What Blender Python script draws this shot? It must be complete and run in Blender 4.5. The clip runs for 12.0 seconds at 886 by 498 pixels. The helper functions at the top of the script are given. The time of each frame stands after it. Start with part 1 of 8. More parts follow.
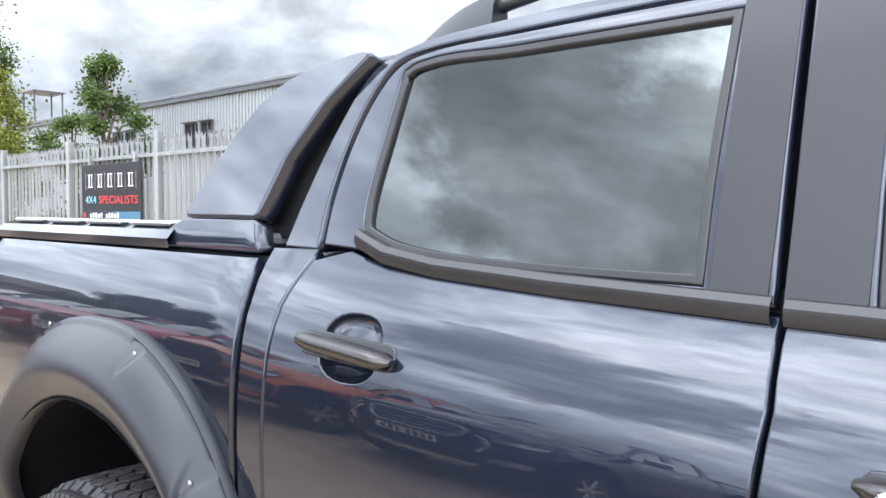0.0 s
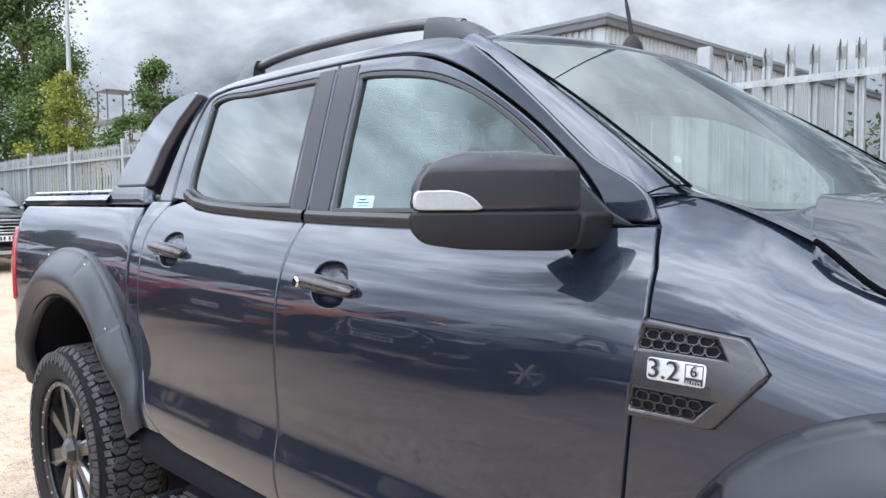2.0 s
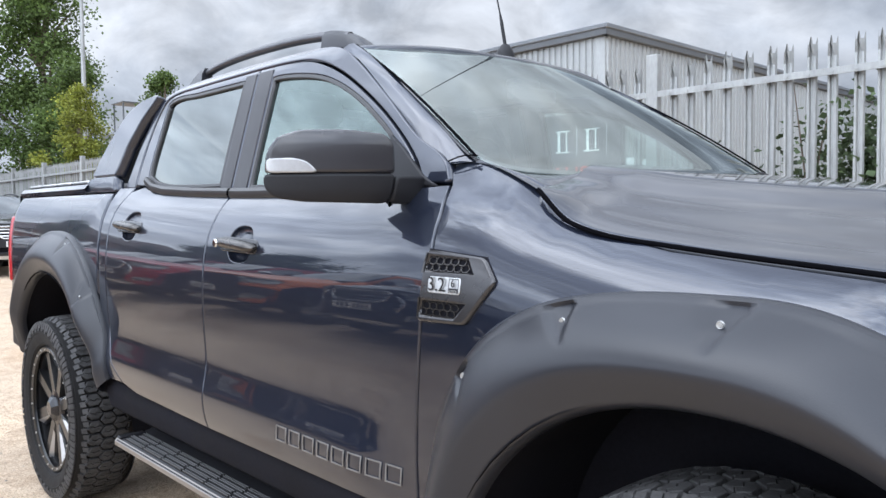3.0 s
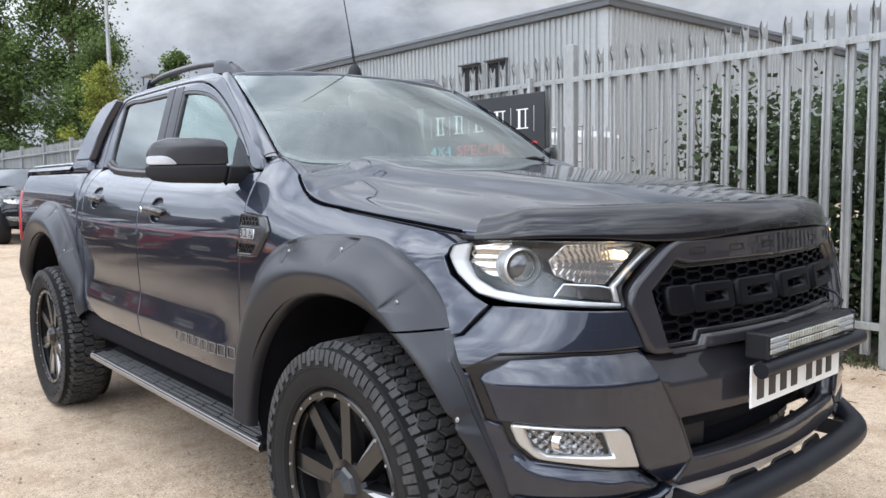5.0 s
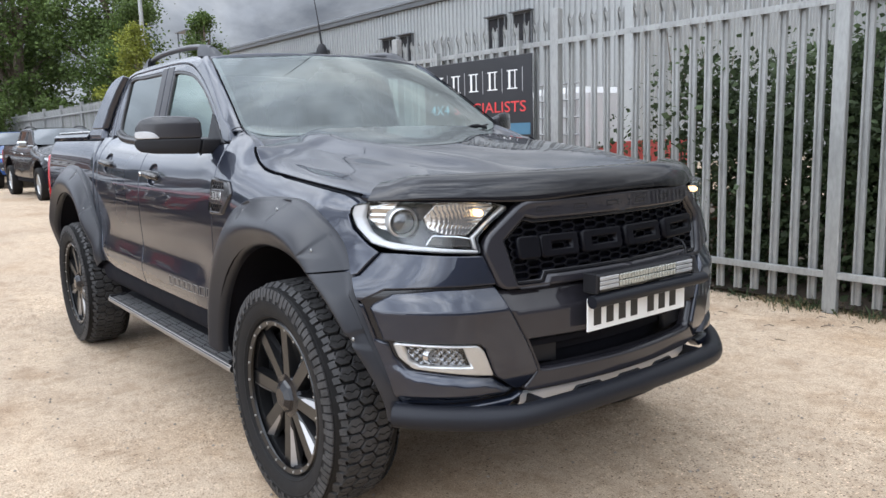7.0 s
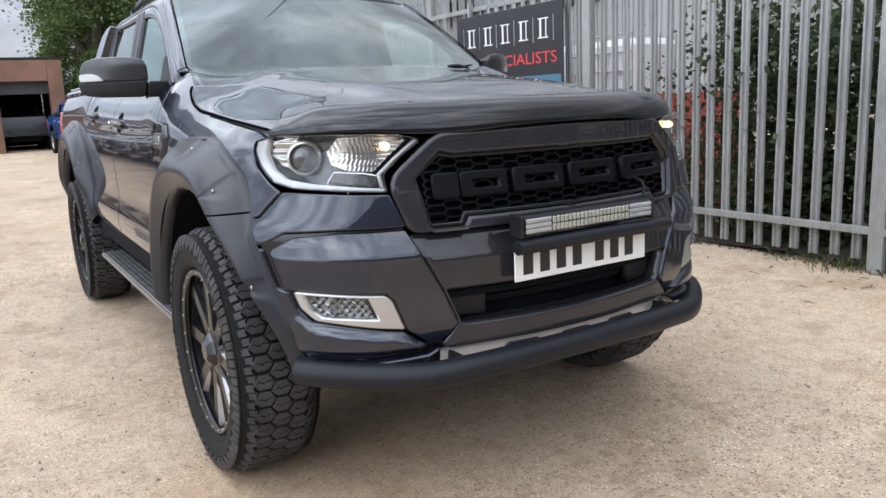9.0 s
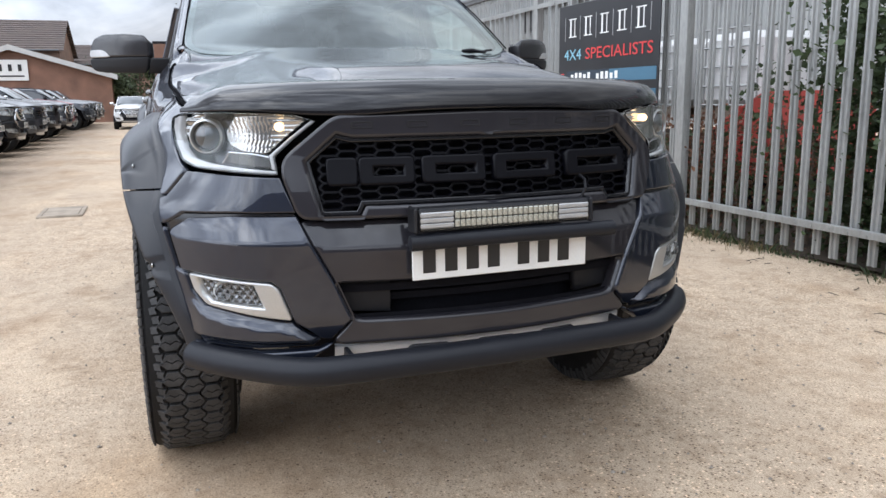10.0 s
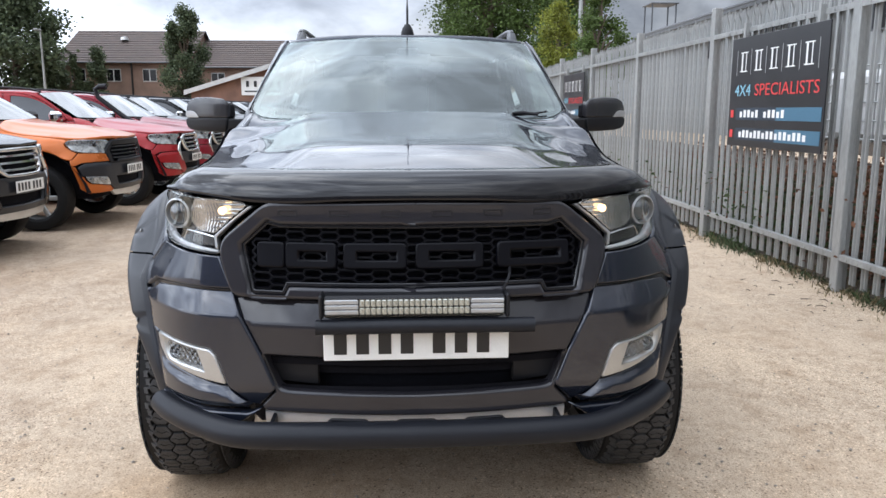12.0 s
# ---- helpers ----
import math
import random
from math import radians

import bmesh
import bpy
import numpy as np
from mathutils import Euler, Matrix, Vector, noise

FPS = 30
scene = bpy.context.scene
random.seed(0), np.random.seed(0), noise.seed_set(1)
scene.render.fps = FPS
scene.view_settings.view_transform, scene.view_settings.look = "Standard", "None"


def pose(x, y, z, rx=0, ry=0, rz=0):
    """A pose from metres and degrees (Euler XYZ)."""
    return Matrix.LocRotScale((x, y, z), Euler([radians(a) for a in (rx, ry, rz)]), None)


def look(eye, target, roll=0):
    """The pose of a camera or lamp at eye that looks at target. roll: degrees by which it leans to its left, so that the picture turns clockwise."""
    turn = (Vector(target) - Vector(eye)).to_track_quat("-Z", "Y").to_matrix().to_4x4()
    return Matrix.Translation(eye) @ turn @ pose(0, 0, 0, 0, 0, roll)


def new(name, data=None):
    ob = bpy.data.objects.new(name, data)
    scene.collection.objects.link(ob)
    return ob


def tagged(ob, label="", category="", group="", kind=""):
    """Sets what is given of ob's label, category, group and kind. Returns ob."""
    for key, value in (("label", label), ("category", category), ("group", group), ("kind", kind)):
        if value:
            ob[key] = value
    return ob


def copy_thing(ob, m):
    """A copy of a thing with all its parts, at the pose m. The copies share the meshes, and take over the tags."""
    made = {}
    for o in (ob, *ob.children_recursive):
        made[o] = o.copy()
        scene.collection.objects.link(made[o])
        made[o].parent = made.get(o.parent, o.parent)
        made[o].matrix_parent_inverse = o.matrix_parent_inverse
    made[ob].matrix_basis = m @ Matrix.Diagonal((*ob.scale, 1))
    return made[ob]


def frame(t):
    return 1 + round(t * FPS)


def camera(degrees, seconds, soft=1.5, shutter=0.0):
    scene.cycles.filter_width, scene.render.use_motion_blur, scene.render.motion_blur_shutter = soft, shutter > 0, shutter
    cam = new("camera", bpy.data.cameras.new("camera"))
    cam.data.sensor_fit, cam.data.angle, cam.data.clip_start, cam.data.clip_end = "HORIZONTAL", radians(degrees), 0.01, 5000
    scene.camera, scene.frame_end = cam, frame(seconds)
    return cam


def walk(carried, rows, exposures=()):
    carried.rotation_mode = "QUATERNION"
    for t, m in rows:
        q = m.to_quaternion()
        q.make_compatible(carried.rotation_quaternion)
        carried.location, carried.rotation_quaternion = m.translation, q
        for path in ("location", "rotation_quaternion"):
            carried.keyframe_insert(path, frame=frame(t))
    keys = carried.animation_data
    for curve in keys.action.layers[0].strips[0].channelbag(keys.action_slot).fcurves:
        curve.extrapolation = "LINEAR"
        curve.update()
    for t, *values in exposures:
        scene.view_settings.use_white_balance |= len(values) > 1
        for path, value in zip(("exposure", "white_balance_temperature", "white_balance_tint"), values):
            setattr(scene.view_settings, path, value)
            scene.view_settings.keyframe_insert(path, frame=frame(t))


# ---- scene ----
cam = camera(60.2, 12.0)
PATH = [
    (0, (-1.456, -1.695, 1.464), (-2.774, -0.194, 1.364), 0.3),
    (0.5, (-1.156, -1.749, 1.435), (-2.516, -0.286, 1.331), 0.4),
    (1, (-0.785, -1.859, 1.41), (-2.184, -0.436, 1.276), 0.1),
    (1.5, (-0.369, -1.877, 1.401), (-1.799, -0.487, 1.25), -0.3),
    (2, (-0.033, -1.924, 1.389), (-1.471, -0.54, 1.262), -0.3),
    (2.5, (0.27, -1.984, 1.326), (-1.179, -0.61, 1.215), -0.4),
    (3, (0.552, -1.965, 1.286), (-0.915, -0.609, 1.186), -0.5),
    (3.2, (0.68, -1.943, 1.278), (-0.795, -0.596, 1.176), -0.5),
    (4.8, (1.659, -2.07, 1.311), (0.139, -0.782, 1.14), -0.7),
    (5, (1.817, -2.073, 1.308), (0.299, -0.784, 1.125), -0.9),
    (5.5, (2.093, -2.13, 1.353), (0.574, -0.846, 1.142), -1.0),
    (6, (2.303, -2.192, 1.368), (0.769, -0.933, 1.124), -1.3),
    (6.5, (2.431, -2.141, 1.373), (0.878, -0.912, 1.096), -1.3),
    (7, (2.506, -2.085, 1.374), (0.936, -0.885, 1.068), -1.6),
    (7.2, (2.517, -2.072, 1.372), (0.94, -0.882, 1.058), -1.7),
    (8.8, (2.568, -1.644, 1.229), (0.919, -0.575, 0.856), -2.6),
    (9, (2.582, -1.543, 1.237), (0.908, -0.517, 0.854), -2.6),
    (9.5, (2.691, -1.199, 1.233), (0.949, -0.302, 0.83), -1.7),
    (10, (2.741, -0.863, 1.191), (0.901, -0.183, 0.799), -0.8),
    (10.5, (2.721, -0.602, 1.203), (0.821, -0.112, 0.812), 0.0),
    (11, (2.824, -0.245, 1.234), (0.885, 0.064, 0.85), 0.15),
    (11.5, (2.9, -0.088, 1.327), (0.942, 0.089, 0.96), 0.05),
    (12, (2.941, -0.036, 1.404), (0.975, 0.069, 1.048), -0.05),
]
LOOKS = ((0.0, 0.70, 6100, 10), (0.5, 0.40, 6120, 10), (1.0, 0.30, 6060, 10), (2.0, 0.32, 5980, 10), (3.0, 0.22, 5980, 10), (5.0, 0.03, 6150, 10), (9.0, -0.16, 6160, 10), (12.0, -0.15, 6110, 10))
walk(cam, [(t, look(eye, target, roll)) for t, eye, target, roll in PATH], LOOKS)


# ---- light ----
def build_world():
    w = bpy.data.worlds.new("cloudy_sky")
    scene.world = w
    w.use_nodes = True
    nt = w.node_tree
    nt.nodes.clear()
    N, L = nt.nodes.new, nt.links.new
    out, bg = N("ShaderNodeOutputWorld"), N("ShaderNodeBackground")
    sky = N("ShaderNodeTexSky")
    sky.sky_type, sky.sun_disc = "NISHITA", False
    sky.sun_elevation, sky.sun_rotation = radians(80), radians(198)
    sky.air_density, sky.dust_density = 1.0, 1.5
    tc, flat = N("ShaderNodeTexCoord"), N("ShaderNodeMapping")
    flat.inputs["Scale"].default_value, flat.inputs["Location"].default_value = (1.0, 1.0, 1.7), (3.1, 1.7, 0.4)
    L(tc.outputs["Generated"], flat.inputs["Vector"])
    big, small = N("ShaderNodeTexNoise"), N("ShaderNodeTexNoise")
    big.inputs["Scale"].default_value, big.inputs["Detail"].default_value = 1.9, 8.0
    big.inputs["Roughness"].default_value, big.inputs["Distortion"].default_value = 0.56, 0.35
    small.inputs["Scale"].default_value, small.inputs["Detail"].default_value = 4.2, 8.0
    small.inputs["Roughness"].default_value = 0.6
    cover, shade = N("ShaderNodeValToRGB"), N("ShaderNodeValToRGB")
    for n in (big, small):
        L(flat.outputs[0], n.inputs["Vector"])
    L(big.outputs["Fac"], shade.inputs["Fac"])
    L(small.outputs["Fac"], cover.inputs["Fac"])
    # thick grey cloud with bright thin places
    for ramp, stops in ((shade, ((0.37, (0.36, 0.39, 0.45)), (0.46, (0.60, 0.65, 0.74)), (0.53, (0.90, 0.95, 1.03)), (0.62, (1.22, 1.24, 1.28)))),
                        (cover, ((0.25, (1, 1, 1)), (0.64, (1, 1, 1)), (0.80, (0.80, 0.80, 0.80)))),):
        el = ramp.color_ramp.elements
        while len(el) < len(stops):
            el.new(0.5)
        for e, (p, c) in zip(el, stops):
            e.position, e.color = p, (*c, 1)
    mix, gain = N("ShaderNodeMix"), N("ShaderNodeMix")
    mix.data_type, gain.data_type = "RGBA", "RGBA"
    gain.blend_type = "MULTIPLY"
    gain.inputs["Factor"].default_value = 1.0
    L(sky.outputs["Color"], gain.inputs["A"])
    gain.inputs["B"].default_value = (0.09, 0.09, 0.09, 1)
    L(cover.outputs["Color"], mix.inputs["Factor"])
    L(gain.outputs["Result"], mix.inputs["A"])
    # the veiled sun brightens the cloud on its own side of the sky
    dot, glow = N("ShaderNodeVectorMath"), N("ShaderNodeMapRange")
    dot.operation = "DOT_PRODUCT"
    dot.inputs[1].default_value = Vector(BRIGHT_FROM).normalized()
    glow.interpolation_type = "SMOOTHSTEP"
    glow.inputs["From Min"].default_value, glow.inputs["From Max"].default_value = -0.25, 1.0
    glow.inputs["To Min"].default_value, glow.inputs["To Max"].default_value = 0.58, 3.8
    L(tc.outputs["Generated"], dot.inputs[0]), L(dot.outputs["Value"], glow.inputs["Value"])
    veil = N("ShaderNodeVectorMath")
    veil.operation = "SCALE"
    L(shade.outputs["Color"], veil.inputs[0]), L(glow.outputs["Result"], veil.inputs["Scale"])
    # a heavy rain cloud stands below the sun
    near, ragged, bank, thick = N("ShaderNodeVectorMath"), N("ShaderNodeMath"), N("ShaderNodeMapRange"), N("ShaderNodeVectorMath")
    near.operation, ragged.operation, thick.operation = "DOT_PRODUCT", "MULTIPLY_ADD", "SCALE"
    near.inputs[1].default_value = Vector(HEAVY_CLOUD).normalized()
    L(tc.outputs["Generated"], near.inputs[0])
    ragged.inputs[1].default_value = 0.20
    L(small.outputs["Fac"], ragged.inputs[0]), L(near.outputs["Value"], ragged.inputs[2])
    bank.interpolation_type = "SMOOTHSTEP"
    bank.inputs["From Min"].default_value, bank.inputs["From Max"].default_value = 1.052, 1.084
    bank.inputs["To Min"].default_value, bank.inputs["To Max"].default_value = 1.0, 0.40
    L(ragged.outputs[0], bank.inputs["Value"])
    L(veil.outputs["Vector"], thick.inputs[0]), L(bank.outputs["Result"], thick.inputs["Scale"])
    # an overcast sky is darker towards the horizon
    split, height, lift = N("ShaderNodeSeparateXYZ"), N("ShaderNodeMapRange"), N("ShaderNodeVectorMath")
    lift.operation = "SCALE"
    height.inputs["From Max"].default_value = 0.36
    height.inputs["To Min"].default_value, height.inputs["To Max"].default_value = 0.62, 1.0
    L(tc.outputs["Generated"], split.inputs[0]), L(split.outputs["Z"], height.inputs["Value"])
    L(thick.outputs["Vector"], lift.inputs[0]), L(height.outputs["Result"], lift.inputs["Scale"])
    # torn lumps of cloud
    lump, heap, torn = N("ShaderNodeTexNoise"), N("ShaderNodeMapRange"), N("ShaderNodeVectorMath")
    lump.inputs["Scale"].default_value, lump.inputs["Detail"].default_value, lump.inputs["Roughness"].default_value = 6.5, 9.0, 0.58
    lump.inputs["Distortion"].default_value = 0.5
    torn.operation = "SCALE"
    heap.inputs["From Min"].default_value, heap.inputs["From Max"].default_value = 0.36, 0.64
    heap.inputs["To Min"].default_value, heap.inputs["To Max"].default_value = 0.74, 1.22
    L(flat.outputs[0], lump.inputs["Vector"]), L(lump.outputs["Fac"], heap.inputs["Value"])
    L(lift.outputs["Vector"], torn.inputs[0]), L(heap.outputs["Result"], torn.inputs["Scale"])
    L(torn.outputs["Vector"], mix.inputs["B"])
    L(mix.outputs["Result"], bg.inputs["Color"])
    bg.inputs["Strength"].default_value = SKY
    L(bg.outputs[0], out.inputs["Surface"])
    sun = new("sun", bpy.data.lights.new("sun", "SUN"))
    sun.data.energy, sun.data.angle, sun.data.color = SUN, radians(160), (1.0, 0.95, 0.88)
    sun.matrix_world = look(SUN_FROM, (0, 0, 0))


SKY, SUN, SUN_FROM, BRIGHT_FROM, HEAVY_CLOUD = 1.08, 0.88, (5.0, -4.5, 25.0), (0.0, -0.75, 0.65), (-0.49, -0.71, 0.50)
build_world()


# ---- materials ----
def ramp_of(nt, fac, lo, hi):
    r = nt.nodes.new("ShaderNodeMapRange")
    r.inputs["From Min"].default_value, r.inputs["From Max"].default_value = 0.3, 0.7
    r.inputs["To Min"].default_value, r.inputs["To Max"].default_value = lo, hi
    nt.links.new(fac, r.inputs["Value"])
    return r.outputs["Result"]


def mat(name, color, rough=0.5, metal=0.0, var=0.12, scale=3.0, fine=90.0, bump=0.0, coat=0.0, spec=0.5, piece=0.0, stretch=(1, 1, 1), emit=0.0, ior=1.57):
    """A surface: base colour with broad stains and fine grain, uneven gloss, and fine relief."""
    m = bpy.data.materials.new(name)
    m.use_nodes = True
    nt = m.node_tree
    b = nt.nodes["Principled BSDF"]
    N, L = nt.nodes.new, nt.links.new
    b.inputs["Metallic"].default_value = metal
    b.inputs["Specular IOR Level"].default_value = spec
    b.inputs["Coat Weight"].default_value, b.inputs["Coat Roughness"].default_value = coat, 0.02
    b.inputs["Coat IOR"].default_value = ior
    tc, mp = N("ShaderNodeTexCoord"), N("ShaderNodeMapping")
    mp.inputs["Scale"].default_value = stretch
    L(tc.outputs["Object"], mp.inputs["Vector"])
    noises = []
    for s in (scale, fine):
        n = N("ShaderNodeTexNoise")
        n.inputs["Scale"].default_value, n.inputs["Detail"].default_value = s, 5.0
        L(mp.outputs[0], n.inputs["Vector"])
        noises.append(n.outputs["Fac"])
    a, g = ramp_of(nt, noises[0], 1 - var, 1 + var), ramp_of(nt, noises[1], 1 - var * 0.6, 1 + var * 0.6)
    mul = N("ShaderNodeMath")
    mul.operation = "MULTIPLY"
    L(a, mul.inputs[0]), L(g, mul.inputs[1])
    fac = mul.outputs[0]
    if piece:
        info, pm = N("ShaderNodeObjectInfo"), N("ShaderNodeMath")
        pr = N("ShaderNodeMapRange")
        pr.inputs["To Min"].default_value, pr.inputs["To Max"].default_value = 1 - piece, 1 + piece
        L(info.outputs["Random"], pr.inputs["Value"])
        pm.operation = "MULTIPLY"
        L(fac, pm.inputs[0]), L(pr.outputs["Result"], pm.inputs[1])
        fac = pm.outputs[0]
    tint = N("ShaderNodeVectorMath")
    tint.operation = "SCALE"
    tint.inputs[0].default_value = color
    L(fac, tint.inputs["Scale"])
    L(tint.outputs["Vector"], b.inputs["Base Color"])
    L(ramp_of(nt, noises[0], max(0.0, rough * 0.88), min(1.0, rough * 1.12)), b.inputs["Roughness"])
    if bump:
        bp = N("ShaderNodeBump")
        bp.inputs["Strength"].default_value, bp.inputs["Distance"].default_value = 0.6, bump
        L(noises[1], bp.inputs["Height"])
        L(bp.outputs[0], b.inputs["Normal"])
    if emit:
        b.inputs["Emission Color"].default_value, b.inputs["Emission Strength"].default_value = (*color, 1), emit
    return m


def pane(name, tint, gloss=0.05, rough=0.0, sheen=(0.95, 1.0, 0.97)):
    """Thin glass: tinted clear, with a mirror that grows at low angles."""
    m = bpy.data.materials.new(name)
    m.use_nodes = True
    nt = m.node_tree
    nt.nodes.clear()
    N, L = nt.nodes.new, nt.links.new
    out, mix, f = N("ShaderNodeOutputMaterial"), N("ShaderNodeMixShader"), N("ShaderNodeLayerWeight")
    power, gain = N("ShaderNodeMath"), N("ShaderNodeMath")
    power.operation, gain.operation = "POWER", "MULTIPLY_ADD"
    power.inputs[1].default_value, gain.inputs[1].default_value, gain.inputs[2].default_value = 4.0, 1 - gloss, gloss
    clear, shine = N("ShaderNodeBsdfTransparent"), N("ShaderNodeBsdfGlossy")
    clear.inputs["Color"].default_value = (*tint, 1)
    shine.inputs["Roughness"].default_value = rough
    shine.inputs["Color"].default_value = (*sheen, 1)
    f.inputs["Blend"].default_value = 0.5
    L(f.outputs["Facing"], power.inputs[0]), L(power.outputs[0], gain.inputs[0])
    L(gain.outputs[0], mix.inputs[0]), L(clear.outputs[0], mix.inputs[1]), L(shine.outputs[0], mix.inputs[2])
    L(mix.outputs[0], out.inputs["Surface"])
    return m


PAINT = mat("dark_grey_paint", (0.0145, 0.0185, 0.032), 0.38, 0.55, 0.06, 1.5, 900, coat=1.0, spec=0.06, ior=1.67)
TRIM_PAINT = mat("charcoal_paint", (0.020, 0.019, 0.023), 0.36, 0.0, 0.06, 2, 700, coat=0.8, spec=0.06)
FLARE = mat("satin_flare_plastic", (0.0185, 0.0195, 0.024), 0.33, 0.0, 0.1, 3, 500, bump=0.0003, spec=0.45)
BLACK = mat("black_plastic", (0.010, 0.010, 0.012), 0.5, 0.0, 0.15, 5, 400, bump=0.0003, spec=0.3)
GLOSS_BLACK = mat("gloss_black", (0.006, 0.006, 0.008), 0.2, 0.0, 0.1, 4, 200, coat=0.15)
EMBLEM = mat("emblem_black", (0.0025, 0.0025, 0.0045), 0.34, 0.0, 0.1, 6, 300, spec=0.16)
GUARD = mat("smoked_acrylic", (0.006, 0.0055, 0.007), 0.12, 0.0, 0.1, 4, 200, coat=0.65, spec=0.1)
POWDER = mat("powder_coated_tube", (0.012, 0.013, 0.017), 0.42, 0.0, 0.1, 5, 700, bump=0.0004, spec=0.25)
RUBBER = mat("tyre_rubber", (0.012, 0.0115, 0.0115), 0.75, 0.0, 0.25, 9, 160, bump=0.001, spec=0.25)
TREAD = mat("scuffed_tread_rubber", (0.046, 0.045, 0.045), 0.62, 0.0, 0.35, 14, 140, bump=0.002, spec=0.3)
# real rubber beside the windscreen, and near-black that stands for shaded gaps
GAP = mat("shut_line_rubber", (0.003, 0.003, 0.004), 0.9, 0.0, 0.1, 8, 200, spec=0.02)
SEAL = mat("window_seal", (0.02, 0.019, 0.019), 0.35, 0.0, 0.15, 8, 200)
PILLAR = mat("pillar_film", (0.030, 0.029, 0.032), 0.40, 0.0, 0.08, 5, 600, spec=0.35)
BOLT = mat("bolt_steel", (0.42, 0.42, 0.41), 0.4, 0.8, 0.1, 40, 200)
CHROME = mat("chrome", (0.72, 0.72, 0.72), 0.12, 1.0, 0.05, 9, 200)
SMOKED = mat("smoked_chrome", (0.085, 0.08, 0.076), 0.26, 0.85, 0.1, 9, 120)
SILVER = mat("silver_trim", (0.55, 0.55, 0.54), 0.35, 0.8, 0.08, 6, 300)
SKID = mat("skid_silver", (0.55, 0.55, 0.56), 0.35, 0.25, 0.08, 6, 300)
MILLED = mat("milled_alloy", (0.40, 0.39, 0.385), 0.42, 0.7, 0.08, 8, 400)
RIM = mat("rim_black", (0.006, 0.006, 0.0065), 0.35, 0.0, 0.1, 8, 300, coat=0.2)
LINER = mat("arch_liner", (0.009, 0.009, 0.012), 0.85, 0.0, 0.25, 6, 120, spec=0.1)
MIRROR_CAP = mat("mirror_cap", (0.022, 0.021, 0.024), 0.26, 0.0, 0.08, 5, 600, coat=0.35)
RED_LENS = mat("red_lens", (0.35, 0.008, 0.012), 0.1, 0.0, 0.08, 9, 90, coat=0.8)
REFLECTOR = mat("lamp_reflector", (0.62, 0.60, 0.57), 0.14, 1.0, 0.1, 25, 160)
RAIL_SATIN = mat("satin_grey_rail", (0.11, 0.11, 0.115), 0.36, 0.75, 0.08, 6, 300)
CLEAR_LENS = mat("clear_lens", (0.42, 0.42, 0.42), 0.18, 0.3, 0.05, 40, 160, coat=0.6)
WHITE_LENS = mat("white_lens", (0.52, 0.52, 0.52), 0.15, 0.0, 0.06, 20, 120, coat=0.5)
LED = mat("led_optic", (0.46, 0.46, 0.40), 0.2, 0.5, 0.25, 60, 200, coat=0.6)
VENT = mat("smoked_vent_trim", (0.045, 0.043, 0.044), 0.28, 0.6, 0.1, 9, 120, coat=0.4)
STEP_TRIM = mat("brushed_step_trim", (0.27, 0.25, 0.23), 0.4, 0.7, 0.12, 6, 200)
PLATE = mat("plate_white", (0.78, 0.78, 0.76), 0.3, 0.0, 0.05, 6, 200)
INK = mat("plate_ink", (0.015, 0.015, 0.016), 0.4, 0.0, 0.05, 6, 200)
DECAL = mat("decal_grey", (0.15, 0.145, 0.14), 0.35, 0.2, 0.06, 6, 200)
SEAT = mat("seat_cloth", (0.03, 0.03, 0.033), 0.85, 0.0, 0.2, 8, 300, bump=0.0006)
GALV = mat("galvanised_steel", (0.315, 0.32, 0.31), 0.5, 0.4, 0.18, 5, 60, bump=0.0004, piece=0.1, stretch=(1, 1, 0.25))
LAMP_GLASS = pane("lamp_glass", (0.95, 0.96, 0.97), 0.04)
SCREEN_GLASS = pane("windscreen_glass", (0.66, 0.75, 0.73), 0.16, 0.0, (0.93, 1.0, 0.98))
FRONT_GLASS = pane("door_glass", (0.66, 0.78, 0.74), 0.135, 0.0, (0.85, 1.0, 0.94))
DARK_GLASS = pane("privacy_glass", (0.03, 0.033, 0.035), 0.12)


# ---- building tools ----
from mathutils.geometry import delaunay_2d_cdt


def lerp(a, b, f):
    return a + (b - a) * f


def step(a, b, x):
    f = min(1.0, max(0.0, (x - a) / (b - a)))
    return f * f * (3 - 2 * f)


def curve_at(knots, x):
    """A smooth curve through a few (x, value) knots."""
    if x <= knots[0][0]:
        return knots[0][1]
    if x >= knots[-1][0]:
        return knots[-1][1]
    k = 0
    while knots[k + 1][0] < x:
        k += 1
    (x0, y0), (x1, y1) = knots[k], knots[k + 1]
    s = (y1 - y0) / (x1 - x0)
    sa = s if k == 0 else (y1 - knots[k - 1][1]) / (x1 - knots[k - 1][0])
    sb = s if k + 2 >= len(knots) else (knots[k + 2][1] - y0) / (knots[k + 2][0] - x0)
    h, f = x1 - x0, (x - x0) / (x1 - x0)
    return (2 * f**3 - 3 * f**2 + 1) * y0 + (f**3 - 2 * f**2 + f) * h * sa + (3 * f**2 - 2 * f**3) * y1 + (f**3 - f**2) * h * sb


def rounded(pts, r, n=4):
    """A closed outline with its corners rounded by about r."""
    out = []
    for k, p in enumerate(pts):
        a, b, c = Vector(pts[k - 1]), Vector(p), Vector(pts[(k + 1) % len(pts)])
        ra, rc = min(r, (a - b).length * 0.45), min(r, (c - b).length * 0.45)
        p0, p1 = b + (a - b).normalized() * ra, b + (c - b).normalized() * rc
        for i in range(n + 1):
            f = i / n
            out.append(tuple((1 - f) ** 2 * p0 + 2 * f * (1 - f) * b + f * f * p1))
    return out


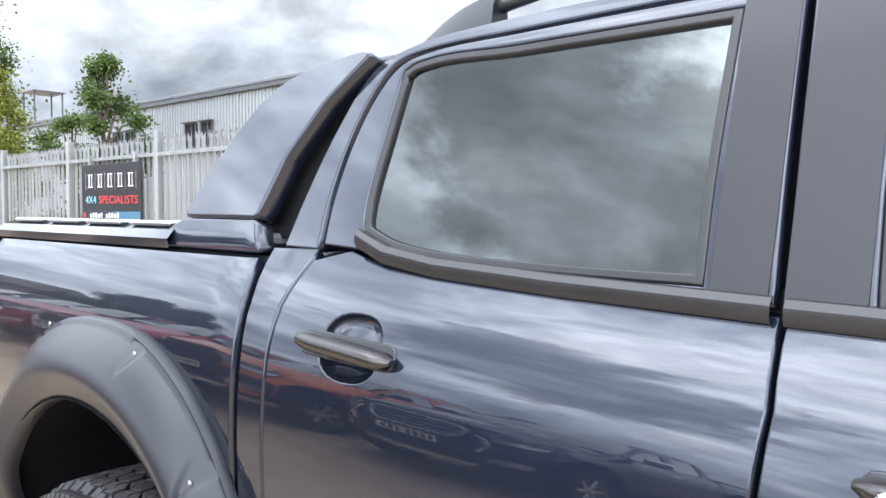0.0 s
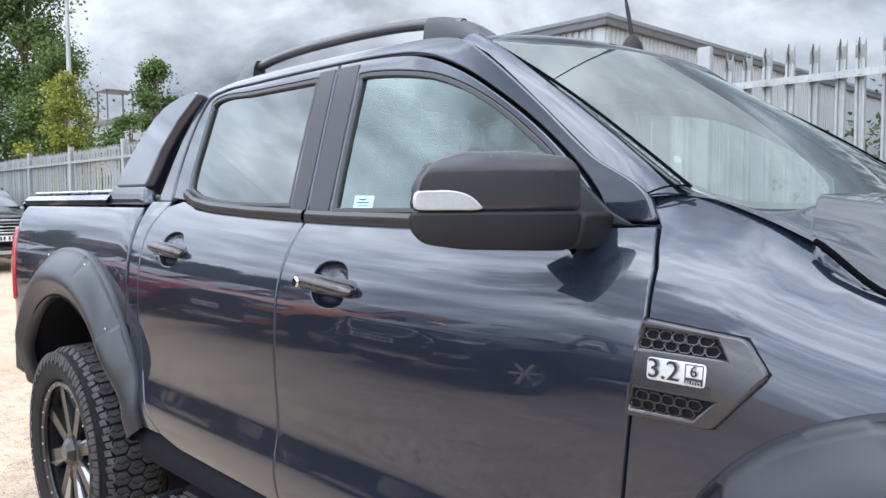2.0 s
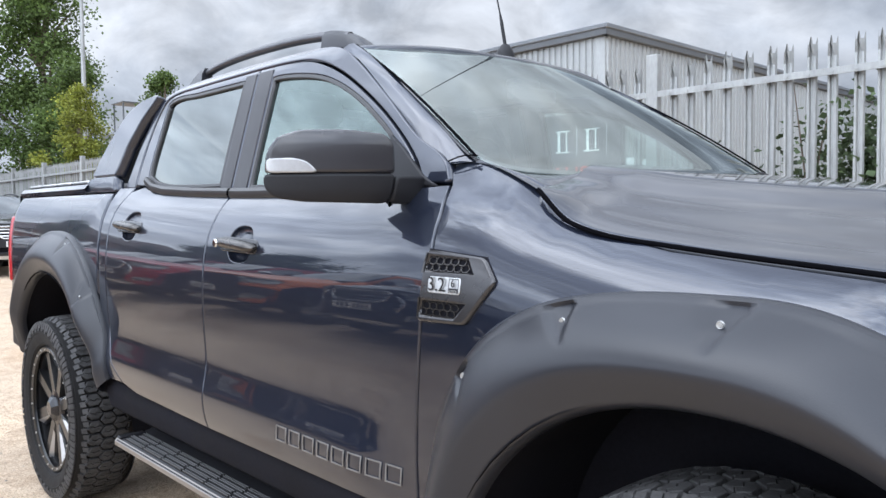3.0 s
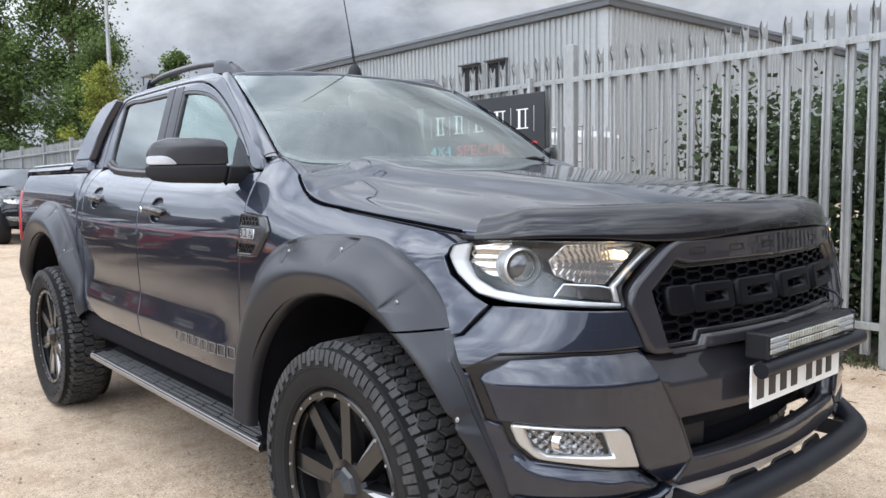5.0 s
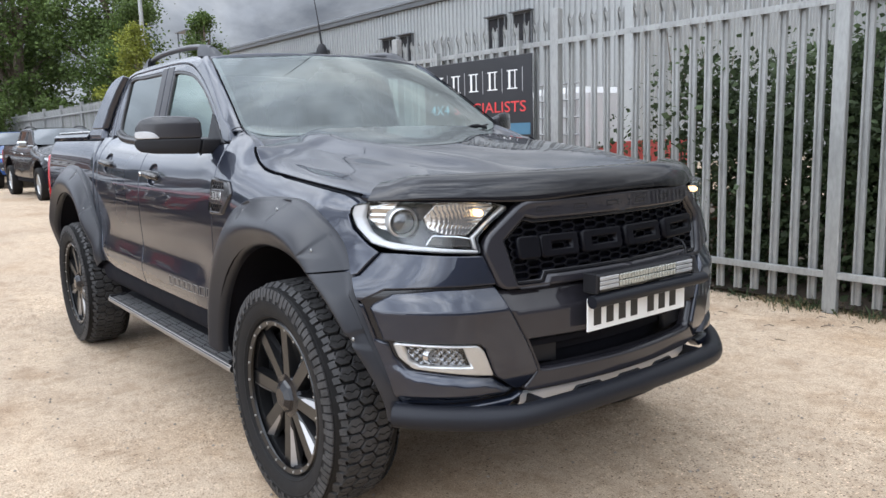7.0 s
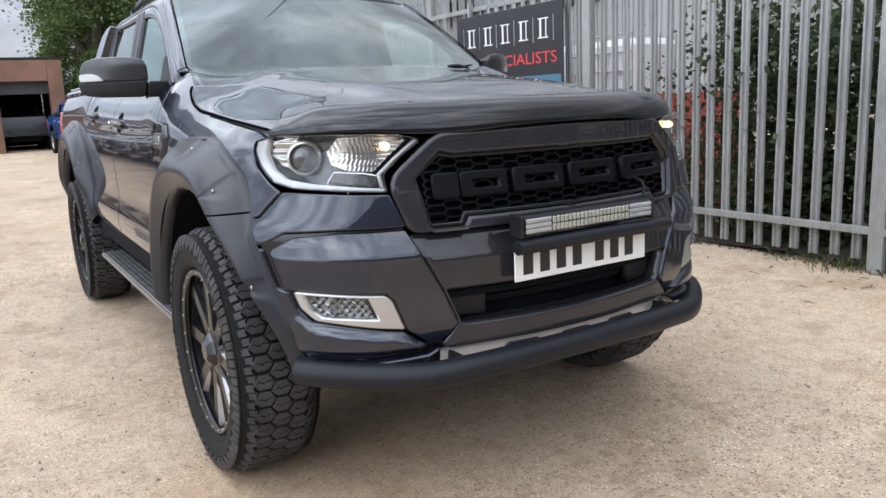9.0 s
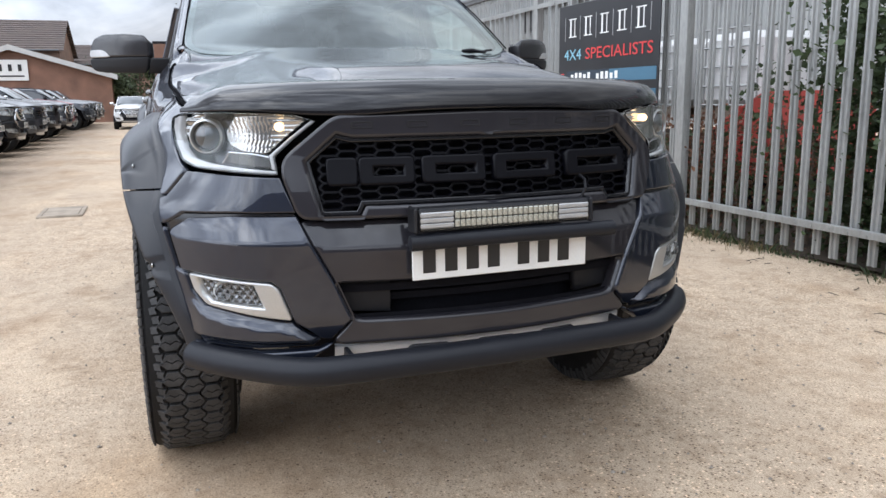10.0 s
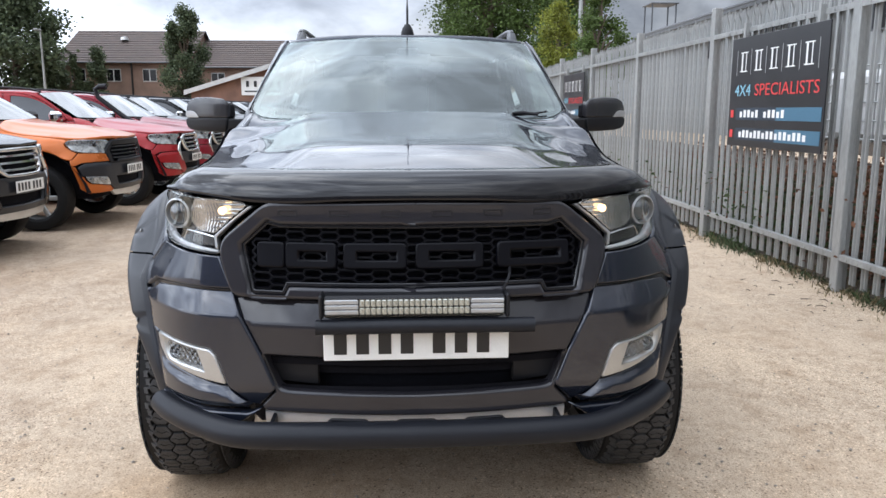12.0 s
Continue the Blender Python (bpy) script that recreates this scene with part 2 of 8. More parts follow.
def dense(pts, gap):
    """A closed outline with no side longer than gap."""
    out = []
    for k, p in enumerate(pts):
        q = pts[(k + 1) % len(pts)]
        n = max(1, math.ceil(math.dist(p, q) / gap))
        out += [tuple(lerp(p[j], q[j], i / n) for j in range(len(p))) for i in range(n)]
    return out


def signed(pts):
    return 0.5 * sum(pts[k - 1][0] * p[1] - p[0] * pts[k - 1][1] for k, p in enumerate(pts))


def shrunk(pts, d):
    """A counter-clockwise outline moved inwards by d."""
    out, n = [], len(pts)
    for k in range(n):
        a, b, c = pts[k - 1], pts[k], pts[(k + 1) % n]
        e0, e1 = Vector((b[0] - a[0], b[1] - a[1])), Vector((c[0] - b[0], c[1] - b[1]))
        if e0.length < 1e-9 or e1.length < 1e-9:
            e0 = e1 = e0 if e0.length > e1.length else e1
        e0.normalize(), e1.normalize()
        n0, n1 = Vector((-e0.y, e0.x)), Vector((-e1.y, e1.x))
        m = n0 + n1
        m = m.normalized() if m.length > 1e-6 else n0
        s = d / max(0.5, m.dot(n0))
        out.append((b[0] + m.x * s, b[1] + m.y * s))
    return out


def inside(px, py, poly):
    """Which of the points lie inside the outline."""
    hit = np.zeros(len(px), bool)
    for k in range(len(poly)):
        (x0, y0), (x1, y1) = poly[k - 1], poly[k]
        if y0 != y1:
            hit ^= ((y0 > py) != (y1 > py)) & (px < (x1 - x0) * (py - y0) / (y1 - y0) + x0)
    return hit


def clear_of(px, py, poly, d):
    ok = np.ones(len(px), bool)
    for k in range(len(poly)):
        (x0, y0), (x1, y1) = poly[k - 1], poly[k]
        dx, dy = x1 - x0, y1 - y0
        t = np.clip(((px - x0) * dx + (py - y0) * dy) / max(1e-12, dx * dx + dy * dy), 0, 1)
        ok &= (px - x0 - t * dx) ** 2 + (py - y0 - t * dy) ** 2 > d * d
    return ok


class Solid:
    """Points and faces of one mesh, with a normal a point where the surface gives one."""

    def __init__(self):
        self.v, self.f, self.n = [], [], []

    def add(self, vs, fs, ns=None):
        k = len(self.v)
        self.v += [tuple(p) for p in vs]
        self.f += [tuple(i + k for i in f) for f in fs]
        if ns is not None:
            self.n += [tuple(p) for p in ns]
        return self

    def box(self, c, s, r=0.004, m=None):
        """A box of full size s about c with chamfered edges."""
        h = [x / 2 for x in s]
        r = min(r, *(x * 0.9 for x in h))
        vs, idx = [], {}
        for sx in (-1, 1):
            for sy in (-1, 1):
                for sz in (-1, 1):
                    for ax in range(3):
                        p = [sx * (h[0] - (r if ax != 0 else 0)), sy * (h[1] - (r if ax != 1 else 0)), sz * (h[2] - (r if ax != 2 else 0))]
                        idx[sx, sy, sz, ax] = len(vs)
                        vs.append(p)
        fs = []
        for ax in range(3):
            for s0 in (-1, 1):
                q = []
                for a, b in ((-1, -1), (1, -1), (1, 1), (-1, 1)):
                    k = [0, 0, 0]
                    k[ax], k[(ax + 1) % 3], k[(ax + 2) % 3] = s0, a, b
                    q.append(idx[(*k, ax)])
                fs.append(q if s0 > 0 else q[::-1])
        for ax in range(3):
            b, c2 = (ax + 1) % 3, (ax + 2) % 3
            for sb in (-1, 1):
                for sc in (-1, 1):
                    def key(sa, face):
                        k = [0, 0, 0]
                        k[ax], k[b], k[c2] = sa, sb, sc
                        return idx[(*k, face)]
                    q = [key(-1, b), key(1, b), key(1, c2), key(-1, c2)]
                    fs.append(q if sb * sc < 0 else q[::-1])
        for sx in (-1, 1):
            for sy in (-1, 1):
                for sz in (-1, 1):
                    q = [idx[sx, sy, sz, 0], idx[sx, sy, sz, 1], idx[sx, sy, sz, 2]]
                    fs.append(q if sx * sy * sz > 0 else q[::-1])
        m = m or Matrix()
        return self.add([m @ Vector([p[i] for i in range(3)]) + Vector(c) if m is None else Vector(c) + (m.to_3x3() @ Vector(p)) for p in vs], fs)

    def tube(self, path, r, seg=12, caps=True):
        """A round bar along a path; r may differ from point to point."""
        path = [Vector(p) for p in path]
        rs = r if hasattr(r, "__len__") else [r] * len(path)
        k0, up = len(self.v), None
        for i, p in enumerate(path):
            d = (path[min(i + 1, len(path) - 1)] - path[max(i - 1, 0)]).normalized()
            if up is None:
                up = d.cross(Vector((0, 0, 1)) if abs(d.z) < 0.9 else Vector((1, 0, 0))).normalized()
            up = (up - d * up.dot(d)).normalized()
            w = d.cross(up)
            self.v += [tuple(p + rs[i] * (math.cos(a) * up + math.sin(a) * w)) for a in (2 * math.pi * j / seg for j in range(seg))]
        for i in range(len(path) - 1):
            for j in range(seg):
                a, b = k0 + i * seg + j, k0 + i * seg + (j + 1) % seg
                self.f.append((a, b, b + seg, a + seg))
        if caps:
            self.f.append(tuple(k0 + j for j in range(seg))[::-1])
            self.f.append(tuple(k0 + (len(path) - 1) * seg + j for j in range(seg)))
        return self

    def lathe(self, prof, m=None, seg=32, closed=False):
        """A profile of (radius, height) turned about z."""
        m, k0, n = m or Matrix(), len(self.v), len(prof)
        for j in range(seg):
            a = 2 * math.pi * j / seg
            self.v += [tuple(m @ Vector((r * math.cos(a), r * math.sin(a), h))) for r, h in prof]
        for j in range(seg):
            for i in range(n if closed else n - 1):
                a, b = k0 + j * n + i, k0 + ((j + 1) % seg) * n + i
                a2, b2 = k0 + j * n + (i + 1) % n, k0 + ((j + 1) % seg) * n + (i + 1) % n
                self.f.append((a, b, b2, a2))
        return self

    def prism(self, pts, h, m=None, r=0.0):
        """A flat outline raised to height h along z, with a chamfer r at the top."""
        m, k0 = m or Matrix(), len(self.v)
        if signed(pts) < 0:
            pts = pts[::-1]
        n, rings = len(pts), [(pts, 0.0), (pts, h - r)]
        if r:
            rings.append((shrunk(pts, r), h))
        for ring, z in rings:
            self.v += [tuple(m @ Vector((x, y, z))) for x, y in ring]
        for q in range(len(rings) - 1):
            for i in range(n):
                a, b = k0 + q * n + i, k0 + q * n + (i + 1) % n
                self.f.append((a, b, b + n, a + n))
        top = k0 + (len(rings) - 1) * n
        self.f += [tuple(k0 + i for i in range(n))[::-1], tuple(top + i for i in range(n))]
        return self

    def grid(self, rows, wrap=False):
        """A skin over rows of points."""
        k0, n = len(self.v), len(rows[0])
        for row in rows:
            self.v += [tuple(p) for p in row]
        for i in range(len(rows) - 1):
            for j in range(n if wrap else n - 1):
                a, b = k0 + i * n + j, k0 + i * n + (j + 1) % n
                self.f.append((a, b, b + n, a + n))
        return self

    def mirrored(self):
        s = Solid()
        s.v = [(x, -y, z) for x, y, z in self.v]
        s.f = [f[::-1] for f in self.f]
        s.n = [(x, -y, z) for x, y, z in self.n]
        return s


def part(name, solid, material, parent=None, label="", sharp=32, kind=""):
    """Links a Solid as one mesh object under a thing or a part."""
    me = bpy.data.meshes.new(name)
    me.from_pydata(solid.v, [], solid.f)
    me.materials.append(material)
    me.polygons.foreach_set("use_smooth", [True] * len(me.polygons))
    if len(solid.n) == len(solid.v) and solid.n:
        me.normals_split_custom_set_from_vertices(solid.n)
    elif sharp < 180:
        me.set_sharp_from_angle(angle=radians(sharp))
    me.update()
    ob = new(name, me)
    if parent is not None:
        ob.parent = parent
    if label or kind:
        tagged(ob, label=label, kind=kind)
    return ob


def thing(name, label, category, group="", kind="", at=None):
    ob = new(name)
    if at is not None:
        ob.matrix_basis = at
    return tagged(ob, label, category, group, kind)


def both(name, solid, material, parent, label="", sharp=32):
    return part(name, solid, material, parent, label, sharp), part(name, solid.mirrored(), material, parent, label, sharp)


def sheet(outline, fn, gap=0.05, thick=0.02, edge=0.003, holes=(), rib=None):
    """A curved panel: the outline in the plane of fn's two numbers, laid onto the surface fn, with rounded and turned-in edges."""
    def place(a, b):
        p = Vector(fn(a, b))
        e = 1e-3
        n = (Vector(fn(a + e, b)) - Vector(fn(a - e, b))).cross(Vector(fn(a, b + e)) - Vector(fn(a, b - e))).normalized()
        return p, n
    outline = outline if signed(outline) > 0 else outline[::-1]
    loops = [(dense(outline, gap), 1)] + [(dense(h if signed(h) > 0 else h[::-1], gap), -1) for h in holes]
    insets = [shrunk(p, edge * s) for p, s in loops]
    xs, ys = [p[0] for p in outline], [p[1] for p in outline]
    gx, gy = np.meshgrid(np.arange(min(xs) + gap / 2, max(xs), gap), np.arange(min(ys) + gap / 2, max(ys), gap * (1 if rib is None else rib)))
    gx = gx + (np.arange(gx.shape[0]) % 2)[:, None] * gap * 0.5
    gx, gy = gx.ravel(), gy.ravel()
    ok = inside(gx, gy, insets[0]) & clear_of(gx, gy, insets[0], gap * 0.35)
    for h in insets[1:]:
        ok &= ~inside(gx, gy, h) & clear_of(gx, gy, h, gap * 0.35)
    pts, edges = [], []
    for p in insets:
        k = len(pts)
        pts += [Vector(q) for q in p]
        edges += [(k + i, k + (i + 1) % len(p)) for i in range(len(p))]
    pts += [Vector((a, b)) for a, b in zip(gx[ok], gy[ok])]
    vs, _, fs, *_ = delaunay_2d_cdt(pts, edges, [], 0, 1e-7)
    cx = np.array([sum(vs[i].x for i in f) / 3 for f in fs])
    cy = np.array([sum(vs[i].y for i in f) / 3 for f in fs])
    keep = inside(cx, cy, insets[0])
    for h in insets[1:]:
        keep &= ~inside(cx, cy, h)
    s = Solid()
    both_ = [place(v.x, v.y) for v in vs]
    faces = []
    for f, k in zip(fs, keep):
        if k:
            a, b, c = (vs[i] for i in f)
            faces.append(tuple(f) if (b - a).cross(c - a) > 0 else tuple(f)[::-1])
    s.add([p for p, _ in both_], faces, [n for _, n in both_])
    for (loop, sign), inner in zip(loops, insets):
        n = len(loop)
        a, b = [place(*p) for p in inner], [place(*p) for p in loop]
        outs = [(b[i][0] - a[i][0]).normalized() for i in range(n)]
        rim = [b[i][0] - b[i][1] * edge for i in range(n)]
        soft = [(a[i][1] + outs[i] * 1.2).normalized() for i in range(n)]
        back = [b[i][0] - b[i][1] * thick for i in range(n)]
        for va, vb, na, nb in (([p for p, _ in a], rim, [q for _, q in a], soft), (rim, back, soft, outs)):
            quads = [(i, n + i, n + (i + 1) % n, (i + 1) % n) for i in range(n)]
            s.add(va + vb, quads if sign > 0 else [q[::-1] for q in quads], na + nb)
    return s


# ---- the pickup: surfaces ----
SIDE = ((0.45, 0.845), (0.56, 0.872), (0.63, 0.895), (0.70, 0.903), (0.755, 0.893), (0.81, 0.884), (0.92, 0.887), (1.04, 0.889), (1.14, 0.882), (1.22, 0.864), (1.285, 0.830), (1.335, 0.785), (1.37, 0.745), (1.42, 0.68))
PLAIN = ((0.45, 0.855), (0.60, 0.876), (0.80, 0.886), (0.92, 0.888), (1.04, 0.889), (1.14, 0.882), (1.22, 0.864), (1.285, 0.830), (1.335, 0.785), (1.37, 0.745), (1.42, 0.68))
BELT = ((-4.2, 1.41), (-2.8, 1.405), (-2.62, 1.375), (-2.3, 1.352), (-1.6, 1.335), (-1.0, 1.335), (-0.75, 1.345), (-0.55, 1.318), (-0.40, 1.272), (-0.14, 1.222), (0.18, 1.190), (0.40, 1.165), (0.65, 1.13))
TYRE_R, AXLE_Z, REAR_X, REAR_DIP = 0.425, 0.425, -3.22, 0.036


def half_width(x, z):
    """How far the body's side stands from the middle."""
    zz = z if z < 0.9 else 0.9 + (z - 0.9) * 0.435 / (curve_at(BELT, x) - 0.9)
    ledge = step(-0.72, -0.95, x) * step(-2.75, -2.6, x)
    w = lerp(curve_at(PLAIN, zz), curve_at(SIDE, zz), ledge)
    if x > 0.15:
        w -= 1.4 * (x - 0.15) ** 2 * step(0.8, 1.1, z)
    if x < -4.0:
        w -= 1.6 * (x + 4.0) ** 2
    return w


def side(off=0.0):
    return lambda x, z: (x, -half_width(x, z) - off, z)


def wing_skin(x, z):
    """The front wing: the flat side, drawn round the corner into the nose."""
    w = half_width(x, z)
    lo, hi = 0.4, 1.0
    for _ in range(20):
        mid = (lo + hi) / 2
        lo, hi = (mid, hi) if nose_x(mid, z) > x else (lo, mid)
    f = step(0.24, 0.40, x) * step(1.165, 1.10, z)
    return (x, -lerp(w, lo + 0.001, f), z)


def cab_width(z):
    return 0.752 - 0.277 * (z - 1.43) - 7.0 * max(0.0, z - 1.735) ** 2


def cab(off=0.0):
    return lambda x, z: (x, -cab_width(z) - off, z)


def nose_x(y, z):
    """How far forward the front stands."""
    y, f = abs(y), min(1.0, max(0.0, (z - 0.85) / 0.27))
    f = f * f * (3 - 2 * f)
    low = step(0.62, 0.5, z)
    return 0.835 - 0.035 * f - 0.03 * low - 0.28 * y * y - (2.2 + 3.1 * f) * max(0.0, y - 0.6) ** 2


def nose(off=0.0):
    return lambda y, z: (nose_x(y, z) + off, y, z)


def bonnet_z(x, y):
    y = abs(y)
    mid = curve_at(((-0.7, 1.406), (-0.45, 1.373), (-0.1, 1.333), (0.3, 1.290), (0.55, 1.255), (0.70, 1.221), (0.82, 1.172)), x)
    edge = curve_at(((-0.7, 1.38), (-0.45, 1.325), (-0.35, 1.268), (-0.14, 1.224), (0.18, 1.192), (0.40, 1.166), (0.82, 1.12)), x)
    z = mid - (mid - edge) * min(1.2, y / 0.785) ** 3.2
    lane = 0.50 - 0.10 * step(-0.5, 0.6, x)
    return z + (0.026 * step(lane + 0.075, lane - 0.075, y) - 0.015 * step(0.775, 0.66, y)) * step(0.72, 0.35, x)


def bonnet(off=0.0):
    return lambda x, y: (x, y, bonnet_z(x, y) + off)


def screen(off=0.0):
    def at(y, b):
        s = b / 0.69
        w = lerp(0.735, 0.628, s)
        u = (y / w) ** 2
        x = lerp(lerp(-0.60, -1.165, s), lerp(-0.672, -1.262, s), u)
        z = lerp(1.392, 1.788, s) + lerp(0.012, -0.024, s) * u + 0.016 * math.sin(math.pi * min(1, max(0, s)))
        return (x + off * 0.55, y, z + off * 0.83)
    return at


def roof_z(x, y):
    return 1.790 + 0.030 * (1 - ((x + 1.95) / 0.8) ** 2) - 0.036 * (abs(y) / 0.64) ** 3.5


def corner_y(x, z):
    """How far out the skin stands at the front corner, where side and nose meet."""
    w = half_width(min(x, 0.42), z)
    if x < 0.25:
        return w
    lo, hi = 0.4, 1.0
    for _ in range(24):
        mid = (lo + hi) / 2
        lo, hi = (mid, hi) if nose_x(mid, z) > x else (lo, mid)
    return lerp(min(w, lo), w, step(0.90, 0.98, z))


def arc(cx, cz, rx, rz, a0, a1, n, p=2.0):
    out = []
    for i in range(n + 1):
        a = radians(lerp(a0, a1, i / n))
        c, s = math.cos(a), math.sin(a)
        out.append((cx + rx * math.copysign(abs(c) ** (2 / p), c), cz + rz * math.copysign(abs(s) ** (2 / p), s)))
    return out


FRONT_EDGE = [(-0.712, 0.60), (-0.711, 0.73), (-0.702, 0.88), (-0.685, 1.06), (-0.668, 1.2), (-0.675, 1.28), (-0.70, 1.345)]
MID_EDGE = [(-1.725, 0.60), (-1.732, 0.80), (-1.738, 0.95), (-1.735, 1.15), (-1.728, 1.25), (-1.738, 1.345)]
REAR_EDGE = [(-2.43, 0.635), (-2.53, 0.70), (-2.585, 0.80), (-2.597, 0.95), (-2.598, 1.2), (-2.595, 1.29), (-2.58, 1.372)]


def shifted(pts, d):
    return [(x + d, z) for x, z in pts]


def simple_side():
    """The panels below the waist of one side: name and outline."""
    g = 0.0035
    fender = [(-0.56, 0.60)] + arc(0, AXLE_Z, 0.62, 0.62, 150, 58, 14) + [(0.385, 0.932)] + [(nose_x(y, z), z) for y, z in ((0.866, 0.927), (0.852, 0.933), (0.824, 0.967), (0.797, 1.001), (0.808, 1.020), (0.822, 1.068), (0.825, 1.113), (0.821, 1.145))] + [(0.378, 1.157), (0.18, 1.184), (-0.14, 1.215), (-0.33, 1.252), (-0.385, 1.275), (-0.43, 1.312), (-0.50, 1.348), (-0.66, 1.393), (-0.735, 1.401), (-0.752, 1.398)] + shifted(FRONT_EDGE, g)[::-1]
    front_door = shifted(FRONT_EDGE, -g) + [(-0.78, 1.342), (-1.2, 1.332), (-1.6, 1.338)] + shifted(MID_EDGE, g)[::-1]
    rear_door = shifted(MID_EDGE, -g) + [(-2.05, 1.350), (-2.3, 1.362), (-2.45, 1.38), (-2.5, 1.392)] + shifted(REAR_EDGE, g)[::-1] + [(-2.30, 0.612)]
    corner = shifted(REAR_EDGE, -g) + [(-2.585, 1.392), (-2.70, 1.392), (-2.683, 1.30), (-2.678, 1.2), (-2.676, 0.9), (-2.66, 0.66), (-2.55, 0.63)]
    bed = [(-2.70, 0.9), (-2.702, 1.2), (-2.707, 1.30), (-2.722, 1.371), (-3.4, 1.373), (-4.06, 1.374), (-4.12, 1.35), (-4.165, 1.28), (-4.195, 0.95), (-4.18, 0.70), (-4.02, 0.63), (-3.90, 0.63)] + arc(REAR_X, AXLE_Z, 0.66, 0.70, 162, 18, 16)[0:] + [(-2.66, 0.70), (-2.69, 0.75)]
    return [("front_wing", fender), ("front_door", front_door), ("rear_door", rear_door), ("cab_corner", corner), ("bed_side", bed)]


UPPER_OUT = [(-0.712, 1.356), (-0.738, 1.400), (-0.86, 1.47), (-1.02, 1.59), (-1.20, 1.715), (-1.275, 1.757), (-1.36, 1.778), (-1.55, 1.790), (-1.9, 1.797), (-2.30, 1.790), (-2.43, 1.775), (-2.53, 1.735), (-2.60, 1.63), (-2.655, 1.50), (-2.69, 1.392)]
UPPER_IN = [(-2.588, 1.39), (-2.585, 1.48), (-2.56, 1.60), (-2.52, 1.69), (-2.475, 1.740), (-2.42, 1.757), (-2.2, 1.765), (-1.75, 1.768), (-1.56, 1.762), (-1.42, 1.746), (-1.28, 1.700), (-1.10, 1.605), (-0.95, 1.505), (-0.84, 1.41), (-0.80, 1.355), (-0.73, 1.352)]
FRONT_FRAME = [(-0.812, 1.35), (-0.848, 1.402), (-0.955, 1.497), (-1.105, 1.597), (-1.285, 1.692), (-1.425, 1.738), (-1.56, 1.754), (-1.744, 1.760), (-1.742, 1.5), (-1.738, 1.35)]
FRONT_OPEN = [(-0.87, 1.362), (-0.93, 1.455), (-1.04, 1.540), (-1.18, 1.622), (-1.33, 1.682), (-1.46, 1.708), (-1.60, 1.722), (-1.645, 1.722), (-1.648, 1.5), (-1.645, 1.358)]
REAR_FRAME = [(-1.751, 1.354), (-1.755, 1.5), (-1.756, 1.760), (-2.2, 1.757), (-2.41, 1.749), (-2.465, 1.732), (-2.508, 1.685), (-2.547, 1.60), (-2.572, 1.48), (-2.574, 1.40), (-2.45, 1.392), (-2.3, 1.372), (-2.05, 1.358)]
REAR_OPEN = [(-1.838, 1.372), (-1.84, 1.5), (-1.832, 1.735), (-2.2, 1.736), (-2.42, 1.735), (-2.452, 1.722), (-2.468, 1.60), (-2.48, 1.45), (-2.472, 1.425), (-2.40, 1.400), (-2.29, 1.384), (-2.05, 1.374)]


def soft(pts, closed=False, n=5):
    """A smooth line through the points that keeps sharp corners."""
    v, m = [Vector(p) for p in pts], len(pts)

    def slope(i, along):
        """The direction of the line at point i; along is the side that ends or starts there."""
        if not closed and i in (0, m - 1):
            return along
        a, c = v[i % m] - v[(i - 1) % m], v[(i + 1) % m] - v[i % m]
        return along if a.angle(c) > 0.62 else (a.normalized() + c.normalized()).normalized() * along.length

    out = []
    for i in range(m if closed else m - 1):
        p, q = v[i], v[(i + 1) % m]
        t0, t1 = slope(i, q - p), slope((i + 1) % m if closed else i + 1, q - p)
        steps = n if (q - p).length > 0.03 else 2
        for k in range(steps):
            f = k / steps
            out.append(tuple(p * (2 * f**3 - 3 * f**2 + 1) + t0 * (f**3 - 2 * f**2 + f) + q * (3 * f**2 - 2 * f**3) + t1 * (f**3 - f**2)))
    return out if closed else out + [tuple(pts[-1])]


UPPER_OUT, UPPER_IN = soft(UPPER_OUT), soft(UPPER_IN)
FRONT_FRAME, FRONT_OPEN, REAR_FRAME, REAR_OPEN = (soft(q, True) for q in (FRONT_FRAME, FRONT_OPEN, REAR_FRAME, REAR_OPEN))


def strip(outer, inner):
    """An outline between an outer and an inner open line."""
    return outer + inner


def profile(v, base, lip):
    """How far a flare stands out at v, from its bead (0) over the swell and the crease to the opening (1)."""
    swell = base + 0.006 + (lip - base - 0.006) * (1 - (1 - min(1.0, v / 0.62)) ** 1.7)
    bead = 0.010 * max(0.0, 1 - v / 0.07) ** 0.5
    return swell + bead - 0.034 * max(0.0, (v - 0.62) / 0.38) ** 1.25 - 0.020 * max(0.0, (v - 0.95) / 0.05) ** 2


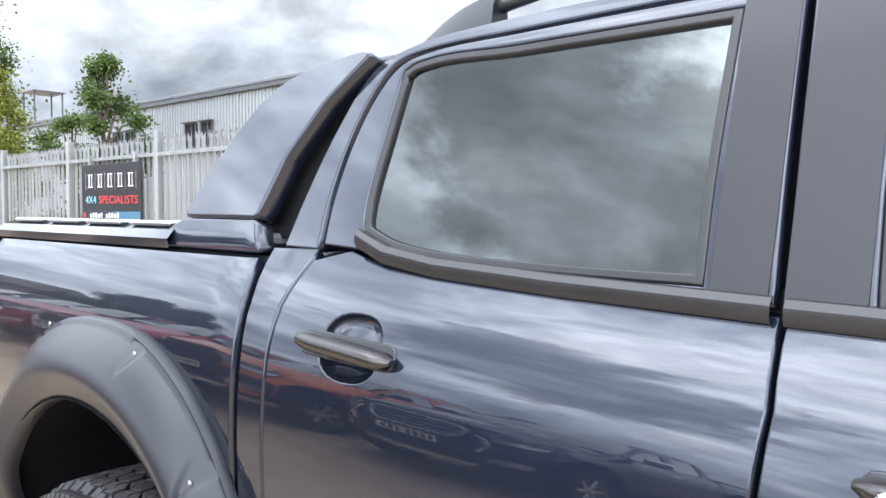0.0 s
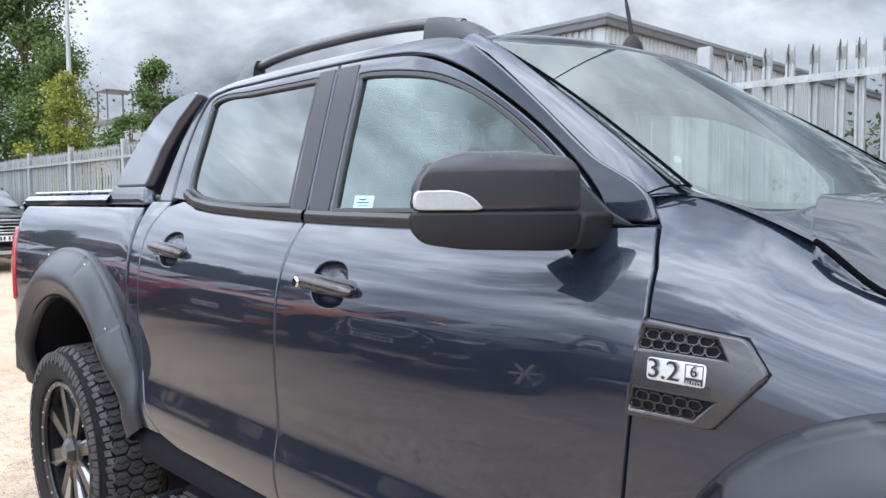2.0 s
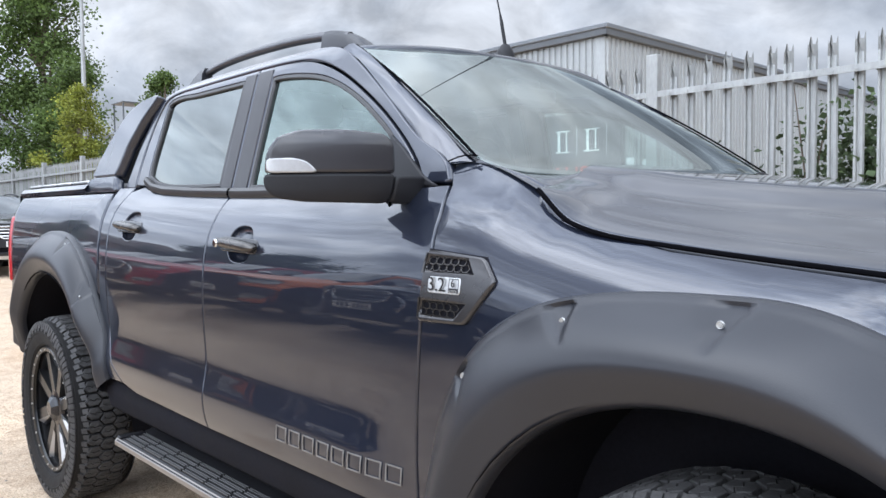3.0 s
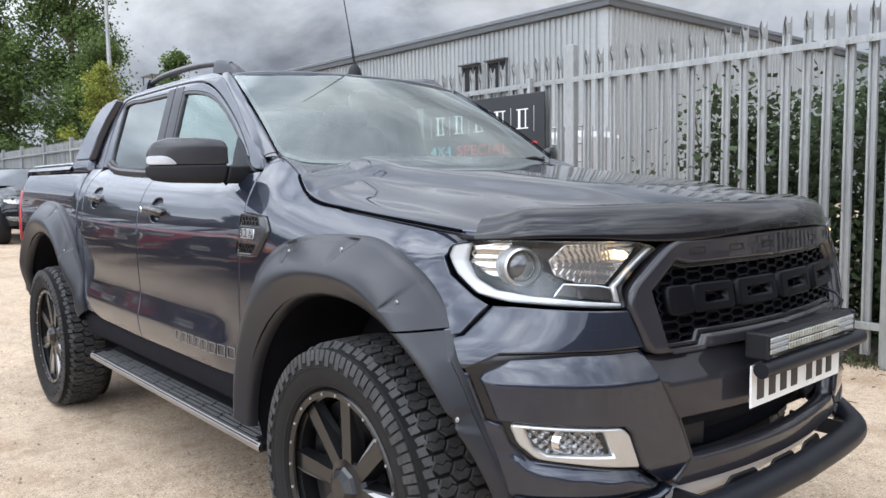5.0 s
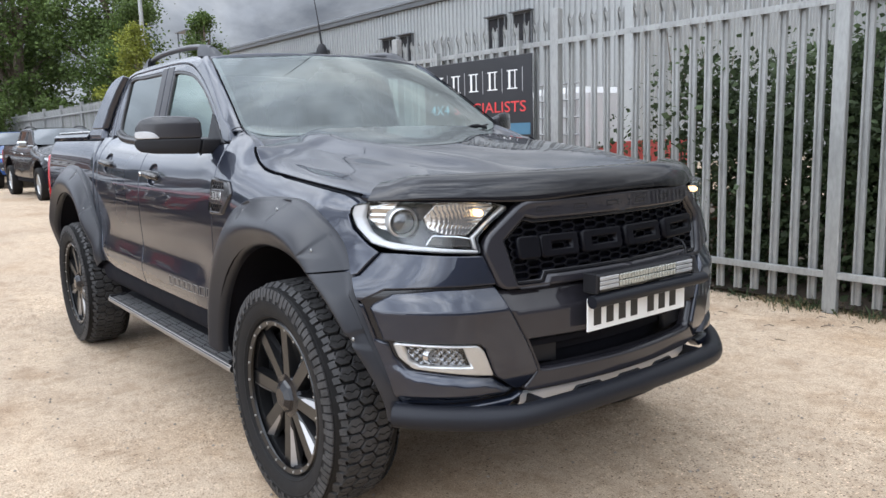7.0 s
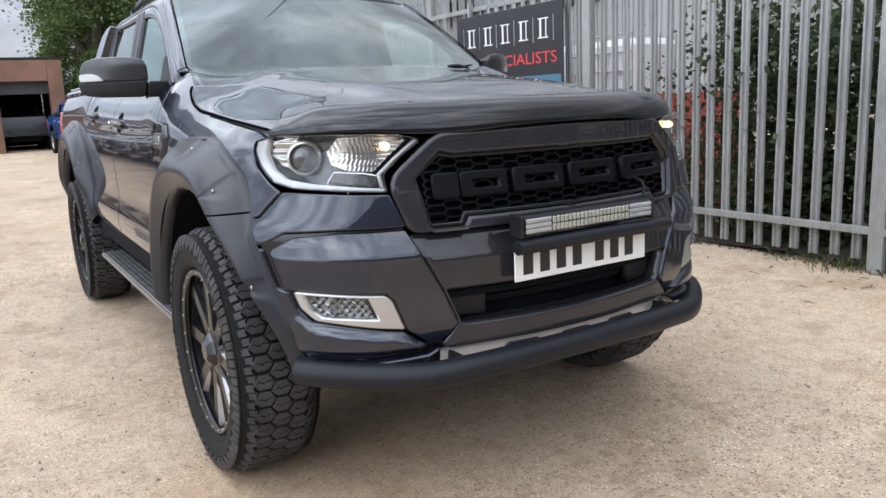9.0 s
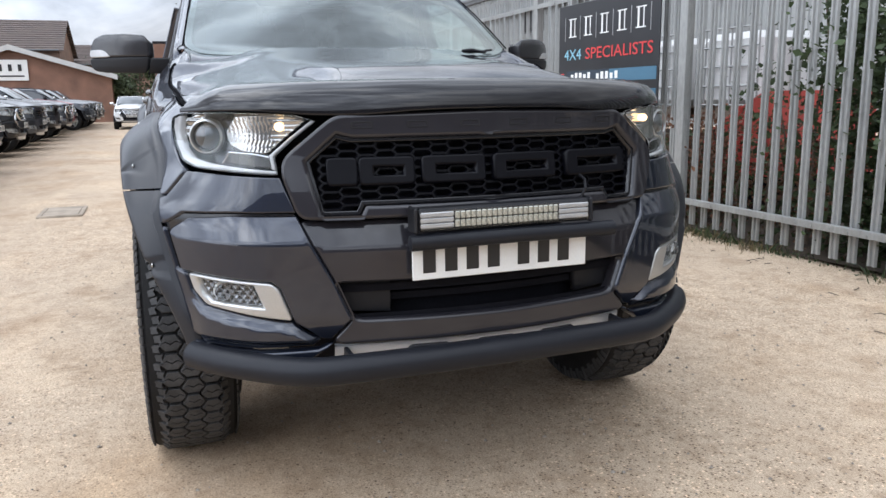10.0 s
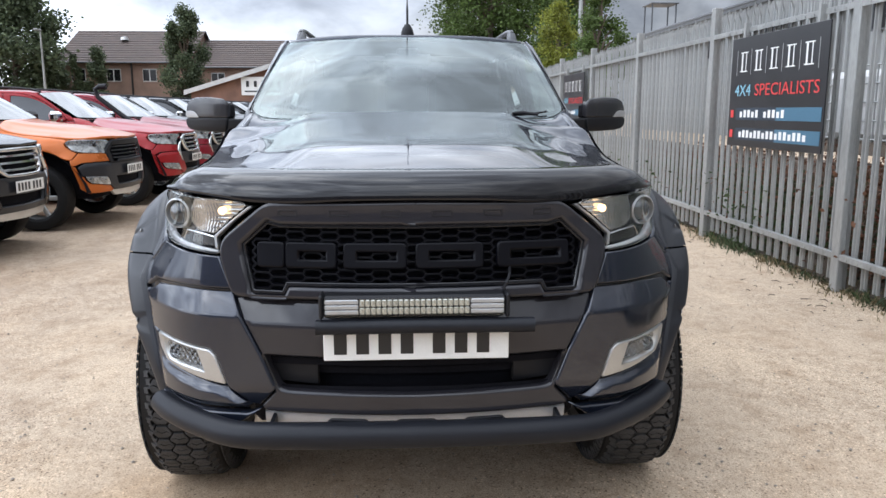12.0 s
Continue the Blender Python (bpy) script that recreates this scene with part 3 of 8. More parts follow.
def flare(cx, outer, inner, a0, a1, dents, lip=0.975, n=220):
    """A wheel arch flare: a broad band that swells from the body to a lip round the wheel."""
    s = Solid()
    (ox, oz, op), (ix, iz, ip) = outer, inner
    vs = [0, 0.0, 0.03] + [0.07 + 0.04 * k for k in range(20)] + [0.87, 0.91, 0.94, 0.98, 1.0]
    rows = []
    for i in range(n + 1):
        deg = lerp(a0, a1, i / n)
        oxx, qdeg, ixx, opp = ox, deg, ix, 3.0 if cx == 0 and deg > 90 else op
        if cx == 0 and deg < 90:
            oxx = 0.535 + 0.03 * step(25, 5, deg)
            qdeg = deg + 22.3 * (deg / 42.0 if deg < 42 else (90 - deg) / 48.0)
            ixx = lerp(ix, 0.525, step(62, 20, qdeg))
        o, q = arc(cx, AXLE_Z, oxx, oz, deg, deg, 1, opp)[0], arc(cx, AXLE_Z, ixx, iz, qdeg, qdeg, 1, ip)[0]
        row = []
        for k, v in enumerate(vs):
            x, z = lerp(o[0], q[0], v), lerp(o[1], q[1], v)
            base = corner_y(o[0], max(0.55, o[1])) if cx == 0 else half_width(o[0], max(0.62, o[1]))
            y = base + (0.0 if k == 0 else 0.010) if v == 0 else profile(v, base, max(base + 0.02, curve_at(((0, 0.82), (8, 0.83), (20, 0.87), (34, 0.92), (60, 0.965), (90, lip)), qdeg)) if cx == 0 else lerp(base + 0.03, lip, step(12, 42, deg) * step(172, 145, deg)))
            for dx, dz, lean in dents:
                u = Vector((x - dx, z - dz))
                if u.length < 0.085:
                    inward = Vector((q[0] - o[0], q[1] - o[1])).normalized()
                    d, t = u.dot(inward), abs(u.dot(Vector((-inward.y, inward.x))))
                    wide = 0.032 * (1 - (d + 0.030) / 0.070)
                    y -= 0.009 * step(wide + 0.004, wide - 0.006, t) * step(-0.062, -0.004, d) * (1 if v > 0.05 else 0)
            row.append((x, -y, z))
        x, y, z = row[-1]
        row.append((x, y + 0.014, z))
        rows.append(row)
    s.grid(rows)
    return s


def flare_at(s, x, z):
    """Where a bolt's foot stands on a flare."""
    return -min(s.v, key=lambda p: (p[0] - x) ** 2 + (p[2] - z) ** 2 + (0.0 if p[1] < -0.80 else 1.0))[1] + 0.001


def tread_blocks():
    """Interlocking six-sided blocks cut by zigzag sipes, with square shoulder lugs that reach down the sidewall."""
    tread = Solid()
    rnd = random.Random(4)
    count = 46
    pitch, tall, groove = 2 * math.pi * TYRE_R / count, 0.078, 0.0050

    def block(outline, shift):
        cs, cy = sum(q[0] for q in outline) / len(outline), sum(q[1] for q in outline) / len(outline)
        n, vs = len(outline), []
        for up, grow in ((-0.015, 1.0), (-0.0015, 1.0), (0.0, 0.91)):
            for u, y in outline:
                a = (shift + cs + (u - cs) * grow) / TYRE_R
                yy = cy + (y - cy) * grow
                r = TYRE_R + up - 0.30 * yy * yy - 2.2 * max(0.0, abs(yy) - 0.108)**1.5 * 4
                vs.append((r * math.cos(a), yy, r * math.sin(a)))
        fs = [tuple(2 * n + i for i in range(n))]
        for k in (0, n):
            fs += [(k + i, k + (i + 1) % n, k + n + (i + 1) % n, k + n + i) for i in range(n)]
        tread.add(vs, fs)

    for k in range(count):
        for row, yc in enumerate((-0.0565, 0.0, 0.0565)):
            shift = (k + 0.5 * (row % 2)) * pitch + rnd.uniform(-0.001, 0.001)
            zig = [(0.0045 if i % 2 else -0.0045) for i in range(5)]
            ys = np.linspace(-tall / 2 + groove, tall / 2 - groove, 5)
            e = pitch / 2 - groove
            for sgn in (-1, 1):
                cut = [(z + sgn * 0.0015, yc + y) for z, y in zip(zig, ys)]
                far = [(sgn * e, yc + tall / 4 - groove * 0.6), (sgn * e, yc - tall / 4 + groove * 0.6)]
                block((cut + far) if sgn < 0 else (cut + far)[::-1], shift)
        for sgn in (-1, 1):
            for half in (0, 1):
                u0 = (k + 0.25 + 0.5 * half) * pitch + rnd.uniform(-0.0015, 0.0015)
                w, y0, y1 = pitch * 0.205, 0.0565 + tall * (0.40 if half else 0.30), 0.1365 - 0.004 * half
                o = [(-w, sgn * y0), (w * 0.2, sgn * (y0 + 0.005)), (w, sgn * y0), (w, sgn * y1), (-w, sgn * y1)]
                block(o if sgn > 0 else o[::-1], u0)
                q = []
                for r, y in ((0.406, 0.1335), (0.392, 0.1385), (0.375 - 0.013 * half, 0.1425)):
                    for up in (0.0, 0.0045):
                        for u in (-w, w * 0.9):
                            a = (u0 + u) / TYRE_R
                            q.append((r * math.cos(a), sgn * (y + up), r * math.sin(a)))
                tread.add(q, [(2, 3, 7, 6), (6, 7, 11, 10), (0, 2, 6, 4), (4, 6, 10, 8), (1, 5, 7, 3), (5, 9, 11, 7), (8, 10, 11, 9), (0, 1, 3, 2)])
    return tread


def wheel_parts(parent, at):
    """A black alloy wheel with eight blades and an all-terrain tyre. The axle runs along y, the outer face to -y."""
    wheel_m = Matrix.Rotation(radians(90), 4, "X")
    barrel = Solid().lathe([(0.266, 0.117), (0.283, 0.122), (0.289, 0.114), (0.284, 0.100), (0.264, 0.09), (0.258, 0.0), (0.25, -0.14), (0.275, -0.15), (0.272, -0.16), (0.235, -0.15), (0.245, 0.05), (0.05, 0.0), (0.0, -0.01)], wheel_m, 48)
    rim = part("wheel", barrel, RIM, parent, "black alloy wheel with milled blades")
    rim.matrix_basis = at
    tyre = Solid().lathe([(0.262, 0.07), (0.286, 0.104), (0.296, 0.126), (0.318, 0.138), (0.345, 0.1425), (0.372, 0.142), (0.393, 0.136), (0.405, 0.124), (0.411, 0.06), (0.412, 0.0), (0.411, -0.06), (0.405, -0.124), (0.393, -0.136), (0.36, -0.142), (0.30, -0.128), (0.255, -0.10)], wheel_m, 72)
    tyre.lathe([(0.300, 0.130), (0.304, 0.1335), (0.308, 0.1335)], wheel_m, 72)
    tyre.lathe([(0.352, 0.1425), (0.354, 0.1445), (0.357, 0.1445), (0.359, 0.1425)], wheel_m, 72)
    tread = tread_blocks()
    for q in (tyre, tread):
        q.v = [(x, y * 0.965, z) for x, y, z in q.v]
    part("tyre", tyre, RUBBER, rim, "all-terrain tyre")
    part("tread", tread, TREAD, rim, "chunky tread blocks", sharp=20, kind="stuff")
    blade, face = Solid(), Solid()
    for sgn, s2 in ((1, blade),):
        s2.add([(0.06, -0.02, -0.028), (0.06, -0.02, 0.028), (0.258, -0.052, 0.052), (0.258, -0.052, -0.030), (0.06, -0.072, -0.022), (0.06, -0.072, 0.018), (0.258, -0.080, 0.022), (0.258, -0.080, -0.022)],
               [(4, 7, 6, 5), (0, 1, 2, 3), (0, 3, 7, 4), (2, 1, 5, 6), (3, 2, 6, 7), (0, 4, 5, 1)])
    face.add([(0.105, -0.0748, 0.0190), (0.258, -0.0808, 0.0228), (0.258, -0.0625, 0.0425), (0.125, -0.0680, 0.0262)], [(0, 1, 2, 3)][::-1])
    face.f = [f[::-1] for f in face.f]
    blade.v = [(x * 1.05, y - 0.020, z * 1.12) for x, y, z in blade.v]
    face.v = [(x * 1.05, y - 0.0208, z * 1.12 + 0.0006) for x, y, z in face.v]
    first = None
    for k in range(8):
        turn = Matrix.Rotation(radians(45 * k + 3), 4, "Y")
        if first is None:
            first = part("spoke", blade, RIM, rim, sharp=20), part("spoke_edge", face, MILLED, rim, "bright milled spoke edge", sharp=20)
            first[0].matrix_basis = first[1].matrix_basis = turn
        else:
            for ob in first:
                c = new(ob.name.split(".")[0], ob.data)
                c.parent, c.matrix_basis = rim, turn
    cap = Solid().lathe([(0.0, 0.122), (0.034, 0.122), (0.042, 0.117), (0.056, 0.108), (0.062, 0.098), (0.086, 0.092), (0.093, 0.078), (0.093, 0.0)], wheel_m, 8)
    part("hub_cap", cap, GLOSS_BLACK, rim, "faceted black hub cap", sharp=20)
    rivet = part("rivet", Solid().tube([(0.275, -0.117, 0), (0.275, -0.1235, 0)], 0.0045, 6), SILVER, rim)
    for k in range(1, 24):
        clone_part(rivet, rim, Matrix.Rotation(2 * math.pi * k / 24, 4, "Y"))
    return rim


def clone_part(src, parent, at):
    """The same part again, sharing its meshes."""
    ob = new(src.name.split(".")[0], src.data)
    for key in ("label", "kind"):
        if key in src:
            ob[key] = src[key]
    ob.parent, ob.matrix_basis = parent, at
    for child in src.children:
        clone_part(child, ob, child.matrix_basis.copy())
    return ob


# ---- the pickup: assembly ----
def lettering(name, text, size, m, material, parent, depth=0.002, label="", width=None):
    """Words as a thin mesh, centred, in the plane of m's x and y."""
    cu = bpy.data.curves.new(name, "FONT")
    cu.body, cu.size, cu.extrude, cu.align_x, cu.align_y, cu.resolution_u = text, size, depth, "CENTER", "CENTER", 3
    tmp = bpy.data.objects.new(name, cu)
    me = bpy.data.meshes.new_from_object(tmp)
    bpy.data.objects.remove(tmp)
    if width:
        xs = [v.co.x for v in me.vertices]
        me.transform(Matrix.Diagonal((width / (max(xs) - min(xs)), 1, 1, 1)))
    me.transform(m)
    me.materials.clear()
    me.materials.append(material)
    ob = new(name, me)
    ob.parent = parent
    return tagged(ob, label) if label else ob


def facing(x, y, z, yaw=0.0, tilt=0.0):
    """A frame whose x runs along a wall and whose y is up, looking out along yaw (0: towards +x)."""
    return pose(x, y, z, 0, 0, yaw) @ pose(0, 0, 0, 90, 0, 90) @ pose(0, 0, 0, -tilt)


def mirror_pair(name, outline, fn, material, parent, label="", **kw):
    s = sheet(outline, fn, **kw)
    return both(name, s, material, parent, label)


def sweep(rows):
    return Solid().grid(rows)


def full(pts):
    """A left-right outline from its half with y >= 0, listed from the top middle down to the bottom middle."""
    return [(-y, z) for y, z in pts] + [(y, z) for y, z in pts[::-1]]


MESH_HALF = [(0.0, 1.088), (0.385, 1.088), (0.425, 1.098), (0.505, 1.03), (0.478, 0.893), (0.466, 0.886), (0.375, 0.886), (0.362, 0.912), (0.0, 0.912)]
FRAME_HALF = [(0.0, 1.155), (0.428, 1.148), (0.562, 1.042), (0.571, 1.000), (0.533, 0.878), (0.0, 0.878)]
SLOT_HALF = [(0.0, 0.704), (0.449, 0.708), (0.407, 0.608), (0.38, 0.600), (0.0, 0.596)]
CENTRE_HALF = [(0.0, 0.874), (0.529, 0.874), (0.501, 0.81), (0.449, 0.708), (0.407, 0.604), (0.458, 0.548), (0.44, 0.536), (0.0, 0.534)]
HEAD = [(0.468, 1.132), (0.530, 1.086), (0.578, 1.042), (0.571, 0.993), (0.68, 1.001), (0.77, 1.008), (0.803, 1.024), (0.815, 1.07), (0.819, 1.115), (0.815, 1.145), (0.785, 1.156), (0.70, 1.156), (0.60, 1.154), (0.52, 1.148)]
BUMPER_TOP = [(0.571, 0.988), (0.537, 0.898), (0.70, 0.898), (0.815, 0.890), (0.868, 0.850), (0.884, 0.852), (0.878, 0.90), (0.868, 0.922), (0.851, 0.929), (0.821, 0.964), (0.793, 0.999), (0.77, 0.999), (0.68, 0.993)]
BUMPER_LOW = [(0.54, 0.893), (0.445, 0.70), (0.40, 0.555), (0.50, 0.535), (0.78, 0.53), (0.84, 0.60), (0.858, 0.70), (0.880, 0.83), (0.86, 0.858), (0.82, 0.884), (0.70, 0.893)]
FOG = [(0.814, 0.723), (0.612, 0.711), (0.593, 0.694), (0.562, 0.607), (0.66, 0.622), (0.773, 0.641), (0.802, 0.677)]


BLOCK = [(0.533, 0.890), (0.505, 0.81), (0.453, 0.708), (0.412, 0.606), (0.462, 0.548), (0.488, 0.552), (0.556, 0.603), (0.588, 0.697), (0.610, 0.716), (0.832, 0.730), (0.854, 0.832), (0.846, 0.845), (0.80, 0.878), (0.70, 0.890)]
FLANK = [(0.886, 0.845), (0.865, 0.838), (0.842, 0.728), (0.820, 0.718), (0.808, 0.675), (0.777, 0.635), (0.66, 0.616), (0.562, 0.601), (0.490, 0.550), (0.486, 0.540), (0.504, 0.527), (0.66, 0.521), (0.782, 0.521), (0.84, 0.575), (0.862, 0.70)]


def block_face(y, z):
    """The corner block of the bumper: an upright face below a broad chamfer."""
    return (nose_x(y, z) + 0.020 - 0.034 * min(1.0, max(0.0, (z - 0.824) / 0.066)), y, z)


def flank_face(y, z):
    """Below the fog lamp: a ledge that faces up, an upright band, and an undercut."""
    a = abs(y)
    brow = curve_at(((0.49, 0.552), (0.562, 0.601), (0.66, 0.616), (0.777, 0.637), (0.80, 0.66)), a) - z
    shelf = 0.002 + 0.018 * step(0.002, 0.034, brow) + 0.030 * step(0.62, 0.5, z) - 0.040 * step(0.556, 0.528, z)
    return (nose_x(y, z) + lerp(0.006, shelf, step(0.835, 0.775, a)), y, z)


def right(pts):
    return [(-y, z) for y, z in pts]


def headlamp(truck, s):
    """One headlamp: dark bowl, bright running-light strip, projector, reflector and clear cover."""
    flip = (lambda q: q.mirrored()) if s > 0 else (lambda q: q)
    deep = lambda y, z: (nose_x(y, z) - 0.085, y + 0.062 * step(-0.70, -0.82, y), z - 0.014 * step(1.11, 1.156, z))
    bowl = part("headlamp", flip(sheet(right(HEAD), deep, 0.035, 0.02, 0.002)), LAMP_BOWL, truck, "clear headlamp with chrome edge strip")
    wall = Solid()
    ring = dense(rounded(right(HEAD), 0.012, 2), 0.04)
    wall.grid([[nose(-0.004)(*p) for p in ring], [deep(*p) for p in shrunk(ring if signed(ring) > 0 else ring[::-1], 0.01)][:: 1 if signed(ring) > 0 else -1]], wrap=True)
    part("surround", flip(wall), GLOSS_BLACK, bowl)
    strip_pts = [(0.574, 0.996), (0.68, 1.004), (0.768, 1.011), (0.799, 1.027), (0.811, 1.071), (0.815, 1.115), (0.811, 1.141), (0.794, 1.147), (0.799, 1.105), (0.794, 1.062), (0.777, 1.035), (0.735, 1.023), (0.66, 1.013), (0.576, 1.004)]
    part("light_strip", flip(sheet(right(strip_pts), nose(-0.010), 0.03, 0.02, 0.004)), WHITE_LENS, bowl, "bright edge strip")
    cx, cy, cz = nose_x(0.715, 1.091) - 0.095, -0.715, 1.092
    m = Matrix.Translation((cx, cy, cz)) @ Matrix.Rotation(radians(90), 4, "Y") @ Matrix.Rotation(radians(25), 4, "X")
    part("projector_ring", flip(Solid().lathe([(0.038, 0.0), (0.039, 0.046), (0.042, 0.053), (0.047, 0.049), (0.052, 0.0)], m, 28)), SILVER, bowl, "silver projector ring")
    part("projector", flip(Solid().lathe([(0.0, 0.060), (0.015, 0.058), (0.028, 0.052), (0.038, 0.040), (0.039, 0.01)], m, 24)), LENS_GREY, bowl, "glass projector lens")
    wing = [(0.738, 1.148), (0.782, 1.142), (0.784, 1.100), (0.768, 1.066), (0.744, 1.062)]
    part("lamp_bracket", flip(sheet(right(wing), lambda y, z: (nose_x(y, z) - 0.040 + 0.006 * math.cos(z * 300), y, z), 0.008, 0.02, 0.003)), REFLECTOR, bowl, "silver lamp bracket")
    refl = [(0.484, 1.135), (0.545, 1.090), (0.594, 1.048), (0.650, 1.052), (0.680, 1.070), (0.686, 1.105), (0.664, 1.146), (0.58, 1.150), (0.52, 1.146)]
    rs = sheet(right(refl), lambda y, z: (nose_x(y, z) - 0.030 - 0.03 * ((y + 0.57) / 0.08) ** 2 * 0.4 + 0.0009 * math.cos(y * 640 + 3 * math.cos(z * 60)) * step(0.53, 0.60, abs(y)) + 0.0010 * math.cos(z * 500) * step(0.60, 0.53, abs(y)), y, z), 0.005, 0.02, 0.003)
    part("reflector", flip(rs), REFLECTOR, bowl, "faceted lamp reflector")
    bulb = Solid().lathe([(0.0, 0.016), (0.007, 0.014), (0.012, 0.004), (0.011, -0.014)], Matrix.Translation((nose_x(0.560, 1.116) - 0.014, -0.560, 1.118)) @ Matrix.Rotation(radians(90), 4, "Y"), 12)
    part("bulb", flip(bulb), AMBER_GLOW, bowl, "lit amber bulb")
    lower = [(0.589, 1.038), (0.585, 1.011), (0.698, 1.024), (0.682, 1.050), (0.62, 1.045)]
    part("lower_bezel", flip(sheet(right(lower), nose(-0.025), 0.03, 0.02, 0.003)), SMOKED, bowl)
    line = [nose(-0.020)(-y, z) for y, z in ((0.700, 1.024), (0.683, 1.052), (0.620, 1.047), (0.590, 1.040))]
    part("bezel_line", flip(Solid().tube(line, 0.0022, 6)), CHROME, bowl, "thin chrome line")
    edge = [(0.480, 1.134), (0.538, 1.089), (0.590, 1.045), (0.586, 1.010), (0.576, 1.004), (0.580, 1.042), (0.531, 1.085), (0.471, 1.131)]
    part("inner_strip", flip(sheet(right(edge), nose(-0.012), 0.02, 0.02, 0.003)), SILVER, bowl, "silver inner edge strip")
    cover = part("lens_cover", flip(sheet(rounded(right(HEAD), 0.012, 2), nose(0.0), 0.03, 0.004, 0.002)), LAMP_GLASS, bowl, "clear lens cover")
    cover.visible_shadow = False


LAMP_BOWL = mat("lamp_bowl", (0.085, 0.085, 0.09), 0.25, 0.75, 0.2, 20, 90)
FOG_BOWL = mat("fog_lamp_bowl", (0.26, 0.26, 0.265), 0.22, 0.85, 0.3, 40, 160)
LENS_GREY = mat("projector_glass", (0.075, 0.078, 0.082), 0.12, 0.3, 0.1, 20, 90, coat=1.0)
AMBER_GLOW = mat("lit_amber_bulb", (1.0, 0.68, 0.36), 0.3, 0.0, 0.05, 9, 90, emit=3.0)


def fog_lamp(truck, s):
    flip = (lambda q: q.mirrored()) if s > 0 else (lambda q: q)
    hole = [(0.792, 0.714), (0.780, 0.668), (0.758, 0.652), (0.632, 0.643), (0.655, 0.706)]
    b = part("fog_lamp", flip(sheet(rounded(right(FOG), 0.008, 2), nose(0.016), 0.03, 0.03, 0.005, holes=[right(hole)])), SILVER, truck, "silver-framed fog lamp")
    part("fog_bowl", flip(sheet(right(hole), lambda y, z: (nose_x(y, z) - 0.014 + 0.007 * math.cos(y * 330) * math.cos(z * 260), y, z), 0.005, 0.01, 0.001)), FOG_BOWL, b)
    ring = Solid().lathe([(0.020, 0), (0.024, 0.02), (0.027, 0.0)], Matrix.Translation((nose_x(0.725, 0.683) - 0.01, -0.725, 0.683)) @ Matrix.Rotation(radians(90), 4, "Y"), 20)
    part("fog_ring", flip(ring), CHROME, b)
    g = part("fog_glass", flip(sheet(right(hole), nose(0.008), 0.04, 0.003, 0.001)), LAMP_GLASS, b)
    g.visible_shadow = False


def hex_mesh(holes_fn, y0, y1, z0, z1, off, bar, keep):
    """A honeycomb of flat bars with long cells, on the surface of the front."""
    s = Solid()
    w, h = 0.049, 0.0235
    seen = set()
    rows = int((z1 - z0) / h) + 2
    cols = int((y1 - y0) / w) + 2
    for r in range(rows):
        for c in range(cols):
            cy, cz = y0 + c * w, z0 + (r + 0.5 * (c % 2)) * h
            pts = [(cy + (0.030, 0.019, -0.019, -0.030, -0.019, 0.019)[k], cz + h / 2 * (0, 1, 1, 0, -1, -1)[k]) for k in range(6)]
            for k in range(6):
                p, q = pts[k], pts[(k + 1) % 6]
                key = (round((p[0] + q[0]) * 800), round((p[1] + q[1]) * 800))
                if key in seen or not (keep(*p) and keep(*q)):
                    continue
                seen.add(key)
                d = Vector((q[0] - p[0], q[1] - p[1])).normalized()
                t = Vector((-d.y, d.x)) * bar / 2
                vs = []
                for dep in (0.0, -0.014):
                    for e, sg in ((p, 1), (q, 1), (q, -1), (p, -1)):
                        yy, zz = e[0] + sg * t.x, e[1] + sg * t.y
                        vs.append(holes_fn(yy, zz, off + dep))
                s.add(vs, [(3, 2, 1, 0), (0, 1, 5, 4), (2, 3, 7, 6)])
    return s


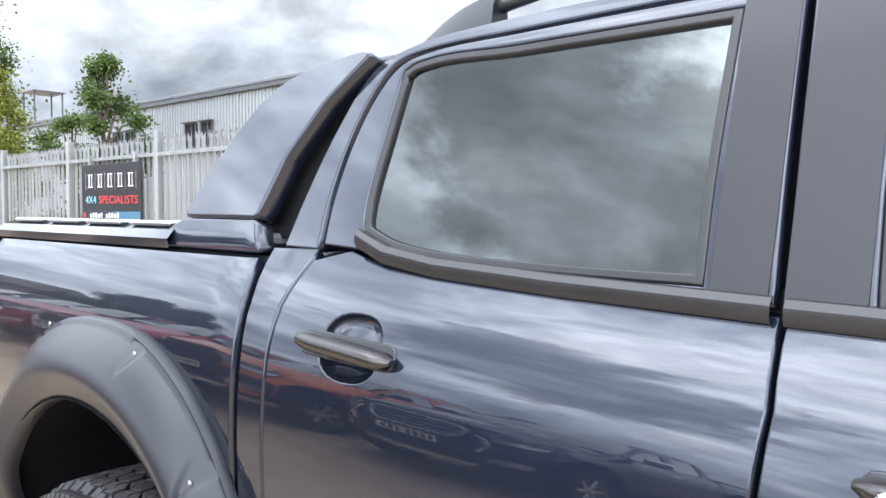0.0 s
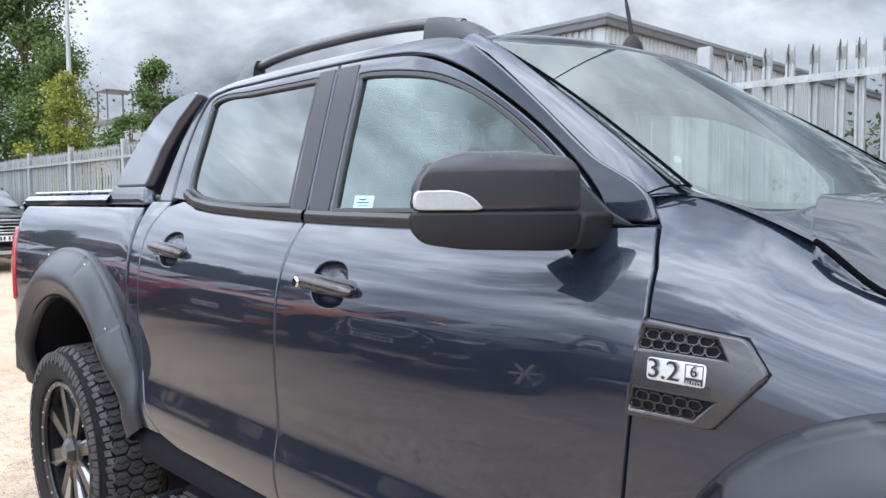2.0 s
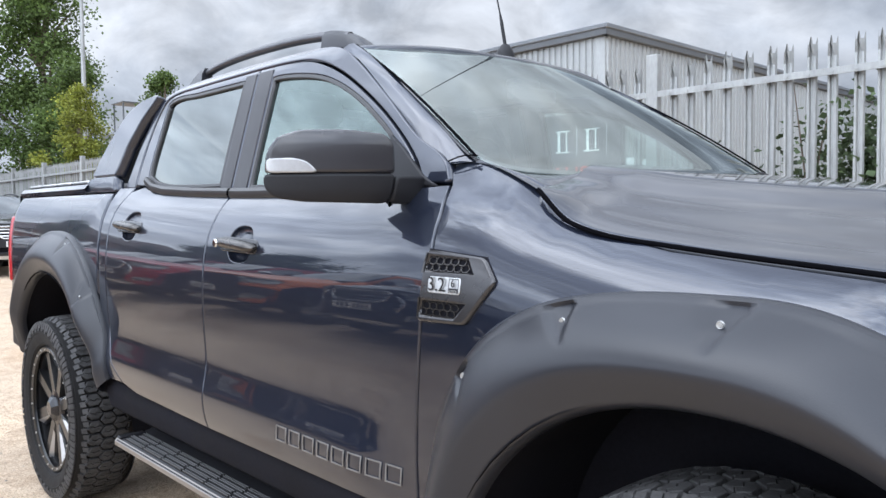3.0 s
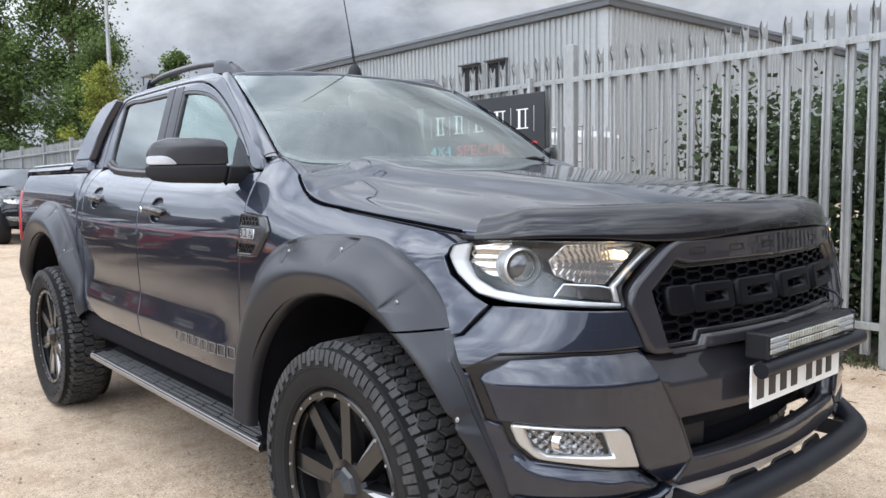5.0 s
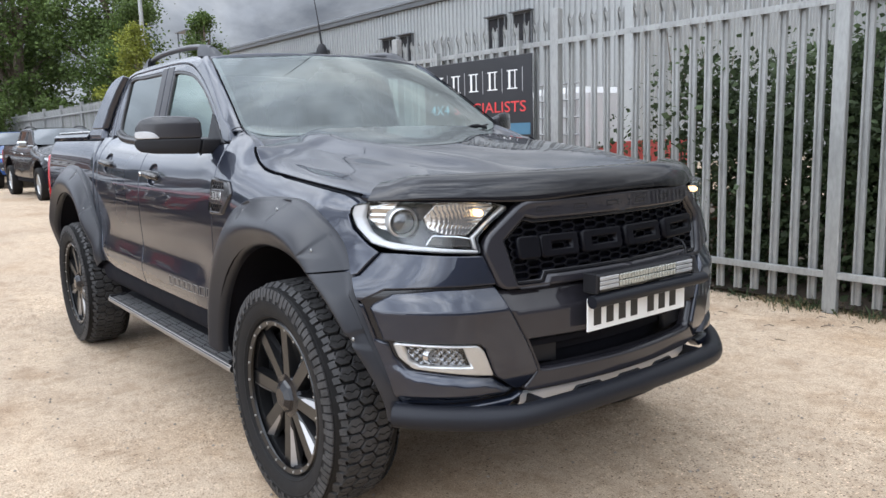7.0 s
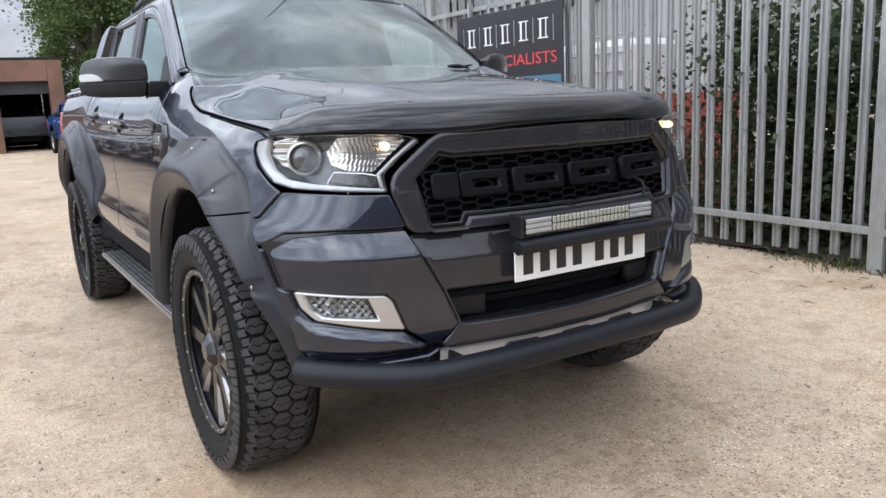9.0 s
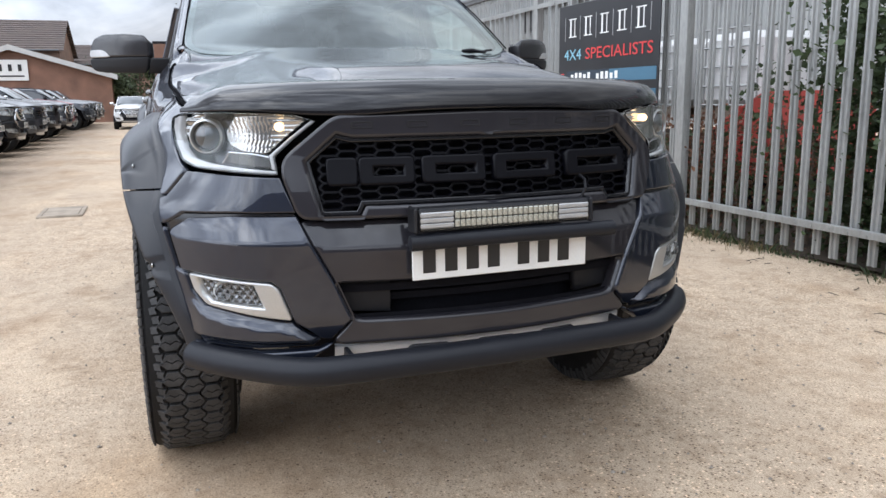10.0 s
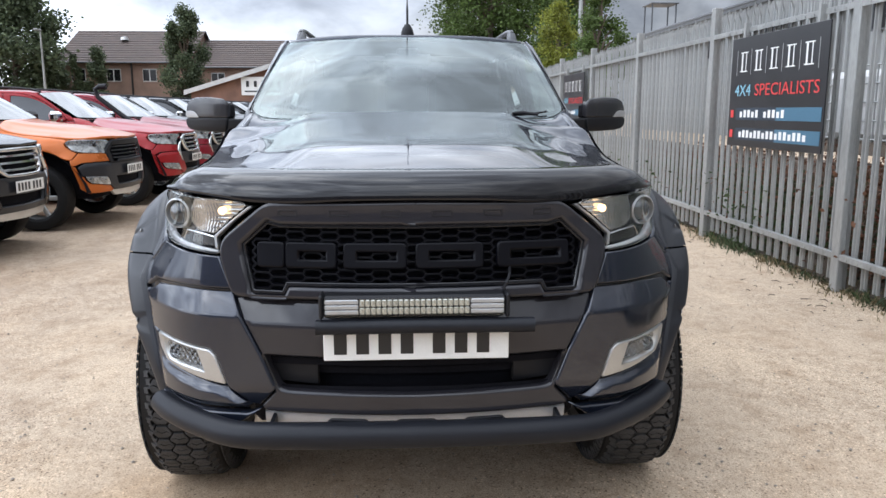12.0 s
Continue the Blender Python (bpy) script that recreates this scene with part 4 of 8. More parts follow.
def build_pickup():
    truck = thing("pickup_truck", "dark grey lifted double cab pickup with wide black arch flares", "pickup truck")
    # side skins
    for name, outline in simple_side():
        front = name == "front_door"
        hx, hz = (-1.522, 1.192) if front else (-2.395, 1.238)
        cups = [[(hx + 0.004 + 0.0705 * math.copysign(abs(math.cos(a)) ** 0.8, math.cos(a)), hz + 0.054 * math.copysign(abs(math.sin(a)) ** 0.8, math.sin(a))) for a in np.linspace(0, 2 * math.pi, 25)[:-1]]] if "door" in name else []
        s = sheet(outline, wing_skin if name == "front_wing" else side(), 0.04, 0.022, 0.003, rib=0.7, holes=cups)
        r, l = both(name, s, PAINT, truck)
        if "door" in name:
            for sgn, door in ((-1, r), (1, l)):
                door_fittings(door, hx, hz, sgn, front)
    mirror_pair("cab_frame", strip(UPPER_OUT, UPPER_IN), cab(0.004), PAINT, truck, gap=0.035, thick=0.03, edge=0.004)
    for nm, frame_pts, opening, glass in (("front_window", FRONT_FRAME, FRONT_OPEN, FRONT_GLASS), ("rear_window", REAR_FRAME, REAR_OPEN, DARK_GLASS)):
        r, l = mirror_pair(nm, frame_pts, cab(0.002), PAINT, truck, "", gap=0.04, thick=0.03, edge=0.003, holes=[opening])
        ccw = opening if signed(opening) > 0 else opening[::-1]
        seal = sheet(shrunk(dense(ccw, 0.05), 0.001), cab(0.001), 0.04, 0.012, 0.003, holes=[shrunk(dense(ccw, 0.05), 0.014)])
        pane_s = sheet(shrunk(dense(ccw, 0.05), 0.012), cab(-0.010), 0.06, 0.004, 0.001)
        for sgn, host in ((-1, r), (1, l)):
            part("window_seal", seal if sgn < 0 else seal.mirrored(), SEAL, host, "black rubber window seal")
            p = part("glass", pane_s if sgn < 0 else pane_s.mirrored(), glass, host, "tinted door glass" if nm == "front_window" else "dark privacy glass")
            p.visible_shadow = False
    # added near-black sheet gives the shut lines the darkness of shaded gaps
    mirror_pair("door_seal", UPPER_OUT, cab(-0.022), GAP, truck, "added black backing behind the shut lines", gap=0.06, thick=0.006, edge=0.001, holes=[FRONT_OPEN, REAR_OPEN])
    # black films on the middle pillar, waist strips
    for xa, xb in ((-1.740, -1.652), (-1.830, -1.758)):
        o = [(xa, 1.362), (xb, 1.362), (xb, 1.748), (xa, 1.748)]
        mirror_pair("pillar_film", o, cab(0.0045), PILLAR, truck, "matt dark pillar film", gap=0.1, thick=0.004, edge=0.001)
    for line in ([(-0.80, 1.349), (-1.2, 1.346), (-1.6, 1.350), (-1.735, 1.353)], [(-1.750, 1.354), (-2.05, 1.363), (-2.28, 1.375), (-2.40, 1.391), (-2.475, 1.418)]):
        rows = []
        pts = [line[0]] + [tuple(lerp(a[j], b[j], f) for j in range(2)) for a, b in zip(line, line[1:]) for f in (0.34, 0.67, 1.0)]
        for x, z in pts:
            y = -cab_width(z) - 0.006
            rows.append([(x, y + 0.01, z - 0.020), (x, y - 0.010, z - 0.019), (x, y - 0.014, z - 0.010), (x, y - 0.013, z + 0.0028), (x, y - 0.006, z + 0.012), (x, y + 0.004, z + 0.013)])
        both("waist_strip", sweep(rows), SEAL, truck, "black waist trim strip")
    # pillars beside the screen, and the ditch along the roof's edge
    rows = []
    for f in np.linspace(0, 1, 12):
        x, z = lerp(-0.757, -1.285, f), curve_at(((0.0, 1.393), (0.2, 1.470), (0.5, 1.590), (0.83, 1.715), (1.0, 1.757)), f)
        b = 0.69 * min(1.0, max(0.0, (z - 1.400) / 0.375))
        p = Vector(screen(-0.006)(-lerp(0.715, 0.612, b / 0.69), b))
        q = Vector((x, -cab_width(z) + 0.004, z))
        rows.append([tuple(p.lerp(q, g) + Vector((0, 0, 0.020 * min(1.0, 5 * f) * math.sin(math.pi * g)))) for g in (0, 0.25, 0.5, 0.75, 1.0)])
    both("screen_pillar", sweep(rows), PAINT, truck)
    rows = []
    for x in np.linspace(-1.24, -2.50, 15):
        z = curve_at(((-2.50, 1.745), (-2.43, 1.768), (-2.30, 1.785), (-1.9, 1.792), (-1.55, 1.785), (-1.36, 1.772), (-1.24, 1.735)), x)
        rows.append([(x, -cab_width(z) + 0.003, z), (x, -0.640, min(z, roof_z(x, 0.63)) - 0.008), (x, -0.60, roof_z(x, 0.60) - 0.012)])
    both("roof_ditch", sweep(rows), PAINT, truck)
    # roof, screen, bonnet
    half = [(-1.150, 0.0), (-1.172, 0.30), (-1.205, 0.48), (-1.238, 0.605), (-1.29, 0.63), (-1.9, 0.632), (-2.38, 0.628), (-2.50, 0.58), (-2.54, 0.3), (-2.545, 0.0)]
    out = half + [(x, -y) for x, y in half[-2:0:-1]]
    part("roof", sheet(out, lambda x, y: (x, y, roof_z(x, y)), 0.06, 0.02, 0.006), PAINT, truck)
    scr = [(-0.728, 0.006), (-0.655, -0.050), (0.655, -0.050), (0.728, 0.006), (0.622, 0.684), (-0.622, 0.684)]
    glass = part("windscreen", sheet(rounded(scr, 0.05, 4), screen(0.0), 0.06, 0.005, 0.002), SCREEN_GLASS, truck, "faintly tinted windscreen")
    glass.visible_shadow = False
    part("screen_seal", sheet(rounded([(-0.733, 0.0), (-0.660, -0.054), (0.660, -0.054), (0.733, 0.0), (0.627, 0.69), (-0.627, 0.69)], 0.05, 4), screen(-0.004), 0.06, 0.006, 0.002, holes=[rounded([(-0.700, 0.030), (-0.640, -0.020), (0.640, -0.020), (0.700, 0.030), (0.598, 0.655), (-0.598, 0.655)], 0.05, 4)]), GLOSS_BLACK, truck, "black screen border")
    bh = [(0.775, 0.0), (0.745, 0.30), (0.675, 0.50), (0.595, 0.62), (0.515, 0.70), (0.425, 0.752), (0.36, 0.769), (0.18, 0.778), (-0.14, 0.782), (-0.30, 0.795), (-0.38, 0.791), (-0.43, 0.779), (-0.452, 0.766), (-0.475, 0.735), (-0.525, 0.60), (-0.585, 0.4), (-0.58, 0.0)]
    out = bh + [(x, -y) for x, y in bh[-2:0:-1]]
    part("bonnet", sheet(out, bonnet(), 0.035, 0.03, 0.005), PAINT, truck)
    rows = [[(x, half_width(x, z) - 0.001, z + 0.0005) for x, z in ((-0.452, 1.3235), (-0.515, 1.352), (-0.575, 1.370), (-0.635, 1.386), (-0.690, 1.396), (-0.740, 1.3995))]]
    for f in np.linspace(0.06, 1, 15):
        ya, yb = curve_at(((0.0, 0.772), (0.2, 0.735), (0.6, 0.60), (1.0, 0.44)), f), curve_at(((0.0, 0.724), (0.2, 0.706), (0.45, 0.655), (1.0, 0.44)), f)
        xa = curve_at(((0.44, -0.555), (0.60, -0.512), (0.735, -0.466), (0.772, -0.448)), ya)
        p, q = Vector((xa, ya, bonnet_z(xa, ya) - 0.007)), Vector(screen(-0.003)(yb, curve_at(((0.44, -0.050), (0.655, -0.050), (0.706, -0.012), (0.724, 0.004)), yb)))
        rows.append([tuple(p.lerp(q, g) + Vector((0, 0, 0.005 * math.sin(math.pi * g)))) for g in (0, 0.2, 0.4, 0.6, 0.8, 1.0)])
    apron = sweep(rows)
    shoulder = [Vector((x, y - 0.010, z - 0.0105)) for x, y, z in rows[0]]
    shoulder = [shoulder[0] + Vector((0.03, 0.006, -0.020))] + shoulder + [shoulder[-1] + Vector((-0.012, 0.0, -0.004))]
    both("wing_shoulder", Solid().tube([(x, -y, z) for x, y, z in shoulder], [0.006] + [0.0135] * 6 + [0.010], 14), PAINT, truck, sharp=60)
    for sg in (-1, 1):
        part("wing_apron", apron if sg > 0 else apron.mirrored(), PAINT, truck)
        line = soft([(-0.454, 0.771), (-0.43, 0.784), (-0.38, 0.796), (-0.30, 0.800), (-0.14, 0.787), (0.18, 0.783), (0.36, 0.774)])
        # a near-black tube laid on the joint imitates the shade in the gap
        part("bonnet_gap_seal", Solid().tube([(x, sg * y, bonnet_z(x, y) - 0.002) for x, y in line], 0.0050, 8), GAP, truck, "dark line for the shaded bonnet gap")
    back = ((0.0, -0.58), (0.40, -0.585), (0.60, -0.525), (0.70, -0.488))
    rows = []
    for y in np.linspace(-0.43, 0.43, 21):
        xe = curve_at(back, abs(y)) + 0.03
        g = Vector(screen(-0.006)(y, 0.004 - 0.056 * step(0.728, 0.655, abs(y))))
        e = Vector((xe, y, bonnet_z(xe, y) - 0.016))
        rows.append([tuple(e), tuple(e.lerp(g, 0.4) - Vector((0, 0, 0.012))), tuple(e.lerp(g, 0.75) - Vector((0, 0, 0.010))), tuple(g), tuple(g + Vector((-0.10, 0, 0.02)))])
    part("scuttle", sweep(rows), BLACK, truck, "black scuttle panel")
    for sg in (-1, 1):
        seam = [Vector((-0.745, -0.752, 1.398)).lerp(Vector(screen(0.004)(-0.722, 0.006)), f) + Vector((0, 0, 0.007 * math.sin(math.pi * f))) for f in np.linspace(0, 1, 6)]
        part("pillar_seam", Solid().tube([(x, -sg * y, z) for x, y, z in seam], 0.0019, 6), GAP, truck)
    for sg in (-1, 1):
        line = [screen(0.005)(sg * lerp(0.731, 0.627, f), 0.004 + 0.682 * f) for f in np.linspace(0, 1, 10)]
        part("screen_trim", Solid().tube(line, 0.0034, 8), GAP, truck, "black rubber trim beside the windscreen")
    # bonnet guard
    plan = ((0.0, 0.826), (0.2, 0.815), (0.35, 0.784), (0.5, 0.724), (0.6, 0.665), (0.7, 0.572), (0.75, 0.508), (0.795, 0.432))
    rows = []
    for i in range(61):
        y = lerp(-0.795, 0.795, i / 60)
        a = abs(y)
        xf = curve_at(plan, a)
        slope = (curve_at(plan, max(0.0, a - 0.02)) - curve_at(plan, min(0.795, a + 0.02))) / (min(0.795, a + 0.02) - max(0.0, a - 0.02))
        nx = Vector((1.0, math.copysign(slope, y), 0)).normalized()
        low = curve_at(((0.0, 1.160), (0.2, 1.157), (0.35, 1.148), (0.47, 1.148), (0.60, 1.158), (0.70, 1.160), (0.795, 1.156)), a)
        crest = 1.240 - 0.006 * (a / 0.795) ** 2 - 0.022 * step(0.725, 0.795, a)
        row = []
        for back, z in ((-0.120, max(bonnet_z(xf - 0.12 * nx.x, a - 0.12 * nx.y) + 0.003, crest - 0.026)), (-0.108, crest - 0.005), (-0.094, crest), (-0.068, crest - 0.006), (-0.034, crest - 0.019), (-0.012, crest - 0.040), (0.0, low + 0.010), (-0.001, low), (-0.038, low + 0.004)):
            row.append((xf + nx.x * back, y + nx.y * back, z))
        rows.append(row)
    part("bonnet_guard", sweep(rows), GUARD, truck, "smoked bonnet guard", sharp=60)
    # front end
    part("grille_frame", sheet(rounded(full(FRAME_HALF), 0.03, 3), lambda y, z: (nose_x(y, z) + 0.018, y, z), 0.04, 0.05, 0.010, holes=[full(MESH_HALF)]), TRIM_PAINT, truck, "charcoal grille frame")
    part("grille_back", sheet(full(MESH_HALF), nose(-0.075), 0.06, 0.01, 0.001), LINER, truck, "black grille backing")
    mesh_ccw = full(MESH_HALF)
    mesh_ccw = mesh_ccw if signed(mesh_ccw) > 0 else mesh_ccw[::-1]
    keep = lambda y, z: bool(inside(np.array([y]), np.array([z]), mesh_ccw)[0])
    hx = hex_mesh(lambda y, z, o: (nose_x(y, z) + o, y, z), -0.539, 0.54, 0.888, 1.10, -0.012, 0.0058, keep)
    part("grille_mesh", hx, EMBLEM, truck, "black honeycomb mesh", sharp=20, kind="stuff")
    rimset = sheet(mesh_ccw, nose(0.0), 0.05, 0.04, 0.003, holes=[shrunk(mesh_ccw, 0.012)])
    part("grille_rim", rimset, GLOSS_BLACK, truck)
    # the maker's letters stand as plain open blocks
    for y0, y1, cut in ((-0.455, -0.375, 0), (-0.372, -0.225, 1), (-0.205, -0.025, 2), (0.0, 0.195, 1), (0.235, 0.45, 2)):
        o = rounded([(y0, 0.965), (y1, 0.965), (y1, 1.038), (y0, 1.038)], 0.012, 2)
        holes = [] if not cut else [[(y0 + 0.04, 0.990), (y1 - 0.03, 0.990), (y1 - 0.03, 1.012), (y0 + 0.04, 1.012)]]
        part("emblem_block", sheet(o, nose(0.010), 0.05, 0.03, 0.006, holes=holes), EMBLEM, truck, "gloss black emblem block")
    for k in range(6):
        y = -0.36 + 0.145 * k
        part("emblem_bar", sheet([(y - 0.028, 1.112), (y + 0.028, 1.112), (y + 0.028, 1.130), (y - 0.028, 1.130)], nose(0.0195), 0.03, 0.004, 0.001, holes=[[(y - 0.024, 1.116), (y + 0.024, 1.116), (y + 0.020, 1.126), (y - 0.020, 1.126)]]), BLACK, truck)
    centre = full(CENTRE_HALF)
    part("bumper_centre", sheet(rounded(centre, 0.012, 2), lambda y, z: (nose_x(y, z) + 0.012 - 0.034 * min(1.0, max(0.0, (z - 0.806) / 0.068)) + 0.030 * step(0.62, 0.5, z), y, z), 0.022, 0.05, 0.008, holes=[rounded(full(SLOT_HALF), 0.02, 3)]), TRIM_PAINT, truck, "charcoal bumper centre")
    part("intake_back", sheet(full([(0.0, 0.745), (0.53, 0.745), (0.50, 0.56), (0.0, 0.56)]), nose(-0.10), 0.06, 0.01, 0.001), LINER, truck)
    intake = Solid()
    for z, d in ((0.690, 0.035), (0.655, 0.07), (0.612, 0.02)):
        intake.grid([[nose(-d)(y, z - dz) for y in np.linspace(-0.47 + (0.70 - z) * 0.3, 0.47 - (0.70 - z) * 0.3, 15)] for dz in (0, 0.02)])
    part("intake_slats", intake, LINER, truck, "black intake slats")
    mirror_pair("intake_blank", [(-0.478, 0.70), (-0.445, 0.616), (-0.29, 0.606), (-0.29, 0.70)], nose(-0.045), BLACK, truck, gap=0.05, thick=0.02, edge=0.003)
    mirror_pair("bumper_upper", right(BUMPER_TOP), nose(0.002), PAINT, truck, gap=0.03, thick=0.03, edge=0.004)
    mirror_pair("bumper_corner", right(BLOCK), block_face, PAINT, truck, gap=0.018, thick=0.04, edge=0.006)
    mirror_pair("bumper_flank", right(FLANK), flank_face, PAINT, truck, gap=0.010, thick=0.04, edge=0.005)
    mirror_pair("groove_back", right(BUMPER_LOW), nose(-0.016), GLOSS_BLACK, truck, gap=0.05, thick=0.01, edge=0.002)
    mirror_pair("bumper_lip", right([(0.46, 0.540), (0.52, 0.495), (0.66, 0.485), (0.78, 0.49), (0.81, 0.53), (0.78, 0.516), (0.66, 0.516), (0.50, 0.523)]), lambda y, z: (nose_x(y, z) + 0.012 + 0.03 * step(0.62, 0.5, z), y, z), PAINT, truck, gap=0.04, thick=0.04, edge=0.006)
    for s in (-1, 1):
        headlamp(truck, s)
        fog_lamp(truck, s)
    for y, z in ((0.245, 0.562), (0.665, 0.575)):
        m = lambda sg: Matrix.Translation((nose_x(y, z) + 0.004, sg * y, z)) @ Matrix.Rotation(radians(90), 4, "Y")
        for sg in (-1, 1):
            part("parking_sensor", Solid().lathe([(0.0, 0.010), (0.009, 0.010), (0.0095, 0.008), (0.010, 0.004), (0.013, 0.006), (0.0135, 0.0)], m(sg), 16), TRIM_PAINT, truck)
    skid = Solid().grid([[(nose_x(y, 0.52) + dx, y, z + 0.012 * (1 - abs(y) / 0.45)) for y in np.linspace(-0.45, 0.45, 25)] for dx, z in ((0.000, 0.528), (0.008, 0.522), (0.004, 0.495), (-0.02, 0.465), (-0.12, 0.44))])
    part("skid_plate", skid, SKID, truck, "silver skid plate")
    for y in (-0.20, 0.0, 0.20):
        part("skid_recess", sheet(rounded([(y - 0.085, 0.488), (y + 0.085, 0.488), (y + 0.052, 0.520), (y - 0.052, 0.520)], 0.006, 2), nose(0.040), 0.05, 0.01, 0.003), BLACK, truck)
    # round bars
    def bend(y):
        a = abs(y)
        return (curve_at(((0.0, 0.890), (0.35, 0.865), (0.52, 0.825), (0.66, 0.728), (0.76, 0.635), (0.81, 0.565), (0.86, 0.50)), a), y, curve_at(((0.0, 0.497), (0.4, 0.488), (0.55, 0.480), (0.8, 0.487), (0.86, 0.49)), a))
    part("nudge_bar", Solid().tube([bend(y) for y in np.linspace(-0.810, 0.810, 47)], 0.039, 20), POWDER, truck, "black round lower nudge bar", sharp=60)
    for sg in (-1, 1):
        part("bar_bracket", Solid().box((0.76, sg * 0.42, 0.495), (0.20, 0.012, 0.05), 0.003), POWDER, truck)
    tb = [(0.915 - 0.25 * abs(y - 0.02) ** 3, y, 0.822 + 0.002 * math.cos(y * 6)) for y in np.linspace(-0.275, 0.325, 15)]
    part("lamp_tube", Solid().tube(tb, 0.021, 14), POWDER, truck, "black tube below light bar", sharp=60)
    bar = part("light_bar", Solid().box((0.893, -0.005, 0.879), (0.052, 0.500, 0.062), 0.008), BLACK, truck, "slim LED light bar")
    for sg in (-1, 1):
        part("end_cap", Solid().box((0.890, -0.005 + sg * 0.255, 0.879), (0.062, 0.012, 0.068), 0.005), BLACK, bar)
        cell = Solid()
        for k in range(3):
            cell.box((0.919, -0.005 + sg * 0.199, 0.865 + 0.0145 * k), (0.006, 0.092, 0.0130), 0.003)
        part("side_lens", cell, CLEAR_LENS, bar, "clear side lens")
    shared = None
    for r in range(2):
        for c in range(20):
            at = pose(0.9195, -0.005 - 0.143 + 0.01505 * c, 0.868 + 0.022 * r)
            if shared is None:
                shared = part("led_cell", Solid().box((0, 0, 0), (0.006, 0.0135, 0.0200), 0.004), LED, bar)
                shared.matrix_basis = at
            else:
                clone_part(shared, bar, at)
    gl = part("bar_glass", Solid().add([(0.9245, -0.25, 0.853), (0.9245, 0.24, 0.853), (0.9245, 0.24, 0.905), (0.9245, -0.25, 0.905)], [(0, 1, 2, 3)]), LAMP_GLASS, bar)
    gl.visible_shadow = False
    part("cable", Solid().tube([(0.88, 0.235, 0.90), (0.885, 0.25, 0.935), (0.86, 0.262, 0.955), (0.82, 0.268, 0.965)], 0.004, 8), BLACK, truck)
    plate = part("number_plate", Solid().box((0.874, 0, 0.770), (0.006, 0.52, 0.111), 0.002), PLATE, truck, "white number plate with dark bars")
    for k in range(7):
        y = -0.205 + 0.062 * k + (0.028 if k > 3 else 0)
        part("plate_bar", Solid().box((0.8775, y - 0.008, 0.770), (0.002, 0.036, 0.075), 0.0006), INK, plate)
    # arches and wheels
    front_d = [(-0.534, 0.956, 0), (-0.278, 1.092, 0), (0.010, 1.115, 0), (0.291, 1.0, 0)]
    rear_d = [(-3.521, 1.165, 0), (-3.019, 1.154, 0), (-2.751, 0.946, 0)]
    fl = flare(0.0, (0.665, 0.727, 2.35), (0.555, 0.555, 2.1), 175.5, 42.3, front_d)
    fr, flx = both("arch_flare", fl, FLARE, truck, "satin black riveted arch flare", sharp=50)
    fl2 = flare(0.0, (0.665, 0.727, 2.35), (0.555, 0.555, 2.1), 41.6, 2, [(0.480, 0.735, 0)], lip=0.975, n=60)
    gr, gl2 = both("bumper_flare", fl2, FLARE, truck, "satin black bumper flare", sharp=50)
    rl = flare(REAR_X, (0.66, 0.785, 2.3), (0.565, 0.59, 2.1), 168, 12, rear_d)
    rr, rlx = both("rear_arch_flare", rl, FLARE, truck, "satin black riveted arch flare", sharp=50)
    for hosts, skin, pts in (((fr, flx), fl, front_d), ((gr, gl2), fl2, [(0.480, 0.735, 0)]), ((rr, rlx), rl, rear_d)):
        for x, z, _ in pts:
            b = Solid().lathe([(0.0, 0.004), (0.003, 0.004), (0.0034, 0.0025), (0.0058, 0.003), (0.0070, 0.0)], Matrix.Translation((x, -flare_at(skin, x, z), z)) @ Matrix.Rotation(radians(90), 4, "X"), 12)
            part("bolt", b, BOLT, hosts[0], "bright bolt"), part("bolt", b.mirrored(), BOLT, hosts[1], "bright bolt")
    for cx, r in ((0.0, 0.575), (REAR_X, 0.60)):
        degs = [lerp(190, 6 if cx == 0 else -10, i / 28) for i in range(29)]
        ring = [arc(cx, AXLE_Z, r, r, d, d, 1)[0] for d in degs]
        lips = [curve_at(((6, 0.74), (20, 0.79), (34, 0.85), (60, 0.925), (90, 0.945), (155, 0.945), (172, 0.90), (190, 0.86)) if cx == 0 else ((-10, 0.78), (12, 0.82), (30, 0.93), (150, 0.93), (168, 0.82)), d) for d in degs]
        ln = Solid().grid([[(x, -y, z) for (x, z), y in zip(ring, lips)]] + [[(x, -y, z) for x, z in ring] for y in (0.76, 0.60, 0.52)])
        ln.add([(cx, -0.52, AXLE_Z)] + [(x, -0.52, z) for x, z in ring], [(0, i, i + 1) for i in range(1, 29)])
        both("arch_liner", ln, LINER, truck, "black wheel arch liner", sharp=60)
    first = wheel_parts(truck, pose(0.0, -0.818, AXLE_Z))
    for x, s in ((REAR_X - 0.025, -1), (0.0, 1), (REAR_X - 0.025, 1)):
        clone_part(first, truck, pose(x, s * 0.818, AXLE_Z - (REAR_DIP if x < -1 else 0.0), 0, 25 if s < 0 else 0, 0 if s < 0 else 180))
    # running gear, sills, steps
    under = Solid().box((-1.75, 0, 0.50), (4.6, 1.05, 0.20), 0.02)
    for x in (0.0, REAR_X):
        under.tube([(x, -0.75, AXLE_Z), (x, 0.75, AXLE_Z)], 0.05, 12)
    part("underbody", under, LINER, truck, "dark chassis and axles")
    sill = Solid().grid([[(x, -y, z) for x in (-2.66, -2.2, -1.6, -1.0, -0.60)] for y, z in ((0.80, 0.45), (0.862, 0.50), (0.880, 0.575), (0.868, 0.612), (0.80, 0.63))])
    both("sill", sill, LINER, truck, "black sill panel")
    shell_off = -0.030
